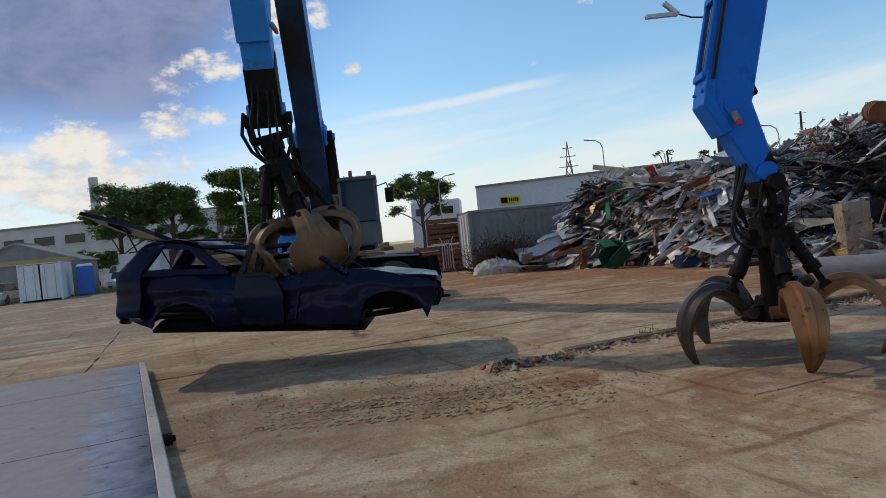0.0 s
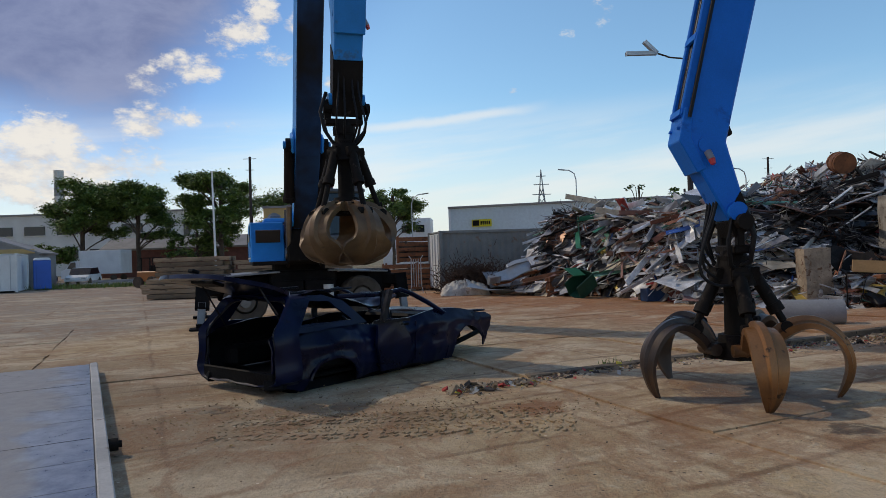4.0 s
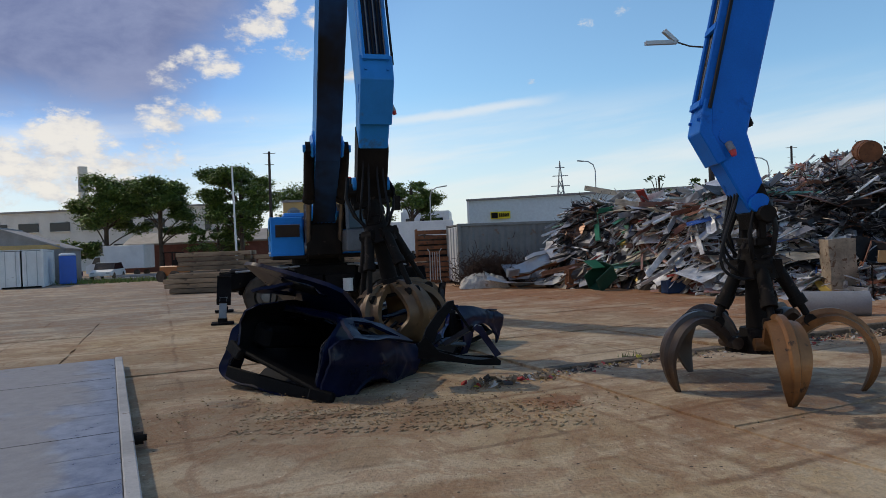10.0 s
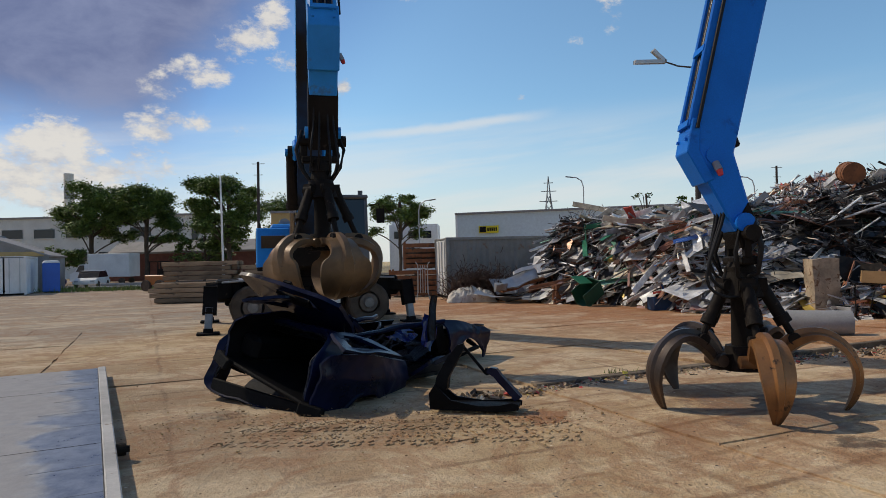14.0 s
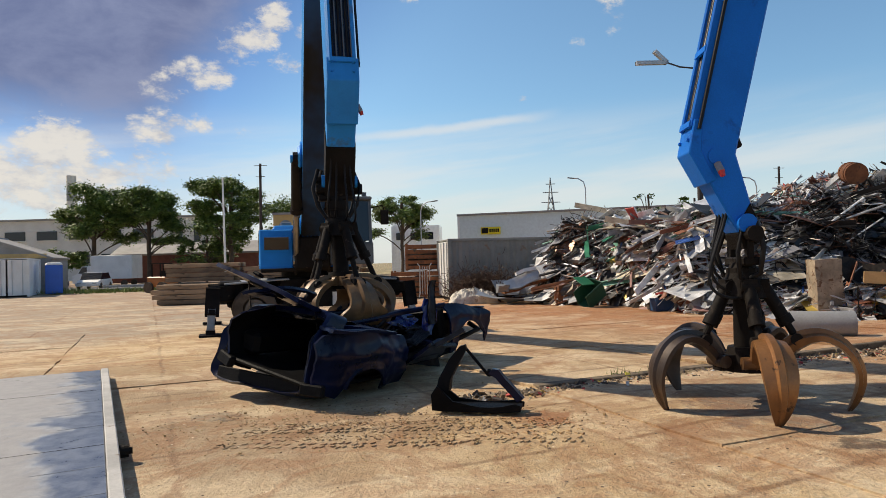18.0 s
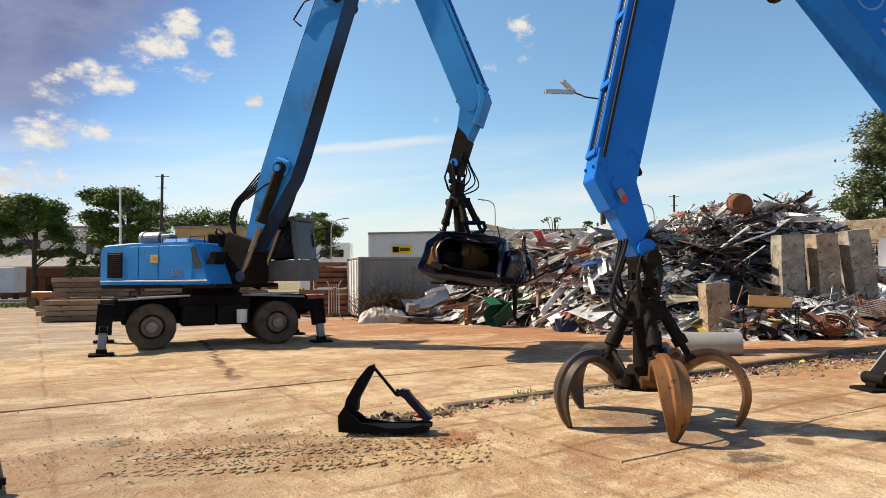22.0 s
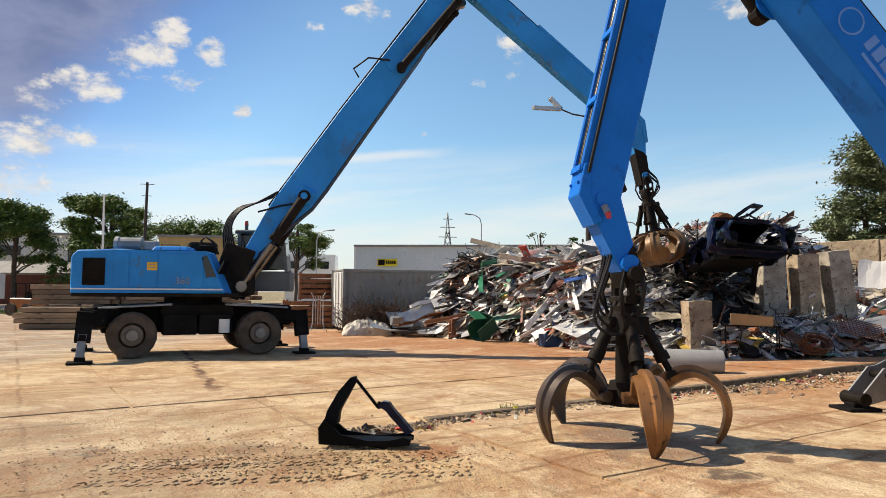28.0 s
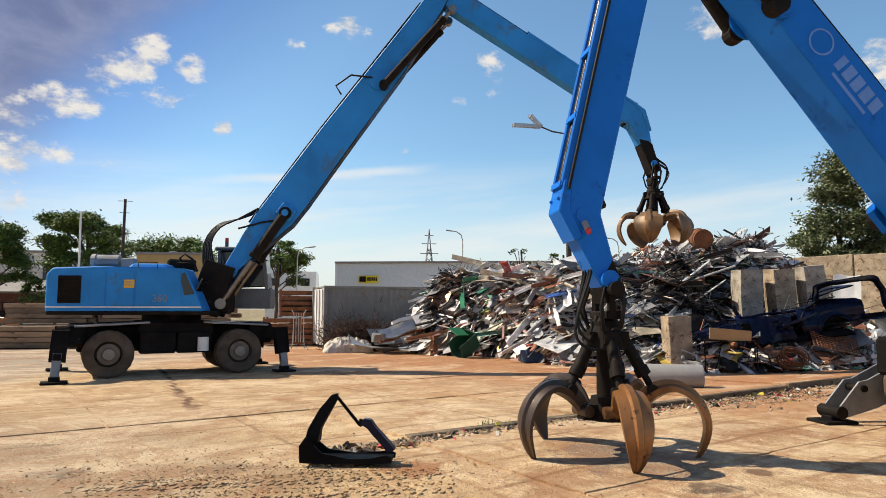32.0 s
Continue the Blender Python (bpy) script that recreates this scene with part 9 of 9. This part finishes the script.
CAR_OUT = [
    (17.6, -1.36, 9.92, 0.41, 0, 0, 52),
    (18.3, -1.30, 10.12, 0.80, -4, -7, 52),
    (18.8, -1.12, 10.34, 1.10, -6, -13, 52),
    (19.3, -0.98, 10.66, 1.26, 2, -12, 51),
    (20, -0.78, 11.42, 1.28, 12, -8, 52),
    (20.5, -0.40, 12.11, 1.26, 22, 0, 56),
    (21, 0.50, 13.10, 1.33, 24, 0, 62),
    (21.5, 1.50, 14.14, 1.37, 20, 0, 56),
    (22, 2.59, 15.23, 1.96, 4, 0, 62),
    (22.5, 2.24, 15.60, 1.93, 4, 0, 66),
    (23, 4.14, 16.00, 1.74, 6, 2, 72),
    (24, 6.11, 16.80, 2.28, 4, 4, 74),
    (26.5, 8.34, 17.20, 2.83, 2, 4, 76),
    (27, 8.49, 17.30, 2.94, 2, 8, 76),
    (28, 9.70, 17.00, 2.79, 0, 4, 72),
    (29, 9.55, 16.90, 2.46, 6, -14, 74),
    (29.5, 10.75, 16.70, 2.87, 4, -6, 72),
    (30, 11.68, 16.60, 3.05, 0, 0, 72),
    (30.4, 12.40, 16.40, 3.00, 0, 6, 92),
    (30.7, 12.42, 16.30, 2.30, 0, 10, 122),
    (30.9, 11.98, 16.28, 1.39, 2, 8, 144),
]
CLOSE = [(0, 50), (1.2, 40), (1.7, 24), (2.2, 30), (2.7, 64), (3.4, 70), (5.5, 74), (7.0, 72), (7.6, 50), (8.2, 72), (12.0, 72), (13.2, 60), (13.8, 50), (14.4, 26), (15.0, 20), (16.5, 30), (17.3, 60), (29.5, 56), (30.5, 50), (30.9, 22), (31.5, 12), (32, 10)]
# how far the grab is propped up on the car, its yoke folded beside the stick's end, and how far its shells swing out along x
PROP = [(0, 0.0), (6.0, 0.1), (6.5, 0.5), (7.0, 0.5), (7.5, 0.25), (8.0, 0.0), (9.5, 0.05), (9.8, 0.1), (10.5, 0.12), (11.0, 0.1), (11.5, 0.0), (14.5, 0.0), (16.5, 0.3), (17.5, 0.3), (18.2, 0.1), (18.8, 0.0), (32, 0.0)]
SWAY = [(0, 0.42), (0.5, 0.52), (1.0, 0.33), (1.3, 0.05), (1.6, 0.02), (2.0, 0.2), (2.5, 0.36), (3.0, 0.1), (3.5, 0.0), (6.0, 0.1), (7.0, 0.22), (8.0, 0.0), (9.4, 0.0), (9.7, 0.25), (10.0, 0.42), (10.5, 0.35), (11.0, 0.15), (12.0, 0.0), (27.0, 0.2), (28.0, 0.45), (29.0, -0.5), (29.5, -0.1), (30.0, 0.4), (30.4, 0.6), (31.0, 0.5), (31.5, 0.15), (32.0, 0.0)]

REST = (-1.33, 9.9, -0.06, 0, 0, 52)
PILED = (11.7, 16.9, 0.72, 2, 8, 160)


def motions():
    rows = {}
    for t, x, y, z in PIN:
        for ob, m in handler_poses(LEFT, (x, y, z)).items():
            rows.setdefault(ob, []).append((t, m))
    for ob, r in rows.items():
        walk(ob, r)
    for ob, m in handler_poses(RIGHT, (3.13, 7.40, 1.85)).items():
        ob.matrix_basis = m
    for ob, m in grab_poses(GRAB_R, 0).items():
        ob.matrix_basis = m
    # the grab hangs from the pin, turned with the arm
    hang = []
    for t, x, y, z in PIN:
        slew = reach(LEFT, (x, y, z))[0]
        swing = -math.degrees(math.asin(along(t, SWAY) / 2.1))
        hang.append((t, pose(x, y, z + along(t, PROP), 0, swing, 0) @ pose(0, 0, 0, 0, 0, slew)))
    walk(GRAB_L["top"], hang)
    rows = {}
    for t, c in CLOSE:
        for ob, m in grab_poses(GRAB_L, c).items():
            rows.setdefault(ob, []).append((t, m))
    for ob, r in rows.items():
        walk(ob, r)
    centre = Vector((0, 0, 0.7))

    def held(row):
        t, x, y, z, a, b, c = row
        m = pose(x, y, z, a, b, c)
        return (t, m @ Matrix.Translation(-centre))

    def low(row):
        t, x, y, z, a, b, c = row
        return (t, pose(x, y, z, a, b, c) @ Matrix.Translation((0, 0, -0.45)))

    car_rows = [held(r) for r in CAR_IN] + [(1.55, pose(*REST)), (17.4, pose(*REST))] + [low(r) for r in CAR_OUT] + [(31.1, pose(*PILED)), (32.0, pose(*PILED))]
    walk(CAR["car"], car_rows)
    # pieces fold while the grab tears into the roof
    tail = pose(-2.34, -0.42, 0.09, 7, 17, 9)
    quarter = pose(-0.36, -0.22, -0.12, 20, 7, 13)
    peeled = tail @ pose(0.46, 0, 0.84, 0, 12, 0) @ Matrix.Translation((1.80, 0, -1.16))
    W = 0.80
    fold = {"rear": (pose(0, 0, 0), quarter), "front": (pose(0, 0, 0), pose(0.0, 0.05, -0.06, -3, 3, 3)),
            "roof": (pose(0, 0, 0), peeled), "gate": (pose(-1.80, 0, 1.24, 0, 20, 0), pose(-1.21, -0.20, 0.86, 21, 38, 33)),
            "hatch": (pose(-2.16, 0, 0.20), tail),
            "rear_near": (pose(0, -0.80, W), quarter @ pose(0, -0.80, W, -62, 4, 0)), "rear_far": (pose(0, 0.80, W), quarter @ pose(0, 0.80, W, 40, 4, 0)),
            "front_near": (pose(0, -0.80, W), pose(0.05, -0.74, W - 0.04, -78, 0, 6)), "front_far": (pose(0, 0.80, W), pose(0, 0.80, W, 70, 0, 0)),
            "post_near": (pose(0, -0.82, W), pose(0.95, -0.70, W - 0.08, 6, 8, 0)), "post_far": (pose(0, 0.82, W), pose(0.1, 0.7, W - 0.1, 30, -20, 0)),
            "door_near": (pose(0, -0.81, 0.10), pose(0.08, -0.66, 0.06, -66, 2, 3)), "door_far": (pose(0, 0.81, 0.10), pose(0.05, 0.80, 0.08, 14, 0, -3)),
            "door": (pose(0, -0.90, 0, 0, 0, 0), pose(0.1, -0.75, -0.10, 60, 5, 8)), "snarl": (pose(0, 0, -0.05), pose(0, 0, 0.06)),
            "sill": (pose(0.15, -0.74, 0.16), pose(0.15, -0.74, 0.10))}
    for key, (a, b) in fold.items():
        end = [(17.4, b), (32.0, b)]
        if key == "rear":
            drawn = pose(-0.10, -0.10, -0.05, 8, 3, 8)
            end = [(17.4, b), (18.6, drawn), (32.0, drawn)]
        if key == "rear_near":
            tucked = pose(-0.10, -0.10, -0.09, 8, 3, 8) @ pose(0, -0.80, W, -86, 2, 0)
            end = [(17.4, b), (18.6, tucked), (32.0, tucked)]
        if key == "sill":
            end = [(17.8, b), (18.6, pose(-0.15, -0.72, -0.24, 0, 66, 10)), (32.0, pose(-0.15, -0.72, -0.24, 0, 66, 10))]
        if key == "roof":
            end = [(17.4, b), (18.6, pose(0.1, 0.05, -0.40, 6, 4, 3)), (32.0, pose(0.1, 0.05, -0.40, 6, 4, 3))]
        if key == "gate":
            level = pose(-1.40, 0.20, 1.12, 28, 22, 10)
            end = [(17.4, b), (18.6, level), (20.6, level), (22.4, pose(-0.9, 0.1, 0.72, 4, -160, 5)), (32.0, pose(-0.9, 0.1, 0.72, 4, -160, 5))]
        if key == "hatch":
            up_tail = pose(-2.18, -0.15, 0.22, 4, 20, 6)
            end = [(17.4, b), (18.6, up_tail), (30.2, up_tail), (30.55, pose(-2.05, 0.05, 0.3, 2, 0, 38)), (30.9, pose(-2.0, 0.1, 0.35, 0, -6, 72)), (32.0, pose(-2.0, 0.1, 0.35, 0, -6, 72))]
        lead = [(0.0, a)]
        if key == "gate":
            lead = [(t, pose(-1.80, 0, 1.24, s, r, 0)) for t, r, s in ((0.0, 22, -10), (0.5, 52, -35), (1.0, 66, -58), (1.6, 20, 0))]
        walk(CAR[key], lead + [(9.35, a), (9.75, pose(0, 0, 0) @ a.lerp(b, 0.6)), (10.3, b)] + end)
    # the torn frame rides along until it is flung out
    tied = Matrix.Translation((0.05, -0.62, 0.20))
    walk(FRAME, [(t, m @ tied) for t, m in car_rows if t < 2] + [(9.5, pose(*REST) @ tied), (9.9, pose(-0.35, 8.3, 0.35, 0, 10, 20)), (10.25, pose(0.22, 7.36, 0.02, 0, 0, -10)), (32.0, pose(0.22, 7.36, 0.02, 0, 0, -10))])
    for truck, y, yaw, nose in TRUCKS:
        walk(truck, [(t, pose(nose(t), y, 0.02, 0, 0, yaw)) for t in (0.0, 8.0, 16.0, 24.0, 32.0)])
    up = (Vector((0, 0, 1)) - SUN_FROM * SUN_FROM.z).normalized()
    side = SUN_FROM.cross(up)
    turn = Matrix((up, side, SUN_FROM)).transposed().to_4x4()
    walk(CLOUD, [(t, Matrix.Translation(Vector((0, 12, 0)) + SUN_FROM * 1000 + up * 25.0 * t) @ turn) for t in (0.0, 8.0, 16.0, 24.0, 32.0)])


# bulk pieces last
fill_heap()
scatter_litter()


motions()
